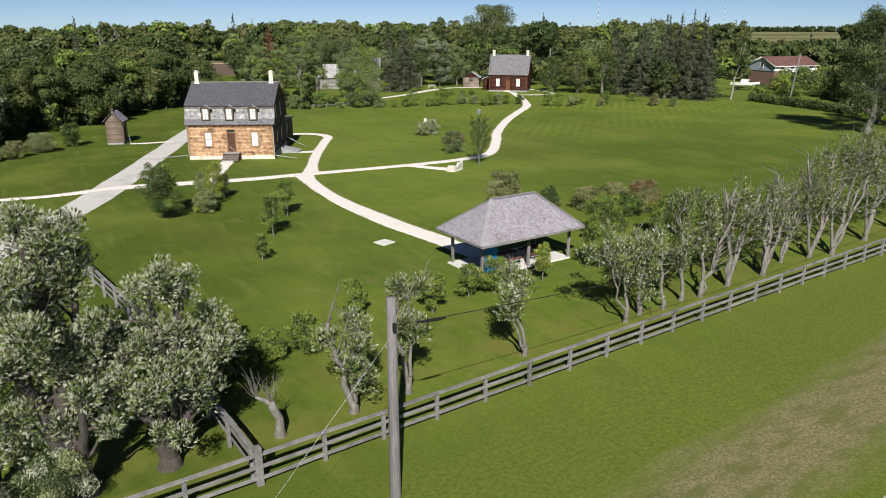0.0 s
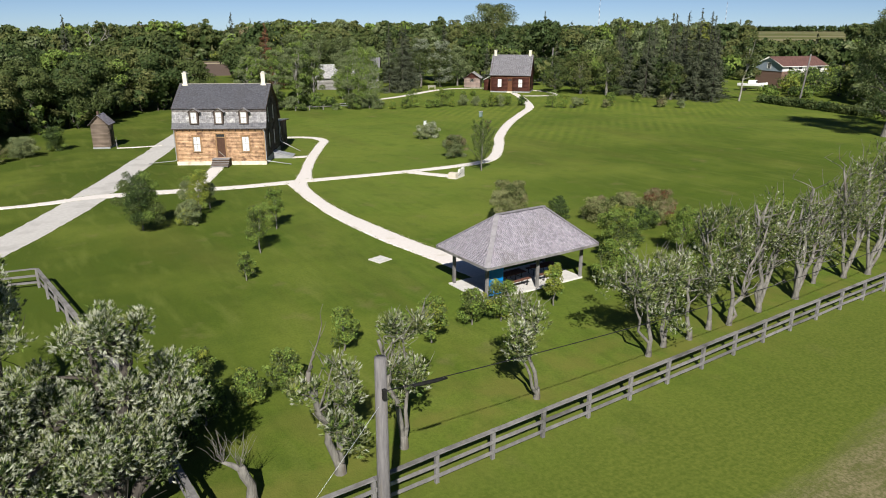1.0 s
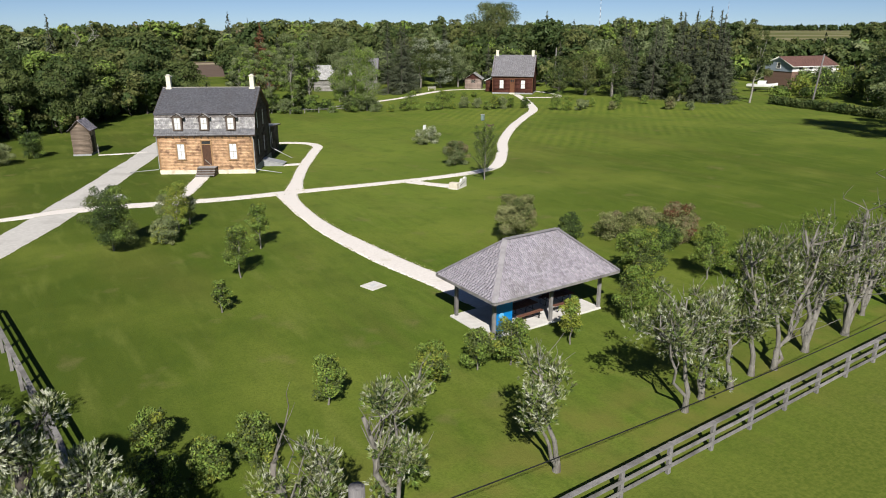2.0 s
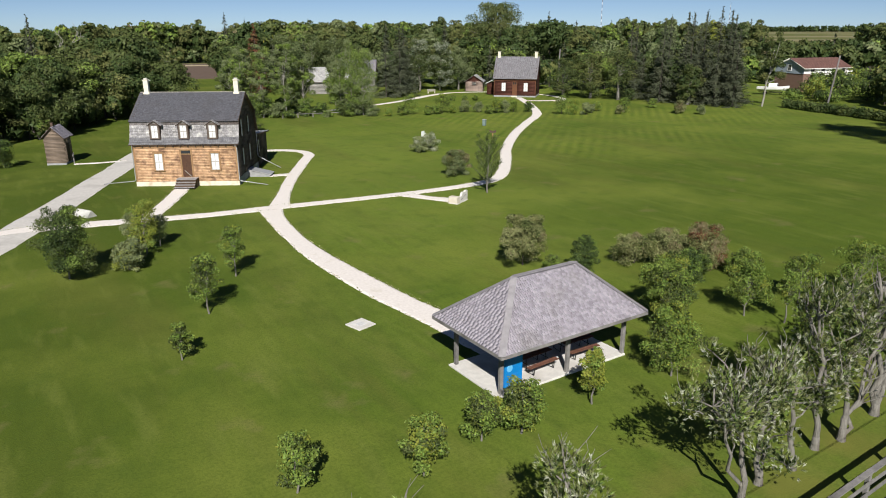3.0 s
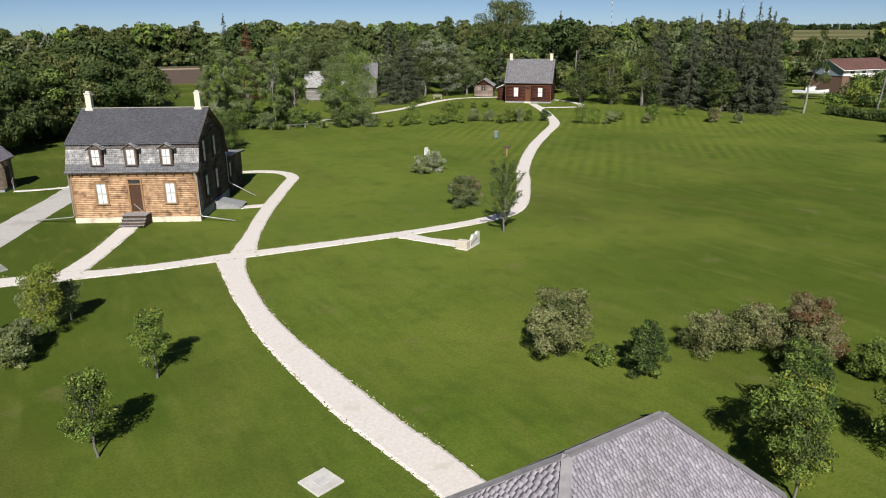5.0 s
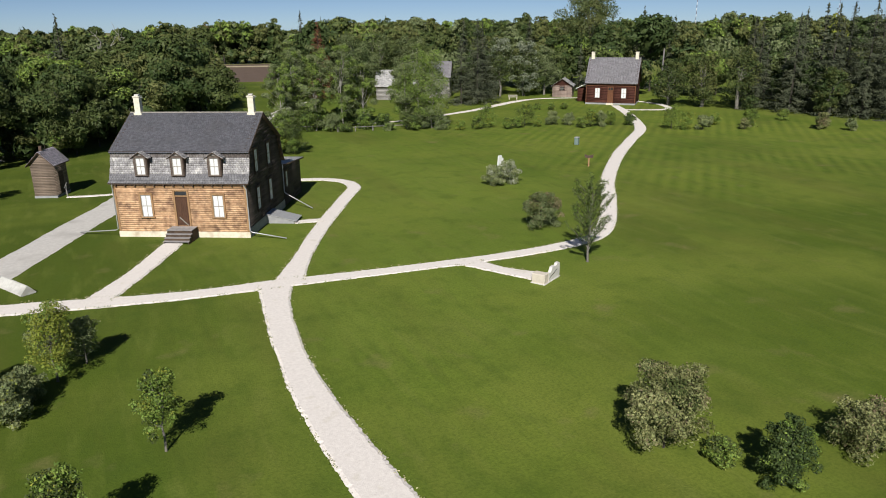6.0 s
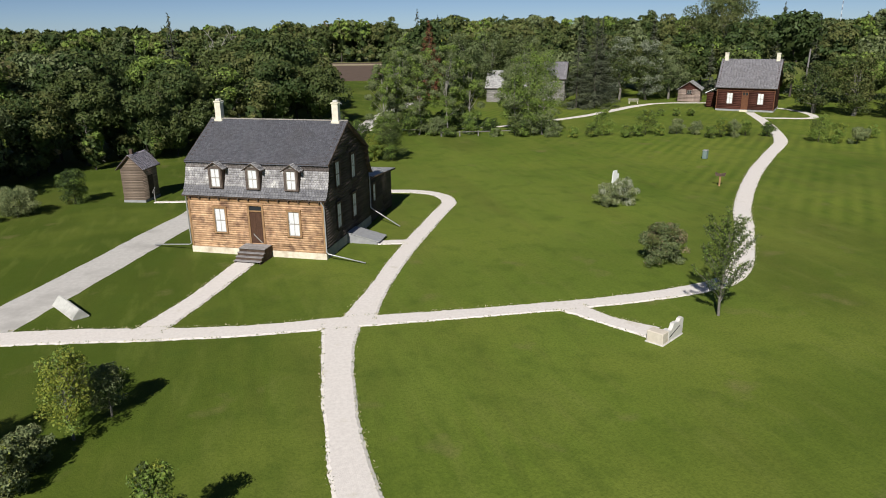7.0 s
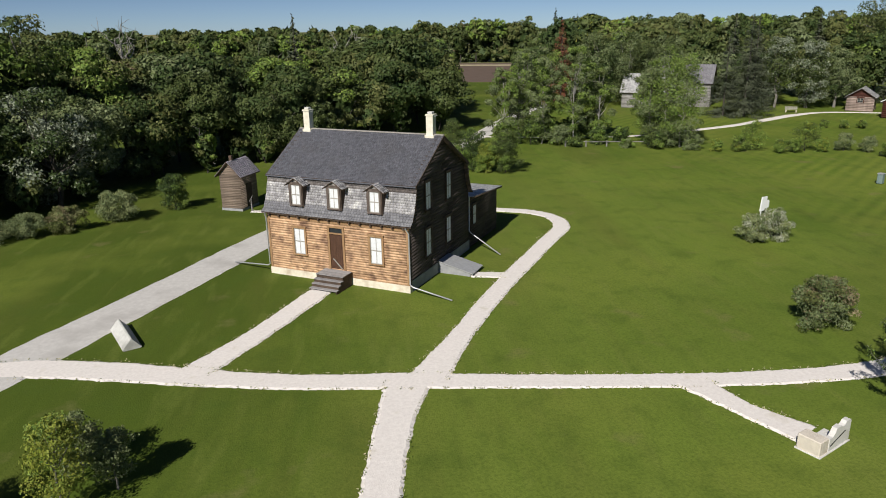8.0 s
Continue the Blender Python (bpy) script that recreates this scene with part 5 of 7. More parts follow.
# the willow row inside the front fence
SW = "leaning old willow with a pale trunk and silvery leaves"
LIVE, HALF, BARE = 1.0, 0.55, 0.0
for at, seed, stems, tr, n, lump in (
        ((11.4, 23.75), 31, [(-0.85, 0.3, 4.5, 0.1), (0.45, 0.4, 4.6, 0.9), (0.1, -0.1, 2.9, 0.5)], 0.30, 3200, 0.62),
        ((14.1, 23.85), 32, [(-0.85, 0.2, 5.0, 0.0), (0.35, 0.4, 5.6, 0.95)], 0.24, 3000, 0.62),
        ((20.75, 23.9), 33, [(-0.85, 0.3, 4.9, 0.75), (-1.5, 0.2, 4.4, 0.3)], 0.20, 2400, 0.60),
        ((27.95, 24.0), 34, [(-0.1, 0.4, 5.7, 0.9), (-1.5, 0.5, 5.3, 0.8)], 0.21, 3400, 0.78),
        ((29.4, 24.3), 35, [(0.2, 0.3, 5.3, 0.9), (1.5, 0.5, 3.8, 0.4)], 0.22, 2600, 0.72),
        ((31.2, 24.15), 36, [(-0.45, 0.3, 5.2, 0.7)], 0.22, 2000, 0.72),
        ((33.1, 24.4), 37, [(-0.5, 0.5, 6.9, 1.0), (0.5, 0.5, 5.6, 0.5)], 0.23, 3400, 0.82),
        ((34.5, 24.15), 38, [(0.5, 0.4, 6.2, 0.8), (1.35, -0.1, 3.3, 0.0)], 0.23, 2600, 0.78),
        ((37.5, 24.4), 39, [(0.3, 0.5, 6.9, 0.9), (1.9, 0.6, 5.8, 0.6), (-0.6, 0.6, 6.6, 0.1)], 0.27, 3400, 0.82),
        ((41.1, 24.35), 40, [(0.2, 0.5, 6.2, 0.6), (3.6, 0.4, 5.4, 0.6), (1.6, 0.6, 6.9, 0.7), (0.9, 0.4, 6.9, 0.1)], 0.29, 4000, 0.82),
        ((44.5, 25.2), 41, [(1.2, 0.5, 6.3, 0.7), (2.6, 0.4, 6.9, 0.1), (3.0, 0.2, 5.6, 0.1)], 0.2, 2600, 0.85),
        ((47.1, 24.7), 42, [(2.6, 0.4, 8.0, 0.9), (4.2, 0.3, 6.8, 0.1), (-0.3, 0.5, 6.4, 0.6), (-1.6, 0.3, 7.6, 0.1)], 0.26, 4000, 0.95),
        ((49.1, 24.2), 43, [(2.4, 0.3, 8.4, 0.9), (4.2, 0.4, 7.4, 0.7), (-0.8, 0.6, 7.2, 0.1)], 0.28, 4400, 0.95),
        ((54.6, 24.7), 44, [(2.2, 0.4, 8.2, 1.1), (3.0, 0.2, 8.0, 0.1), (-1.0, 0.4, 7.2, 0.8)], 0.3, 4200, 1.05),
        ((59.5, 24.9), 45, [(2.0, 0.4, 8.4, 1.1), (2.8, 0.2, 8.2, 0.1), (-1.2, 0.4, 7.4, 0.9)], 0.3, 3400, 1.15),
        ((64.5, 24.6), 46, [(0.7, 0.4, 8.4, 1.1), (-0.9, 0.2, 7.6, 0.9)], 0.3, 3000, 1.2)):
    sparse = 0.62 if 38 <= seed <= 43 else 1.0
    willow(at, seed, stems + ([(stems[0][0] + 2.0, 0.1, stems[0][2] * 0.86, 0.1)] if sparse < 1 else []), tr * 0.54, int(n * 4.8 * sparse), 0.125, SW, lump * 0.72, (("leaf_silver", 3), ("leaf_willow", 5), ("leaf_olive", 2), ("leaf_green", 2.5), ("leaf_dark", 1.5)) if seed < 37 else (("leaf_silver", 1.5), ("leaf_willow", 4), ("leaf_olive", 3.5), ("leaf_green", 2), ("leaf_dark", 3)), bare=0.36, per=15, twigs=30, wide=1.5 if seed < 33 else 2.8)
# pollard stump with bare twigs
rng = np.random.default_rng(50)
e = thing("willow_stump", "knobbly bare willow stump with thin twigs", "tree stump", (8.2, 23.75, -0.05), 0)
c = Cloud()
tube(c, [(0, 0, -0.05), (-0.03, 0, 0.35), (0.0, 0, 0.8), (-0.2, 0.02, 1.25), (-0.3, 0.02, 1.6)], [0.27, 0.20, 0.16, 0.17, 0.14], 10)
tube(c, [(-0.28, 0, 1.5), (-0.55, 0.05, 1.75), (-0.85, 0.1, 1.95)], [0.12, 0.09, 0.05], 8)
cloud_part("trunk", c, [M["bark"]], e, smooth=True)
c = Cloud()
for k in range(34):
    b = np.array((-0.8, 0.1, 1.9) if k % 2 else (-0.3, 0.02, 1.55))
    d = rng.normal(0, 0.33, 3)
    d[2] = rng.uniform(0.7, 1.3)
    tube(c, bent(rng, b, b + d, 3, 0.05), [0.011, 0.008, 0.006, 0.003], 4)
cloud_part("twigs", c, [M["bark"]], e)

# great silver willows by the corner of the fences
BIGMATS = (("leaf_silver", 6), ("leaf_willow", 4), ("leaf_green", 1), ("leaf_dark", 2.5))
for at, seed, stems, tr, n, lump in (
        ((1.3, 24.0), 61, [(-0.6, 0.4, 10.3, 1.3), (0.8, 1.0, 9.0, 0.9), (-2.0, -0.4, 9.2, 1.2), (0.3, -1.4, 5.6, 0.9)], 0.36, 15000, 0.92),
        ((4.1, 24.1), 62, [(1.0, 0.2, 7.9, 1.3), (2.4, 0.3, 5.6, 1.0), (-0.2, -0.9, 5.2, 1.0), (-1.3, 0.2, 5.9, 1.1), (0.2, 0.9, 7.0, 0.9)], 0.33, 14500, 0.82),
        ((-1.4, 24.6), 63, [(-0.6, 0.5, 9.8, 1.3), (1.2, -0.3, 8.4, 1.2), (-1.9, 0.8, 8.2, 1.0)], 0.38, 7000, 1.0),
        ((0.4, 30.5), 65, [(-0.6, 0.8, 8.6, 1.3), (1.2, 0.6, 7.4, 1.2)], 0.35, 6000, 1.15)):
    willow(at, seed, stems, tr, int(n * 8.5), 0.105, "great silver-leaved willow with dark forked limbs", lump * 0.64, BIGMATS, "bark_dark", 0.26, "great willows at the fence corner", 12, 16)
for at, seed, h, sp in (((0.3, 23.2), 66, 2.3, 1.1), ((-1.6, 22.8), 67, 2.2, 1.2), ((0.2, 25.2), 69, 4.2, 1.3)):
    plant("willow_bush", "low silvery willow growth at the fence", "bush", at, h, sp, seed, (("leaf_silver", 3), ("leaf_willow", 4), ("leaf_dark", 3)) if seed < 68 else (("leaf_silver", 1), ("leaf_willow", 4), ("leaf_green", 2), ("leaf_dark", 2)), "bark_dark", 0.1, 0.05, 9500, 0.13, 0.26, lumps=20, lump=0.36, droop=0.6)

GREEN = (("leaf_green", 6), ("leaf_yellow", 0.6), ("leaf_forest", 2.5))
DARK = (("leaf_dark", 5), ("leaf_green", 2))
GREY = (("leaf_greygreen", 5), ("leaf_willow", 2))
BROWN = (("leaf_tip", 5), ("leaf_brown", 1), ("leaf_olive", 3), ("leaf_forest", 1))
RED = (("leaf_red", 1), ("leaf_brown", 3), ("leaf_tip", 2), ("leaf_olive", 3))
YELLOW = (("leaf_yellow", 3), ("leaf_green", 4))
YT = "young leafy tree with a thin trunk on the lawn"
for at, h, sp, seed, mats, clear, n, label in (
        ((17.9, 50.2), 3.4, 0.95, 71, GREEN, 0.28, 1500, YT), ((21.1, 55.5), 3.3, 0.85, 72, GREEN, 0.25, 1500, YT), ((15.2, 45.2), 1.9, 0.55, 73, GREEN, 0.25, 800, YT),
        ((20.0, 31.1), 2.5, 0.8, 74, GREEN, 0.22, 1500, YT), ((23.0, 31.75), 2.0, 0.8, 75, GREEN, 0.2, 1300, YT), ((24.6, 31.3), 2.4, 0.95, 76, GREEN, 0.15, 1900, YT),
        ((28.5, 31.4), 2.5, 0.6, 77, YELLOW, 0.22, 1200, YT), ((33.3, 31.2), 3.1, 1.3, 78, GREEN, 0.15, 2600, YT), ((38.3, 35.8), 3.5, 1.4, 79, GREEN, 0.25, 2600, YT),
        ((40.6, 36.6), 3.2, 1.25, 80, DARK, 0.2, 2800, YT), ((42.3, 33.6), 3.2, 1.3, 81, GREEN, 0.28, 2000, YT), ((37.0, 34.6), 3.2, 1.0, 82, GREEN, 0.25, 2000, YT),
        ((43.2, 31.8), 3.0, 0.6, 83, GREEN, 0.3, 700, YT), ((46.5, 33.0), 3.0, 1.1, 84, GREEN, 0.3, 1300, YT), ((45.0, 29.6), 3.6, 1.0, 85, GREEN, 0.3, 1200, YT),
        ((50.0, 31.5), 3.5, 1.4, 86, GREEN, 0.3, 1300, YT), ((17.4, 63.6), 3.9, 1.15, 87, (("leaf_yellow", 6), ("leaf_green", 3)), 0.15, 1700, YT), ((12.2, 60.8), 4.6, 1.75, 88, (("leaf_dark", 4), ("leaf_forest", 3), ("leaf_green", 2)), 0.04, 6800, "dense dark green young tree leafy to the ground"),
        ((15.9, 32.7), 2.3, 0.75, 89, GREEN, 0.15, 1300, YT), ((11.9, 30.1), 2.2, 0.85, 90, GREEN, 0.1, 1700, "round leafy shrub on the lawn"), ((10.2, 30.2), 1.6, 0.75, 91, GREEN, 0.1, 1200, "round leafy shrub on the lawn"),
        ((8.3, 29.6), 2.0, 0.9, 92, DARK, 0.1, 1500, "dark shrub in the willows' shade"), ((6.9, 28.4), 2.1, 0.9, 93, DARK, 0.1, 1500, "dark shrub in the willows' shade"), ((9.0, 33.0), 1.8, 0.8, 94, GREEN, 0.1, 1300, "round leafy shrub on the lawn"),
        ((17.1, 65.9), 2.6, 0.9, 95, GREY, 0.2, 1200, YT), ((18.6, 65.0), 2.3, 0.85, 96, GREY, 0.2, 1000, YT)):
    plant("young_tree", label, "young tree" if "tree" in label else "shrub", at, h, sp, seed, mats, "bark", clear, 0.024 + h * 0.006, int(n * 3.2), 0.11, 0.6, lumps=34, lump=0.34, limbs=12, group="young trees on the lawn" if label == YT else "")


def upright_tree(at, height, reach, seed, mats, n, size):
    """A young tree of steep straight branches with leaves all along them."""
    rng = np.random.default_rng(seed)
    e = thing("young_tree", "upright young tree with steep open branches by the path", "young tree", (at[0], at[1], -0.03))
    c, tips = Cloud(), []
    stem = bent(rng, (0, 0, 0), (0.1, 0, height * 0.86), 6, 0.05)
    tube(c, stem, np.linspace(0.085, 0.02, 7), 7)
    for i in range(34):
        f = 0.14 + 0.78 * (i + 0.5) / 34
        base = stem[0] + (stem[-1] - stem[0]) * f
        a = i * 2.4 + rng.uniform(-0.4, 0.4)
        long = (height * 0.42) * (1 - 0.62 * f) * rng.uniform(0.75, 1.2)
        out = reach * (1 - 0.55 * f) * rng.uniform(0.7, 1.25)
        limb = bent(rng, base, base + np.array((out * math.cos(a), out * math.sin(a), long)), 5, 0.05)
        tube(c, limb, np.linspace(0.028, 0.006, 6), 5)
        tips.append(limb)
    cloud_part("trunk", c, [M["bark"]], e, smooth=True)
    limbs = np.array(tips)
    k = rng.integers(0, len(limbs), n)
    u = 0.6 + 4.4 * rng.random(n) ** 0.8
    j = np.minimum(u.astype(int), 4)
    g = (u - j)[:, None]
    at_ = limbs[k, j] * (1 - g) + limbs[k, j + 1] * g + rng.normal(0, 0.085, (n, 3))
    d = rng.normal(0, 1, (n, 3)) + (0, 0, 0.4)
    kind = rng.choice(len(mats), n, p=np.array([m[1] for m in mats]) / sum(m[1] for m in mats))
    c = Cloud()
    for q in range(len(mats)):
        leaves(c, rng, at_[kind == q], d[kind == q], size, size * 0.55, q)
    cloud_part("crown", c, [M[m[0]] for m in mats], e)


upright_tree((48.75, 65.6), 5.9, 1.9, 97, (("leaf_green", 3), ("leaf_dark", 2), ("leaf_forest", 4)), 7500, 0.115)
for at, h, sp, seed, mats, n, label in (
        ((37.7, 47.0), 3.4, 1.8, 101, BROWN, 5200, "large round olive-brown shrub on the lawn"), ((39.7, 43.4), 2.6, 1.0, 102, DARK, 2000, "small dense dark green shrub on the lawn"),
        ((38.9, 45.4), 0.9, 0.7, 103, GREEN, 500, "low straggly green shrub"),
        ((44.2, 43.2), 2.1, 1.5, 104, BROWN, 2400, "mixed brownish shrub beside others"), ((46.3, 42.3), 2.2, 1.6, 105, BROWN, 2400, "mixed brownish shrub beside others"), ((47.5, 40.3), 2.4, 1.6, 106, RED, 2600, "reddish-tipped shrub beside others"),
        ((49.3, 41.4), 2.3, 1.6, 107, RED, 2400, "reddish-tipped shrub beside others"), ((45.3, 39.4), 1.8, 1.1, 108, DARK, 2200, "dark green shrub beside others"), ((47.8, 37.4), 1.9, 1.1, 109, GREEN, 2200, "green shrub beside others"),
        ((50.9, 74.0), 2.7, 1.65, 110, (("leaf_greygreen", 4), ("leaf_brown", 2), ("leaf_olive", 3), ("leaf_forest", 2)), 3200, "round brown and green shrub near the path"), ((55.4, 88.8), 2.0, 1.1, 111, (("leaf_willow", 4), ("leaf_greygreen", 4), ("leaf_silver", 1)), 1800, "grey-green shrub on the lawn"), ((57.2, 89.0), 2.4, 1.1, 112, (("leaf_willow", 4), ("leaf_greygreen", 4), ("leaf_silver", 1)), 1600, "grey-green shrub on the lawn"),
        ((15.7, 60.6), 1.9, 1.15, 113, (("leaf_greygreen", 4), ("leaf_willow", 3), ("leaf_yellow", 1)), 1500, "low grey-green shrub on the lawn"), ((16.2, 62.0), 1.7, 0.9, 114, GREY, 1300, "low grey-green shrub on the lawn"),
        ((-4.0, 96.2), 1.7, 1.8, 115, GREY, 1800, "grey-green shrub at the wood's edge"), ((-1.2, 97.8), 1.6, 1.9, 116, GREY, 2200, "grey-green shrub at the wood's edge"), ((1.2, 99.0), 1.8, 1.6, 117, GREY, 2200, "grey-green shrub at the wood's edge"), ((3.9, 100.2), 2.1, 1.5, 118, BROWN, 2000, "brownish shrub at the wood's edge"),
        ((6.9, 102.9), 2.5, 2.0, 119, GREY, 2800, "grey-green shrub at the wood's edge"), ((10.8, 106.3), 3.2, 1.7, 120, DARK, 2600, "dark green shrub at the wood's edge"),
        ((39.6, 118.4), 4.8, 1.8, 121, DARK, 4200, "dense tall green bush behind the house"), ((43.0, 117.0), 4.4, 2.0, 122, (("leaf_forest", 5), ("leaf_dark", 3), ("leaf_green", 2)), 4600, "dense tall green bush behind the house"), ((41.0, 117.2), 3.2, 1.5, 123, YELLOW, 3200, "dense tall green bush behind the house"), ((37.8, 121.5), 5.4, 1.7, 124, (("leaf_forest", 5), ("leaf_dark", 3), ("leaf_green", 2)), 3200, "dense tall green bush behind the house")):
    plant("shrub", label, "shrub", at, h, sp, seed, mats, "bark_dark", 0.06, 0.05, int(n * (4.6 if at[1] < 60 else 3.6)), 0.105 if at[1] < 60 else 0.125, 0.6, lumps=46, lump=0.27, limbs=6)
# planted shrubs round the far lawn
k = 130
for x, y, h, m in ((71.0, 124.6, 1.6, YELLOW), (73.5, 124.0, 2.0, GREEN), (75.6, 124.6, 3.6, GREEN), (77.6, 121.8, 1.7, GREEN), (79.6, 122.0, 1.8, GREEN), (81.3, 122.6, 3.8, GREEN), (83.0, 121.6, 1.7, YELLOW), (86.0, 122.0, 2.2, GREY), (88.0, 120.6, 2.0, GREY),
                   (88.0, 117.2, 1.6, GREEN), (90.0, 117.4, 2.6, GREEN), (91.6, 117.0, 2.4, GREY), (93.6, 117.0, 2.2, GREEN), (96.0, 115.6, 2.0, DARK), (98.6, 109.2, 3.6, GREEN), (100.0, 107.4, 2.6, YELLOW), (101.6, 106.0, 2.2, GREY), (104.6, 107.6, 1.6, GREY), (107.4, 109.0, 1.8, YELLOW),
                   (107.5, 103.4, 1.6, BROWN), (110.0, 104.6, 2.8, GREEN), (113.2, 107.4, 1.6, GREEN), (116.6, 97.6, 2.4, BROWN), (118.4, 98.6, 2.2, BROWN), (121.0, 107.4, 1.8, GREEN), (119.0, 94.6, 1.8, GREY), (95.6, 140.0, 1.2, GREEN), (98.0, 139.0, 1.3, GREEN), (100.4, 138.4, 1.2, GREEN)):
    plant("shrub", "planted leafy shrub on the far lawn", "shrub", (x, y), h, h * 0.36 + 0.25, k, m, "bark_dark", 0.06, 0.04, 2200, 0.17, 0.65, lumps=20, lump=0.38, limbs=3, group="planted shrubs on the far lawn")
    k += 1
# airy aspens before the log buildings
ASPEN = (("leaf_greygreen", 6), ("leaf_forest", 1.5), ("leaf_green", 5))
for x, y, h, sp in ((46.6, 136.5, 9.6, 1.7), (49.4, 139.0, 11.2, 1.9), (51.6, 135.0, 10.8, 1.8), (53.6, 141.0, 12.0, 2.0), (56.2, 135.6, 12.2, 1.9), (58.4, 140.0, 10.6, 1.8), (60.0, 136.6, 9.4, 1.6), (66.4, 129.8, 12.2, 2.4), (68.0, 128.4, 11.2, 2.2), (65.0, 131.6, 10.2, 1.9), (71.4, 147.5, 8.2, 1.6), (73.8, 151.0, 6.6, 1.4), (52.0, 149.0, 11.5, 2.2)):
    plant("aspen_tree", "slender airy aspen with a pale trunk", "aspen tree", (x, y), h + 0.4, sp * 1.45, k, ASPEN, "bark_birch", 0.05, 0.10, 12000 if x > 64 else 10000, 0.22, 0.6, lumps=60, lump=0.25, limbs=16, core=x > 65.5, group="aspens before the log buildings")
    k += 1
for x, y, h, sp in ((53.5, 133.5, 2.6, 1.6), (58.8, 133.4, 2.2, 1.5), (50.0, 134.6, 3.4, 2.0), (47.0, 135.6, 4.0, 2.2), (56.0, 137.0, 3.0, 1.8), (64.6, 128.2, 2.2, 1.5), (68.6, 126.6, 2.0, 1.4), (52.0, 138.0, 4.0, 2.2), (59.0, 139.0, 3.6, 2.2), (67.0, 130.2, 3.4, 2.0), (62.4, 134.0, 2.0, 1.4), (55.0, 131.8, 1.2, 1.2), (61.4, 129.8, 1.1, 1.0)):
    plant("shrub", "green undergrowth below the aspens", "shrub", (x, y), h, sp, k, ((("leaf_forest", 4), ("leaf_green", 2), ("leaf_dark", 2)), ASPEN, DARK)[k % 3], "bark_dark", 0.04, 0.05, 2800, 0.22, 0.65, lumps=22, lump=0.36, limbs=4)
    k += 1
# grey-leaved trees round the log buildings
for i, (x, y, h, sp, mats) in enumerate(((103.6, 166.5, 12.4, 3.8, "leaf_poplar"), (108.2, 164.0, 11.6, 3.8, "leaf_poplar"), (113.4, 163.6, 10.6, 3.4, "leaf_greygreen"), (73.5, 177.0, 13.4, 5.2, "leaf_greygreen"), (80.0, 179.0, 13.8, 5.2, "leaf_greygreen"), (87.0, 178.0, 12.8, 4.8, "leaf_greygreen"), (99.5, 168.0, 9.5, 3.0, "leaf_forest"))):
    plant("broadleaf_tree", "rounded grey-green tree behind the log buildings", "tree", (x, y), h, sp, 430 + i, ((mats, 6), ("leaf_forest", 3), ("leaf_dark", 1)), "bark", 0.12, 0.22, 9000, 0.32, 0.62, lumps=38, lump=0.30, limbs=8)
plant("poplar_tree", "tall old poplar with a pale forked trunk at the lawn's edge", "poplar tree", (112.6, 53.4), 18.2, 6.0, 190, (("leaf_forest", 5), ("leaf_greygreen", 3), ("leaf_dark", 3)), "bark", 0.12, 0.45, 26000, 0.30, 0.6, lumps=64, lump=0.24, limbs=30)
for x, y, h, sp, s in ((121, 47, 14, 4.5, 191), (126, 58, 11, 4.0, 192), (124.5, 128.0, 9.5, 4.2, 198), (127.0, 122.0, 11.0, 4.0, 199), (131.0, 106.8, 8.0, 3.0, 201), (121.5, 133.5, 8.5, 3.6, 202), (-9.5, 112.0, 18.0, 4.6, 203), (-15.0, 106.0, 17.0, 4.6, 204), (-4.5, 119.0, 16.8, 4.2, 205)):
    plant("broadleaf_tree", "broad leafy tree at the lawn's edge", "tree", (x, y), h, sp, s, (("leaf_forest", 5), ("leaf_dark", 2), ("leaf_olive", 2)), "bark", 0.08, 0.3, 6000, 0.34, 0.65, lumps=34, lump=0.3, limbs=10)
plant("broadleaf_tree", "tall thin tree with a pale leaning trunk beside the hedge", "tree", (140.6, 96.4), 14.2, 2.7, 200, (("leaf_forest", 4), ("leaf_olive", 3), ("leaf_dark", 2)), "bark_birch", 0.34, 0.17, 7000, 0.28, 0.6, lean=(1.0, -0.5), lumps=30, lump=0.3, limbs=12, core=False)
plant("cottonwood_tree", "very tall broad cottonwood rising above the woods", "cottonwood tree", (134.6, 175.6), 21.6, 9.6, 193, (("leaf_forest", 5), ("leaf_olive", 2), ("leaf_greygreen", 1)), "bark", 0.25, 0.5, 22000, 0.44, 0.62, lumps=70, lump=0.23, limbs=14)
plant("silver_poplar", "silver-leaved poplar at the wood's edge", "poplar tree", (0.2, 108.3), 10.5, 4.2, 194, (("leaf_poplar", 5), ("leaf_dark", 3), ("leaf_forest", 1)), "bark_dark", 0.1, 0.22, 9000, 0.26, 0.8, lumps=44, lump=0.28, limbs=14, core=False)
for x, y, h, s in ((-6.0, 150.0, 18.5, 195), (24.0, 160.0, 16.0, 196)):
    rng = np.random.default_rng(s)
    e = thing("dead_tree", "bare dead tree with pale branches above the wood", "dead tree", (x, y, 0))
    c = Cloud()
    stem = bent(rng, (0, 0, 0), (0.6, 0, h * 0.7), 5, 0.3)
    tube(c, stem, np.linspace(0.3, 0.14, 6), 7)
    for k in range(12):
        b = stem[rng.integers(3, 6)]
        d = rng.normal(0, 1, 3) * (2.2, 2.2, 0.6) + (0, 0, 3.0)
        q = bent(rng, b, b + d, 4, 0.25)
        tube(c, q, np.linspace(0.10, 0.03, 5), 5)
        for _ in range(3):
            b2 = q[rng.integers(2, 5)]
            tube(c, bent(rng, b2, b2 + rng.normal(0, 0.7, 3) + (0, 0, 0.9), 3, 0.1), np.linspace(0.05, 0.015, 4), 4)
    cloud_part("trunk", c, [M["bark_birch"]], e, smooth=True)
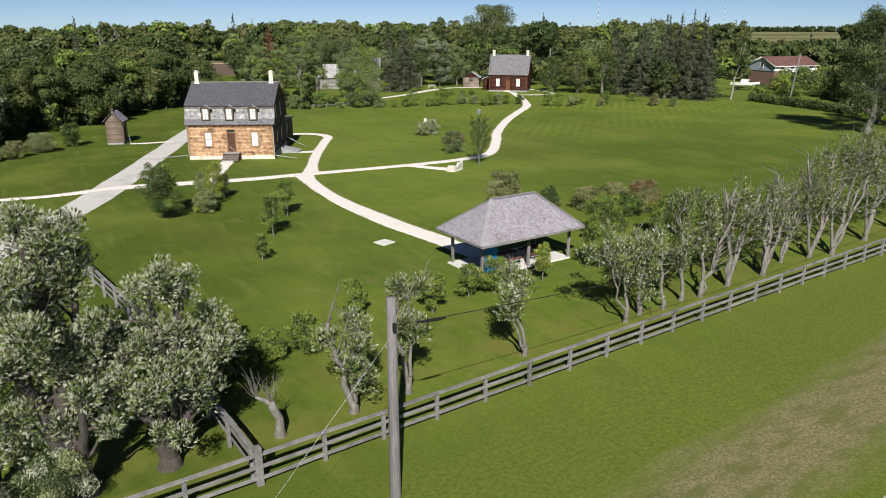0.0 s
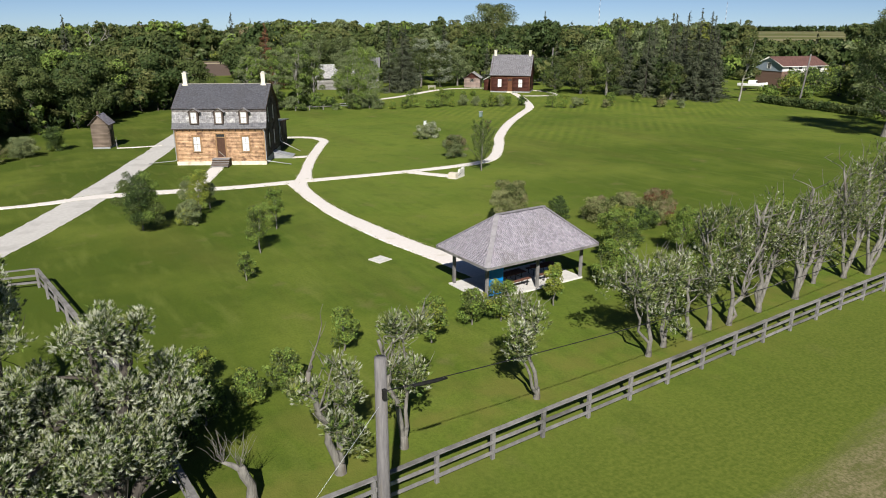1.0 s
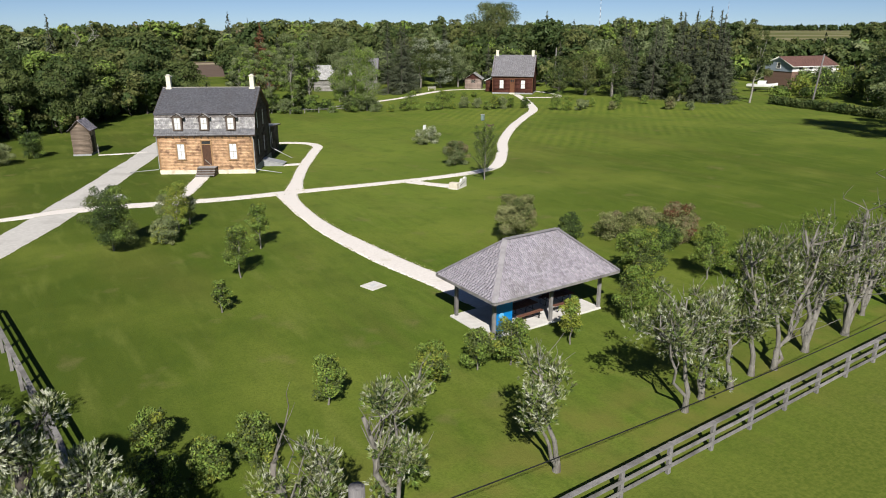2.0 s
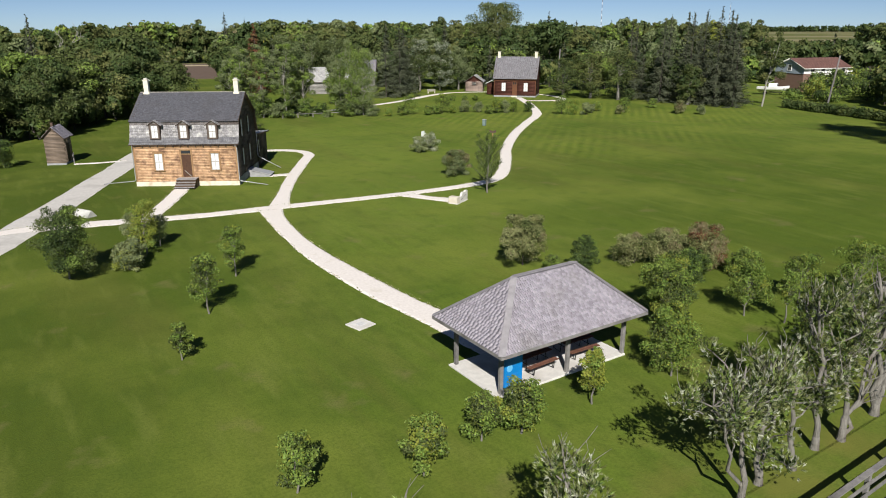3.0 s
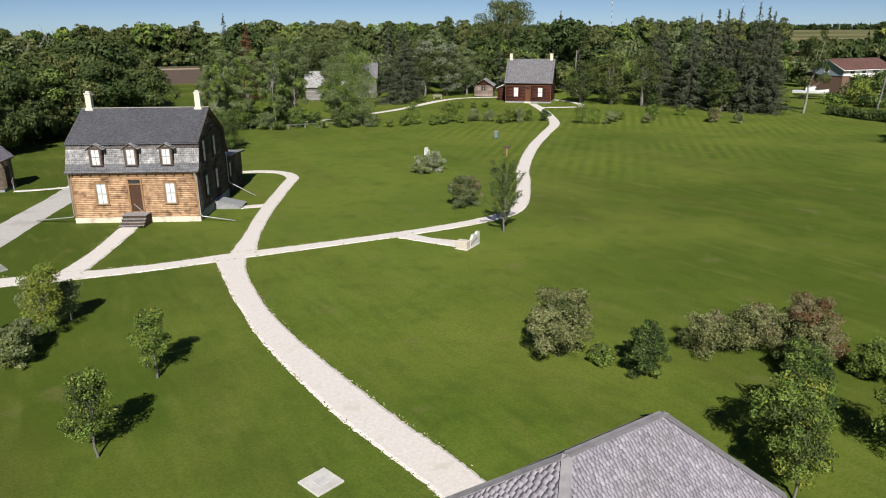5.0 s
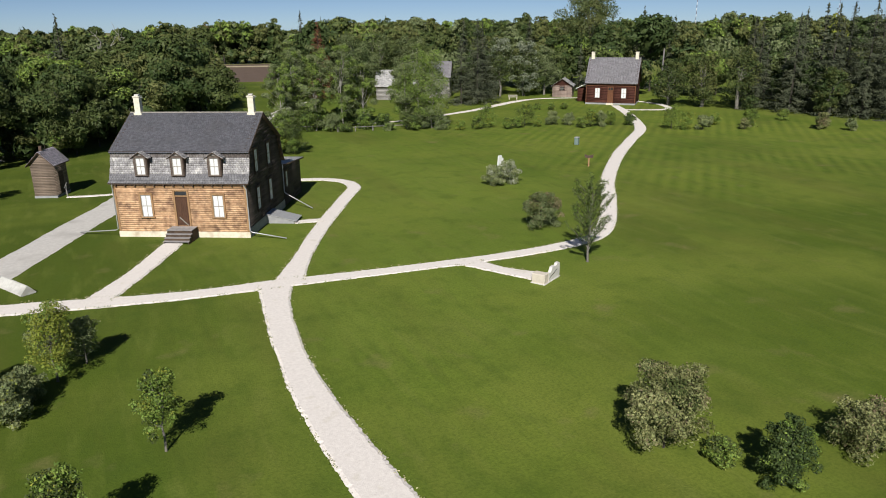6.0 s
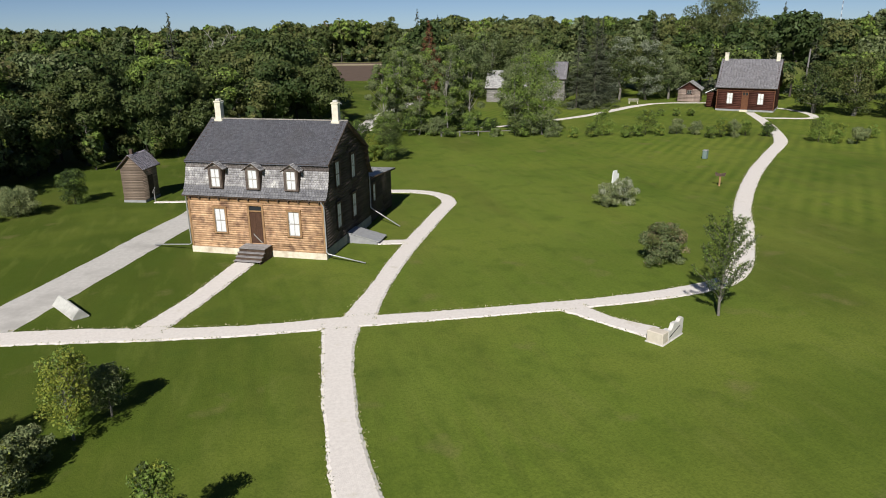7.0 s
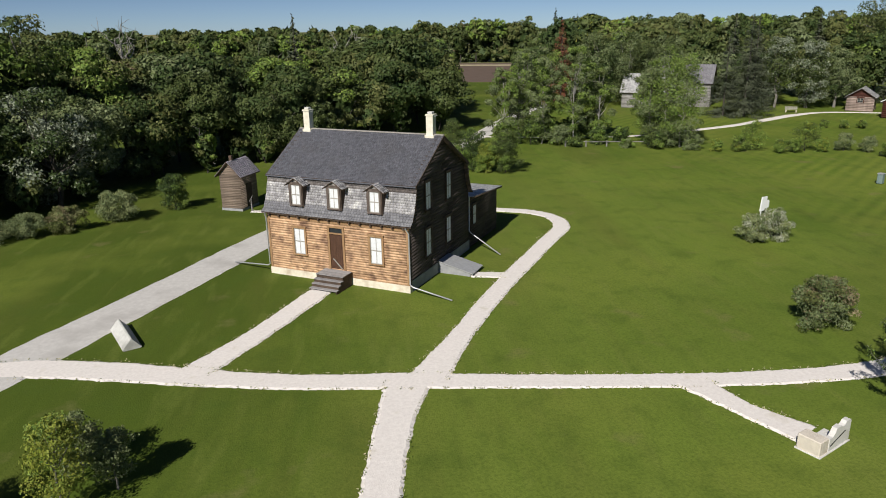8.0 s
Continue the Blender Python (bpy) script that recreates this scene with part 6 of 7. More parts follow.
# spruces
rng = np.random.default_rng(77)
for x, y, h, r in ((91.6, 155.6, 16.4, 4.6), (88.4, 156.6, 13.0, 3.6), (97.2, 163.4, 16.0, 4.2), (130.5, 121.0, 15.5, 3.8), (131.5, 114.5, 16.8, 4.0), (133.0, 108.6, 18.0, 4.2), (134.0, 103.0, 18.8, 4.4), (135.0, 99.2, 15.0, 3.5), (138.8, 110.0, 18.4, 4.2), (137.0, 117.5, 17.4, 4.0), (139.5, 103.5, 17.6, 4.0), (143.0, 107.0, 18.6, 4.0), (135.0, 126.5, 16.4, 3.8)):
    e = thing("spruce_tree", "dark green spruce with drooping boughs", "spruce tree", (x, y, 0), rng.uniform(0, 360), group="spruces at the lawn's edge")
    c, d = Cloud(), Cloud()
    spruce_geo(c, d, rng, 0, 0, h, r, 11000 if r > 4.5 else 7500, 0, 0)
    cloud_part("trunk", d, [M["bark_dark"]], e)
    cloud_part("crown", c, [M["needle"]], e)


# ---- woods ----
def inside(poly, x, y):
    hit = False
    for (x0, y0), (x1, y1) in zip(poly, poly[1:] + poly[:1]):
        if (y0 > y) != (y1 > y) and x < (x1 - x0) * (y - y0) / (y1 - y0) + x0:
            hit = not hit
    return hit


def scatter(rng, poly, gap, tries):
    xs, ys = [p[0] for p in poly], [p[1] for p in poly]
    cell, out = {}, []
    for _ in range(tries):
        x, y = rng.uniform(min(xs), max(xs)), rng.uniform(min(ys), max(ys))
        if not inside(poly, x, y):
            continue
        i, j = int(x // gap), int(y // gap)
        if any((a - x) ** 2 + (b - y) ** 2 < gap * gap for di in (-1, 0, 1) for dj in (-1, 0, 1) for a, b in cell.get((i + di, j + dj), ())):
            continue
        cell.setdefault((i, j), []).append((x, y))
        out.append((x, y))
    return out


def rim(poly, x, y):
    """Distance to the nearest edge of the outline."""
    best = 1e9
    for (x0, y0), (x1, y1) in zip(poly, poly[1:] + poly[:1]):
        dx, dy = x1 - x0, y1 - y0
        t = max(0.0, min(1.0, ((x - x0) * dx + (y - y0) * dy) / (dx * dx + dy * dy + 1e-9)))
        best = min(best, math.hypot(x - x0 - t * dx, y - y0 - t * dy))
    return best


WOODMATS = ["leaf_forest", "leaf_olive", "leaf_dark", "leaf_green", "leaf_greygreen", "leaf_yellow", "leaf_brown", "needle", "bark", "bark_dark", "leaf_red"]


def wood(name, label, poly, gap, tries, seed, height, near, fine, conifers=0.05, weights=(7, 4, 5, 0.5, 0.8, 0.04, 0.15), keep_out=(), low=0.08, taper=0.36, least=0.27, most=1.2, stout=(0.27, 0.40)):
    """A stand of many trees as one mass; those nearest the place have the smallest leaves."""
    rng = np.random.default_rng(seed)
    c = Cloud()
    w = np.array(weights) / sum(weights)
    for x, y in scatter(rng, poly, gap, tries):
        if any(inside(q, x, y) for q in keep_out):
            continue
        d = math.hypot(x - near[0], y - near[1])
        size = float(np.clip(fine * d, least, most))
        edge = rim(poly, x, y)
        inner = edge > 7
        h = rng.uniform(*height) * (1 - taper * max(0.0, 1 - edge / 9))
        if x < 16 - 0.5 * (y - 43):
            size = max(size, 0.6)
        if rng.random() < conifers:
            spruce_geo(c, c, rng, x, y, h * 1.12, h * 0.2, int(5.5 * h * h * 0.2 / (size * size)), 7, 9)
            continue
        r = max(h, 0.75 * height[1]) * rng.uniform(*stout)
        slots = rng.choice(7, 2, p=w)
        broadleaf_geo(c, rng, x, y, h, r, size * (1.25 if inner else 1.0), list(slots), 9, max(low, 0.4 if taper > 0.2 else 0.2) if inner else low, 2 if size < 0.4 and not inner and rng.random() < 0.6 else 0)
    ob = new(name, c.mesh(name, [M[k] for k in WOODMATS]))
    return tagged(ob, label, "woodland", kind="stuff")


EYES = (24.0, 45.0)
FIELD = [(40, 145), (47, 143), (53, 158), (77, 245), (112, 346), (56, 356), (50, 245), (42, 165)]
wood("woodland", "dense mixed woodland of green and olive broadleaf trees", [(-60, 78), (-9, 98.5), (-3, 104.5), (0, 113.5), (4.5, 120), (11, 125), (17, 130), (24, 143), (40, 147), (44, 165), (52, 235), (44, 235), (34, 182), (18, 158), (-2, 143), (-16, 124), (-62, 104)], 5.4, 6500, 201, (12.5, 17.0), (27, 60), 0.0042, 0.02, keep_out=[FIELD])
# lower growth along the wood's edge
wood("undergrowth", "dense green undergrowth along the wood's edge", [(-40, 86), (-7, 98), (-1.5, 103.5), (1.5, 112.5), (6, 118.5), (12, 123), (18, 128), (25, 141), (34, 146), (32, 149), (22, 145), (9, 128), (-4, 113), (-10, 102), (-42, 90)], 2.9, 1500, 202, (2.5, 7.0), (27, 60), 0.0040, 0.0, taper=0.0, weights=(4, 4, 2, 2.0, 1.6, 0.3, 0.6), low=0.03)
wood("woodland", "dense mixed woodland behind the buildings", [(60, 186), (76, 186), (100, 182), (116, 176), (126, 166), (131, 152), (142, 140), (150, 126), (166, 130), (152, 150), (143, 169), (128, 188), (112, 199), (86, 207), (94, 290), (84, 290), (70, 215)], 6.0, 8000, 203, (12.5, 18.0), EYES, 0.0036, 0.10, (5, 4, 3, 0.9, 2.5, 0.1, 0.1), keep_out=[FIELD], low=0.08)
wood("woodland", "dense spruces and broadleaf trees beside the lawn", [(133, 126), (139, 106), (146, 104), (152, 112), (160, 122), (150, 132)], 5.0, 600, 204, (12.0, 17.0), EYES, 0.0036, 0.5)
wood("woodland", "leafy trees round the white house", [(190, 128), (204, 108), (205, 92), (250, 60), (330, 130), (250, 190), (215, 160)], 7.0, 1500, 205, (8.0, 11.8), EYES, 0.0042, 0.05)
wood("woodland", "leafy trees along the lane", [(146, 74), (140, 60), (132, 42), (128, 22), (230, -10), (300, 30), (215, 82), (178, 92), (160, 86)], 6.0, 1500, 206, (7.5, 12.5), EYES, 0.0044, 0.03)


def arc(near, far, a0, a1):
    """Outline of a curved belt between two distances and two bearings."""
    turns = list(np.linspace(a0, a1, 26))
    return [(30 + r * math.sin(radians(a)), 60 + r * math.cos(radians(a))) for r, a in [(near, k) for k in turns] + [(far, k) for k in reversed(turns)]]


GAP = [(150, 78), (1700, 890), (1700, 1150), (150, 101)]
FARMIX = (5, 4, 2.5, 1.6, 2.0, 0.25, 0.1)
wood("woodland", "distant woodland on the plain", arc(288, 312, 4, 99), 5.2, 14000, 208, (15.0, 20.5), EYES, 0.0026, 0.07, low=0.0, taper=0.05, weights=FARMIX, keep_out=[FIELD, GAP], stout=(0.19, 0.27))
wood("undergrowth", "green growth at the foot of the distant woodland", arc(280, 288, -20, 99), 4.0, 5000, 213, (3.5, 8.0), EYES, 0.0030, 0.0, low=0.0, taper=0.0, weights=FARMIX, keep_out=[FIELD, GAP], stout=(0.4, 0.6))
wood("undergrowth", "green growth along the far side of the ploughed field", arc(297, 304, 2, 20), 3.6, 1500, 214, (4.0, 8.0), EYES, 0.0030, 0.0, low=0.0, taper=0.0, weights=FARMIX, stout=(0.4, 0.6))
wood("woodland", "low distant woodland on the plain", arc(292, 316, -52, 4), 6.0, 5000, 212, (11.5, 15.4), EYES, 0.0032, 0.06, low=0.0, taper=0.1, weights=FARMIX, keep_out=[FIELD])
wood("woodland", "distant line of trees on the horizon", arc(620, 700, -52, 100), 11, 4000, 209, (12.0, 18.0), EYES, 0.0036, 0.0, taper=0.0, weights=FARMIX, keep_out=[GAP], most=2.8)
wood("woodland", "distant line of trees on the horizon", arc(2800, 2880, 40, 78), 16, 9000, 210, (11.0, 16.0), EYES, 0.0020, 0.0, taper=0.0, weights=FARMIX, low=0.0, most=6.0)
rng = np.random.default_rng(211)
e = thing("reddish_spruce", "tall reddish-brown dying spruce at the edge of the woods", "spruce tree", (68.0, 184.2, 0))
c, d = Cloud(), Cloud()
spruce_geo(c, d, rng, 0, 0, 16.4, 4.4, 9000, 0, 0)
cloud_part("trunk", d, [M["bark_dark"]], e)
cloud_part("crown", c, [M["leaf_red"]], e)


# ---- log buildings among the trees ----
log_building("log_barn", "grey log barn with a pale weathered roof", (84.4, 168.4, 0), 58, 6.5, 9.0, 3.1, 6.1, M["cedar_pale"], M["log_grey"], M["log_grey"], [])
log_building("log_house", "tall grey log house with a worn grey shingle roof", (92.2, 169.1, 0), 58, 7.0, 9.0, 4.6, 7.6, M["roof_grey"], M["log_grey"], M["log_grey"], [])


def white_house():
    h = thing("white_house", "white and blue-grey two-level house with a faded red roof", "house", (179.5, 111.0, 0), -13)
    L, D, H, R = 14.5, 9.0, 5.8, 7.8
    part("lower_wall", boxed(0, L, 0.12, D, -0.1, 4.2), M["brown_brick"], h)
    part("upper_wall", boxed(0, L, 0, D, 4.2, H), M["stucco"], h)
    bm = bmesh.new()
    prism(bm, [(0.0, 4.15), (D, 4.15), (D, H), (D / 2, R - 0.1), (0.0, H)], "x", -0.12, 0.0)
    part("gable_wall", bm, M["slate_blue"], h, "blue-grey gable end")
    for s in (0, 1):
        y0 = D + 0.7 if s else -0.7
        z0 = H - 0.7 * (R - H) / (D / 2)
        c = Cloud()
        slab(c, (-0.6, y0, z0), (L + 1.2, 0, 0), (0, D / 2 - y0, R - z0), (0, 0, -0.18), 1)
        shingle_slope(np.random.default_rng(3 + s), (-0.6, y0, z0), (L + 0.6, y0, z0), (L + 0.6, D / 2, R), (-0.6, D / 2, R), 0.5, 0.9, 0.02, lambda p, x, y, z: slab(c, p, x, y, z))
        cloud_part("roof_slope", c, [M["roof_red"], M["window_white"]], h)
    for x in (2.6, 6.0, 9.4, 12.6):
        window(h, (x, -0.03, 5.1), (1, 0, 0), (0, -1, 0), 1.3, 1.0, M["window_white"], dark=True)
    window(h, (-0.15, 4.5, 5.5), (0, -1, 0), (-1, 0, 0), 1.0, 1.3, M["window_white"], dark=True)
    part("balcony", boxed(2.0, L, -1.6, -0.05, 3.92, 4.1), M["window_white"], h)
    for i in range(7):
        part("balcony_post", boxed(2.1 + i * 2.0, 2.22 + i * 2.0, -1.55, -1.43, 0.0, 3.95), M["window_white"], h)
    part("balcony_rail", boxed(2.0, L, -1.6, -1.52, 4.5, 4.8), M["window_white"], h)


white_house()

boat = thing("motor_boat", "white motor boat on a trailer beside the trees", "boat", (165.8, 110.6, 0), -66)
bm = bmesh.new()
rings = [(-3.0, 1.0, 0.75, 1.75), (-1.0, 1.15, 0.65, 1.75), (1.5, 1.0, 0.7, 1.85), (3.0, 0.5, 1.0, 2.05), (3.9, 0.05, 1.6, 2.2)]
prev = None
for x, w, z0, z1 in rings:
    row = [bm.verts.new(p) for p in ((x, -w, z1), (x, -w * 0.85, (z0 + z1) / 2), (x, 0, z0), (x, w * 0.85, (z0 + z1) / 2), (x, w, z1))]
    if prev:
        for i in range(4):
            bm.faces.new((prev[i], prev[i + 1], row[i + 1], row[i]))
        bm.faces.new((prev[4], prev[0], row[0], row[4]))
    else:
        bm.faces.new(row)
    prev = row
bm.faces.new(list(reversed(prev)))
bmesh.ops.recalc_face_normals(bm, faces=bm.faces)
part("hull", bm, M["white_metal"], boat)
part("cabin", boxed(-0.6, 1.4, -0.75, 0.75, 1.7, 2.6, 0.15), M["white_metal"], boat)
part("windscreen", boxed(0.9, 1.45, -0.7, 0.7, 2.0, 2.45, 0.03), M["glass_dark"], boat)
part("trailer", boxed(-2.6, 4.6, -0.12, 0.12, 0.45, 0.6), M["black"], boat)
for s in (-1, 1):
    bm = bmesh.new()
    bmesh.ops.create_cone(bm, cap_ends=True, segments=16, radius1=0.33, radius2=0.33, depth=0.22, matrix=Matrix.LocRotScale((-1.2, s * 1.0, 0.33), Euler((radians(90), 0, 0)), (1, 1, 1)))
    part("wheel", bm, M["black"], boat)
part("axle", boxed(-1.26, -1.14, -1.0, 1.0, 0.3, 0.5), M["black"], boat)
bm = boxed(-0.4, 0.3, -0.1, 0.1, 0.55, 0.8)
part("cradle", bm, M["black"], boat)

# ---- fences ----
def fence(label, points, gap, seed, first_big=False):
    f = thing("rail_fence", label, "fence")
    rng = np.random.default_rng(seed)
    spots = []
    for (x0, y0), (x1, y1) in zip(points, points[1:]):
        n = max(1, round(math.hypot(x1 - x0, y1 - y0) / gap))
        spots += [(x0 + (x1 - x0) * i / n, y0 + (y1 - y0) * i / n) for i in range(n)]
    spots.append(points[-1])
    for i, (x, y) in enumerate(spots):
        w = 0.075 if not (first_big and i == first_big) else 0.13
        top = 1.2 + rng.normal(0, 0.015) if w < 0.1 else 1.5
        part("post", boxed(x - w, x + w, y - w, y + w, -0.15, top, 0.012), M["grey_wood"], f)
    for (x0, y0), (x1, y1) in zip(spots, spots[1:]):
        d = Vector((x1 - x0, y1 - y0, 0)).normalized()
        side = Vector((d.y, -d.x, 0)) * 0.095
        for z, hh, ww in ((0.32, 0.14, 0.04), (0.74, 0.14, 0.04)):
            bm = bmesh.new()
            j0, j1 = rng.normal(0, 0.012, 2)
            beam(bm, Vector((x0, y0, z + j0)) + side + d * 0.006, Vector((x1, y1, z + j1)) + side - d * 0.006, ww, hh)
            part("rail", bm, M["grey_wood"], f)
        bm = bmesh.new()
        j0, j1 = rng.normal(0, 0.01, 2)
        beam(bm, Vector((x0, y0, 1.2 + j0)) + side * 0.6 + d * 0.006, Vector((x1, y1, 1.2 + j1)) + side * 0.6 - d * 0.006, 0.19, 0.05)
        part("top_rail", bm, M["grey_wood"], f)
    return f


fence("weathered grey three-rail timber fence along the verge", [(-16.1, 21.0), (6.45, 21.2), (6.46, 21.2), (36.5, 21.9), (95, 22.9)], 2.53, 301, 9)
fence("weathered grey three-rail timber fence running towards the drive", [(6.35, 21.6), (6.0, 34.0), (4.2, 51.0), (1.6, 51.6)], 2.5, 302)

# low fence with grey posts by the aspens
f = thing("post_fence", "low pale timber fence below the aspens", "fence")
for i in range(7):
    x, y = 54.0 + 2.6 * i, 132.0 - 0.55 * i
    part("post", boxed(x - 0.07, x + 0.07, y - 0.07, y + 0.07, -0.1, 0.75), M["grey_wood"], f)
    if i < 6:
        bm = bmesh.new()
        beam(bm, (x, y - 0.1, 0.62), (x + 2.59, y - 0.65, 0.62), 0.05, 0.1)
        part("rail", bm, M["grey_wood"], f)

# ---- utility poles and wires ----
def pole(label, at, height, lean=(0, 0), r=0.16, group=""):
    e = thing("utility_pole", label, "utility pole", (at[0], at[1], -0.1), 0, group)
    c = Cloud()
    tube(c, [(0, 0, 0), (lean[0] / 2, lean[1] / 2, height / 2), (lean[0], lean[1], height + 0.1)], [r * 1.12, r, r * 0.86], 14)
    cloud_part("shaft", c, [M["pole_wood"]], e, smooth=True)
    return e


M["pole_wood"] = surf("weathered grey pole", (0.115, 0.11, 0.112), (0.215, 0.205, 0.205), scale=4, stretch=(4, 4, 0.4), bump=0.5, bscale=14, c3=(0.15, 0.135, 0.12), c3scale=1.4)
front_pole = pole("weathered grey timber pole without crossarm beside the fence", (10.05, 17.95), 7.3, (0.02, 0.02), 0.175)
bm = boxed(-0.05, 0.05, -0.25, -0.14, 6.3, 6.6, 0.01)
part("bracket", bm, M["black"], front_pole)


def sagging(a, b, sag, n=14):
    a, b = np.array(a, float), np.array(b, float)
    t = np.linspace(0, 1, n)
    p = a + (b - a) * t[:, None]
    p[:, 2] -= sag * 4 * t * (1 - t)
    return p


cable = thing("overhead_cable", "dark overhead cable with a thick splice along the fence", "cable")
line = sagging((10.1, 17.9, 6.35), (74.0, 20.5, 6.6), 1.55, 40)
c = Cloud()
tube(c, line, [0.016] * len(line), 6)
cloud_part("wire", c, [M["black"]], cable, smooth=True)
c = Cloud()
tube(c, sagging((11.0, 17.92, 6.235), (12.1, 17.96, 6.12), 0.0, 4), [0.03, 0.055, 0.055, 0.03], 8)
cloud_part("splice", c, [M["black"]], cable, "thick black cable splice", smooth=True)
far_end = pole("weathered grey timber pole along the fence", (74.0, 20.5), 7.0, (0, 0), 0.17)
guy = thing("guy_wire", "thin galvanised guy wire from the pole to the ground", "cable")
c = Cloud()
tube(c, [(10.0, 17.9, 6.0), (1.05, 14.95, -0.05)], [0.005, 0.005], 6)
cloud_part("wire", c, [M["grey_metal"]], guy)
pole("tall leaning grey pole beyond the hedge", (151.3, 89.1), 9.8, (0.4, -0.8), 0.17)
pole("grey pole among the trees behind the red house", (133.0, 148.0), 10.0, (0.3, 0), 0.16)


def mast(at, height, w):
    e = thing("radio_mast", "slender red and white lattice radio mast far away", "radio mast", (*at, 0))
    n = 14
    for i in range(n):
        z0, z1 = height * i / n, height * (i + 1) / n
        bm = bmesh.new()
        q = w * (1 - 0.6 * i / n)
        for a in range(3):
            x, y = q * math.cos(a * 2.094), q * math.sin(a * 2.094)
            x2, y2 = q * math.cos((a + 1) * 2.094), q * math.sin((a + 1) * 2.094)
            beam(bm, (x, y, z0), (x, y, z1), 0.12, 0.12)
            beam(bm, (x, y, z0), (x2, y2, z1), 0.08, 0.08)
        part("section", bm, M["roof_red"] if i % 2 else M["white_metal"], e)


mast((753, 740), 52, 0.5)
mast((946, 675), 50, 0.4)

# ---- small things on the lawn ----
pad = thing("concrete_pad", "square pale concrete pad with a small plate in the lawn", "concrete pad", (24.2, 44.2, 0), 14)
part("pad", boxed(-0.58, 0.58, -0.58, 0.58, -0.05, 0.04, 0.015), M["concrete"], pad)
part("plate", boxed(-0.22, 0.22, -0.24, 0.2, 0.04, 0.055, 0.005), M["lean_to_pale"], pad)

seat = thing("stone_monument", "low pale stone monument with a notched slanted panel", "monument", (43.85, 63.75, 0), 28)
part("block", boxed(-0.37, 0.22, -0.30, 0.58, -0.05, 0.60, 0.03), M["pale_stone"], seat, "tan cut stone block")
bm = bmesh.new()
prism(bm, [(0.225, -0.05), (1.68, -0.05), (1.68, 0.86), (1.60, 0.93), (1.34, 0.93), (1.24, 0.82), (1.12, 0.78), (0.98, 0.86), (0.66, 0.86), (0.58, 0.70), (0.44, 0.56), (0.225, 0.56)], "y", -0.32, -0.12)
part("upright", bm, M["concrete"], seat, "pale stone upright with a notched wavy top")
bm = bmesh.new()
beam(bm, (0.30, -0.327, 0.24), (1.30, -0.327, 0.56), 0.02, 0.035)
part("slot", bm, M["black"], seat)
part("footing", boxed(-0.42, 1.72, -0.37, 0.62, -0.08, 0.02, 0.01), M["concrete"], seat)

wedge = thing("display_stand", "long white wedge-shaped display stand on the grass", "display stand", (14.95, 78.0, 0), -62)
bm = bmesh.new()
prism(bm, [(-0.42, 0.0), (0.42, 0.0), (0.42, 0.10), (0.06, 0.55), (-0.02, 0.55), (-0.42, 0.10)], "x", -1.58, 1.58)
part("body", bm, M["wedge"], wedge)
for s in (-1, 1):
    bm = bmesh.new()
    beam(bm, (-1.6, s * 0.43, 0.06), (1.6, s * 0.43, 0.06), 0.04, 0.05)
    part("edge_strip", bm, M["concrete"], wedge)

board = thing("notice_board", "leaning white notice board on short legs behind a shrub", "notice board", (60.3, 95.6, 0), 24)
bm = bmesh.new()
prism(bm, [(-0.55, 0.35), (0.0, 0.35), (0.0, 0.55), (0.5, 0.55), (0.5, 1.15), (0.2, 1.15), (0.2, 1.5), (-0.4, 1.5)], "y", -0.05, 0.05)
part("sheet", bm, M["white_metal"], board)
for x in (-0.4, 0.3):
    part("leg", boxed(x - 0.04, x + 0.04, -0.04, 0.04, -0.05, 0.62), M["white_metal"], board)

bin_ = thing("litter_bin", "small dull teal box standing on the lawn", "utility box", (77.4, 104.4, 0), 30)
part("body", boxed(-0.3, 0.3, -0.25, 0.25, 0.0, 0.95, 0.05), M["teal"], bin_)
part("lid", boxed(-0.33, 0.33, -0.28, 0.28, 0.95, 1.03, 0.03), M["grey_metal"], bin_)

sg = thing("wooden_sign", "small brown wooden sign on a pale post", "sign", (69.6, 92.0, 0), -35)
part("post", boxed(-0.08, 0.08, -0.06, 0.06, -0.05, 1.2), M["trim"], sg)
bm = bmesh.new()
prism(bm, [(-0.42, 0.95), (0.42, 0.95), (0.5, 1.35), (0.0, 1.2), (-0.5, 1.35)], "y", -0.10, -0.06)
part("board", bm, M["dark_wood"], sg)

fb = thing("garden_bench", "pale wooden bench beside the far path", "bench", (102.0, 158.6, 0), -25)
for y, z in ((0.0, 0.45), (0.16, 0.45), (0.32, 0.45), (0.44, 0.65), (0.5, 0.85)):
    part("slat", boxed(-1.0, 1.0, y - 0.07, y + 0.07, z - 0.02 if y < 0.4 else z - 0.08, z + 0.02 if y < 0.4 else z + 0.08, 0.005), M["trim_grey"], fb)
for x in (-0.8, 0.8):
    part("support", boxed(x - 0.08, x + 0.08, -0.05, 0.4, -0.05, 0.43, 0.01), M["pale_stone"], fb)

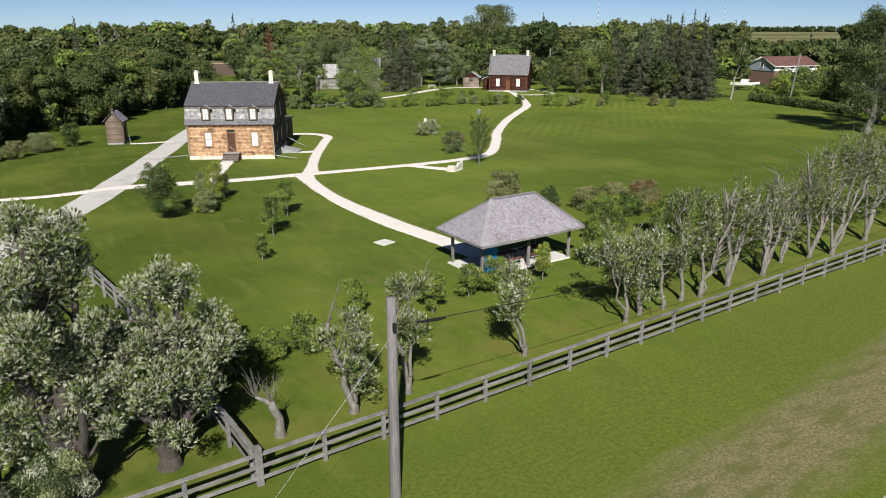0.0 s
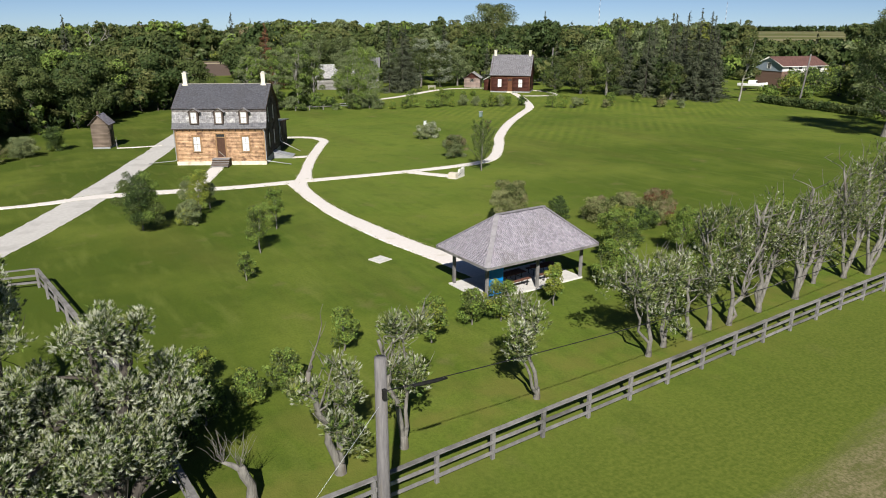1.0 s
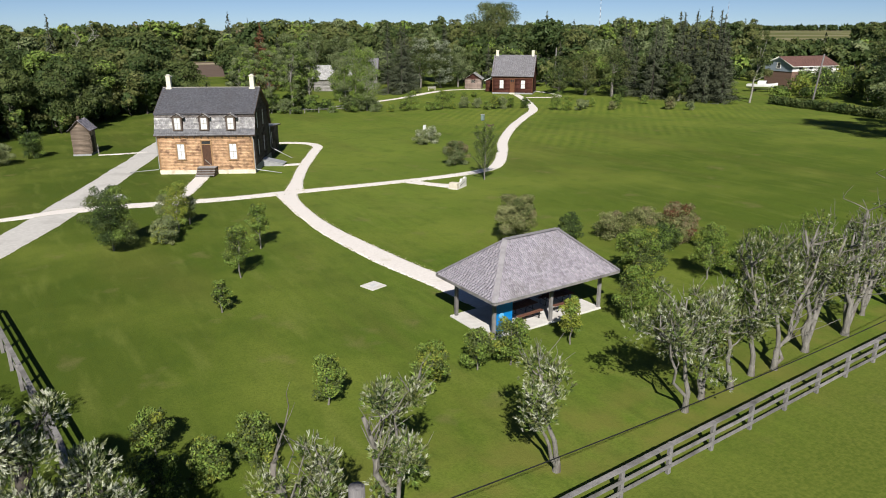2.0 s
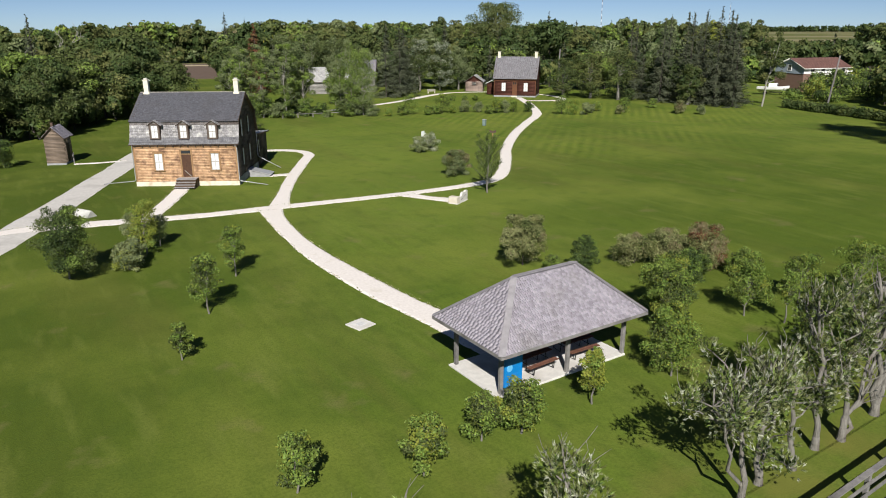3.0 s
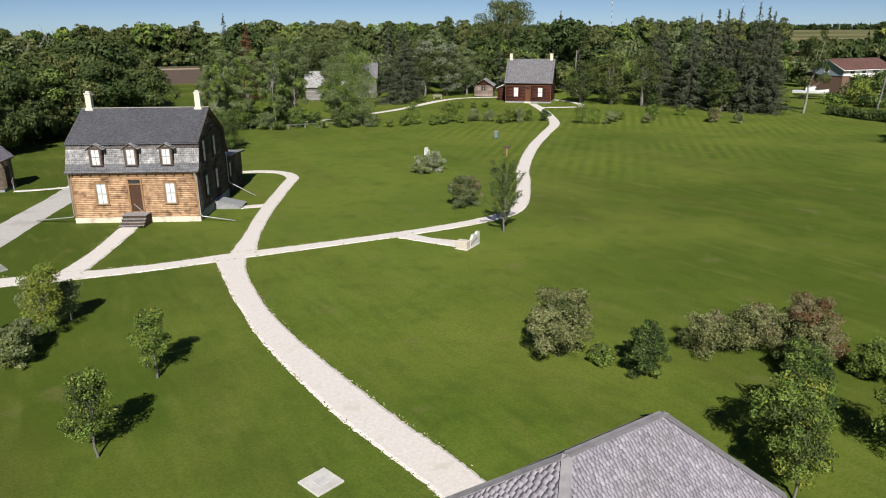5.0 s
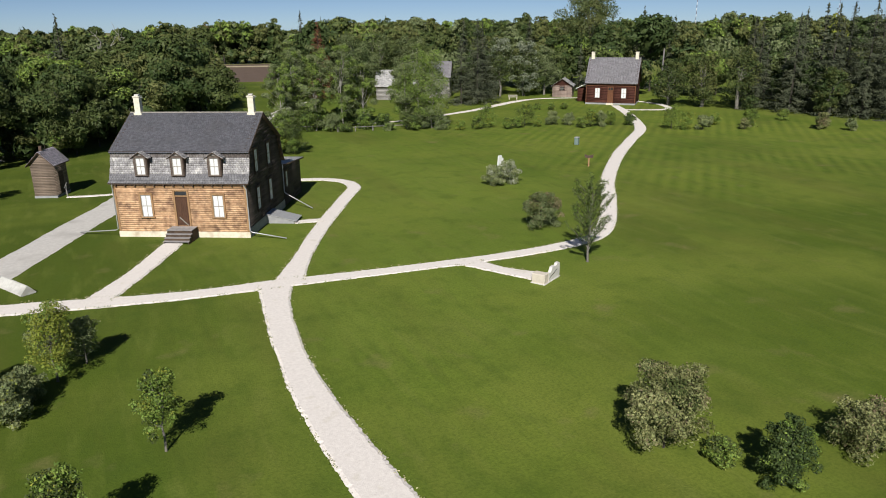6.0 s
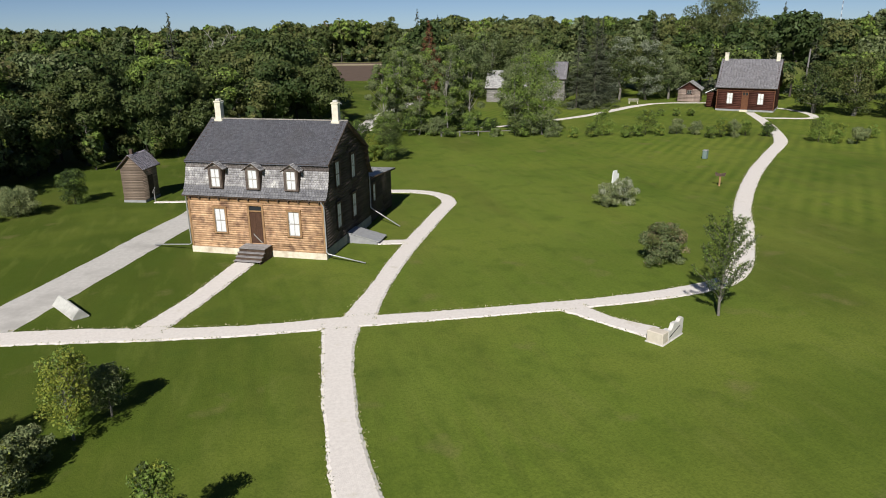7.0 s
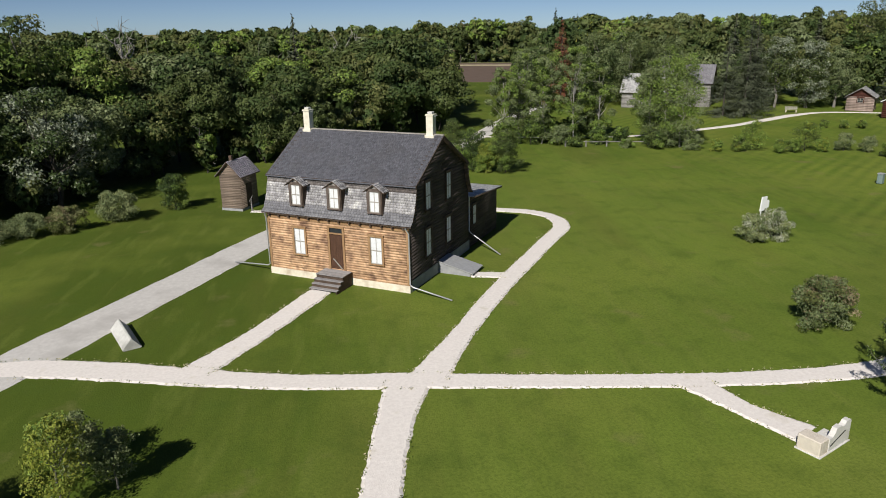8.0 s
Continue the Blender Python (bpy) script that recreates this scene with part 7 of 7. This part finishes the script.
# clipped hedge beyond the far lawn
rng = np.random.default_rng(310)
hedge = thing("hedge", "long low dark green hedge beyond the lawn", "hedge")
c = Cloud()
ls = [(142.5 - 7.5 * t + rng.normal(0, 0.3), 92.5 - 26 * t + rng.normal(0, 0.3), 0.7, 1.0, 1.0, 0.8 + rng.uniform(-0.1, 0.3)) for t in np.linspace(0, 1, 40)]
crown(c, rng, ls, 7000, 0.36, 0.26, [(0, 3), (1, 2)])
cloud_part("foliage", c, [M["leaf_dark"], M["leaf_forest"]], hedge)

# bushes before the white house
# the low dark one at (160.0, 101.6) stands in for a dark car
for i, (x, y, h, sp, m) in enumerate(((172.5, 103.5, 5.2, 3.0, DARK), (176.5, 101.0, 5.6, 3.2, DARK), (180.5, 98.5, 6.0, 3.4, GREEN), (163.0, 98.6, 4.8, 3.6, YELLOW), (166.0, 94.6, 5.2, 3.2, DARK), (169.5, 90.5, 6.4, 3.4, DARK), (160.0, 101.6, 2.0, 2.4, DARK), (174.0, 88.0, 7.5, 3.8, GREEN), (160.0, 94.0, 2.2, 2.6, DARK))):
    plant("shrub", "tall leafy bush before the white house", "shrub", (x, y), h, sp, 320 + i, m, "bark_dark", 0.06, 0.08, 1500, 0.45, 0.65, lumps=18, limbs=4)

leaf("grass_blade", (0.075, 0.115, 0.015), (0.11, 0.15, 0.022))
leaf("grass_dark", (0.045, 0.072, 0.010), (0.065, 0.095, 0.014))
leaf("grass_dry", (0.40, 0.37, 0.22), (0.56, 0.52, 0.34))
# grass tufts creeping over the edges of the footpaths
rng = np.random.default_rng(400)
c = Cloud()
at, out = [], []
for q, side, half in EDGES:
    if q[1] > 112 or rng.random() < 0.5:
        continue
    for _ in range(rng.integers(2, 7)):
        off = half + rng.normal(0.012, 0.045)
        at.append((q[0] + side[0] * off + rng.normal(0, 0.06), q[1] + side[1] * off + rng.normal(0, 0.06), 0.02 + rng.uniform(0, 0.03)))
        out.append((-side[0] * 0.4, -side[1] * 0.4, 0.8))
at, out = np.array(at), np.array(out)
k = rng.random(len(at))
for slot, (lo, hi) in enumerate(((0.0, 0.35), (0.35, 0.45), (0.45, 1.0))):
    s = (k >= lo) & (k < hi)
    leaves(c, rng, at[s], out[s], 0.085, 0.05, slot)
tagged(new("grass_tufts", c.mesh("grass_tufts", [M["grass_blade"], M["grass_dark"], M["grass_dry"]])), "small grass tufts creeping over the path edges", "grass", kind="stuff")
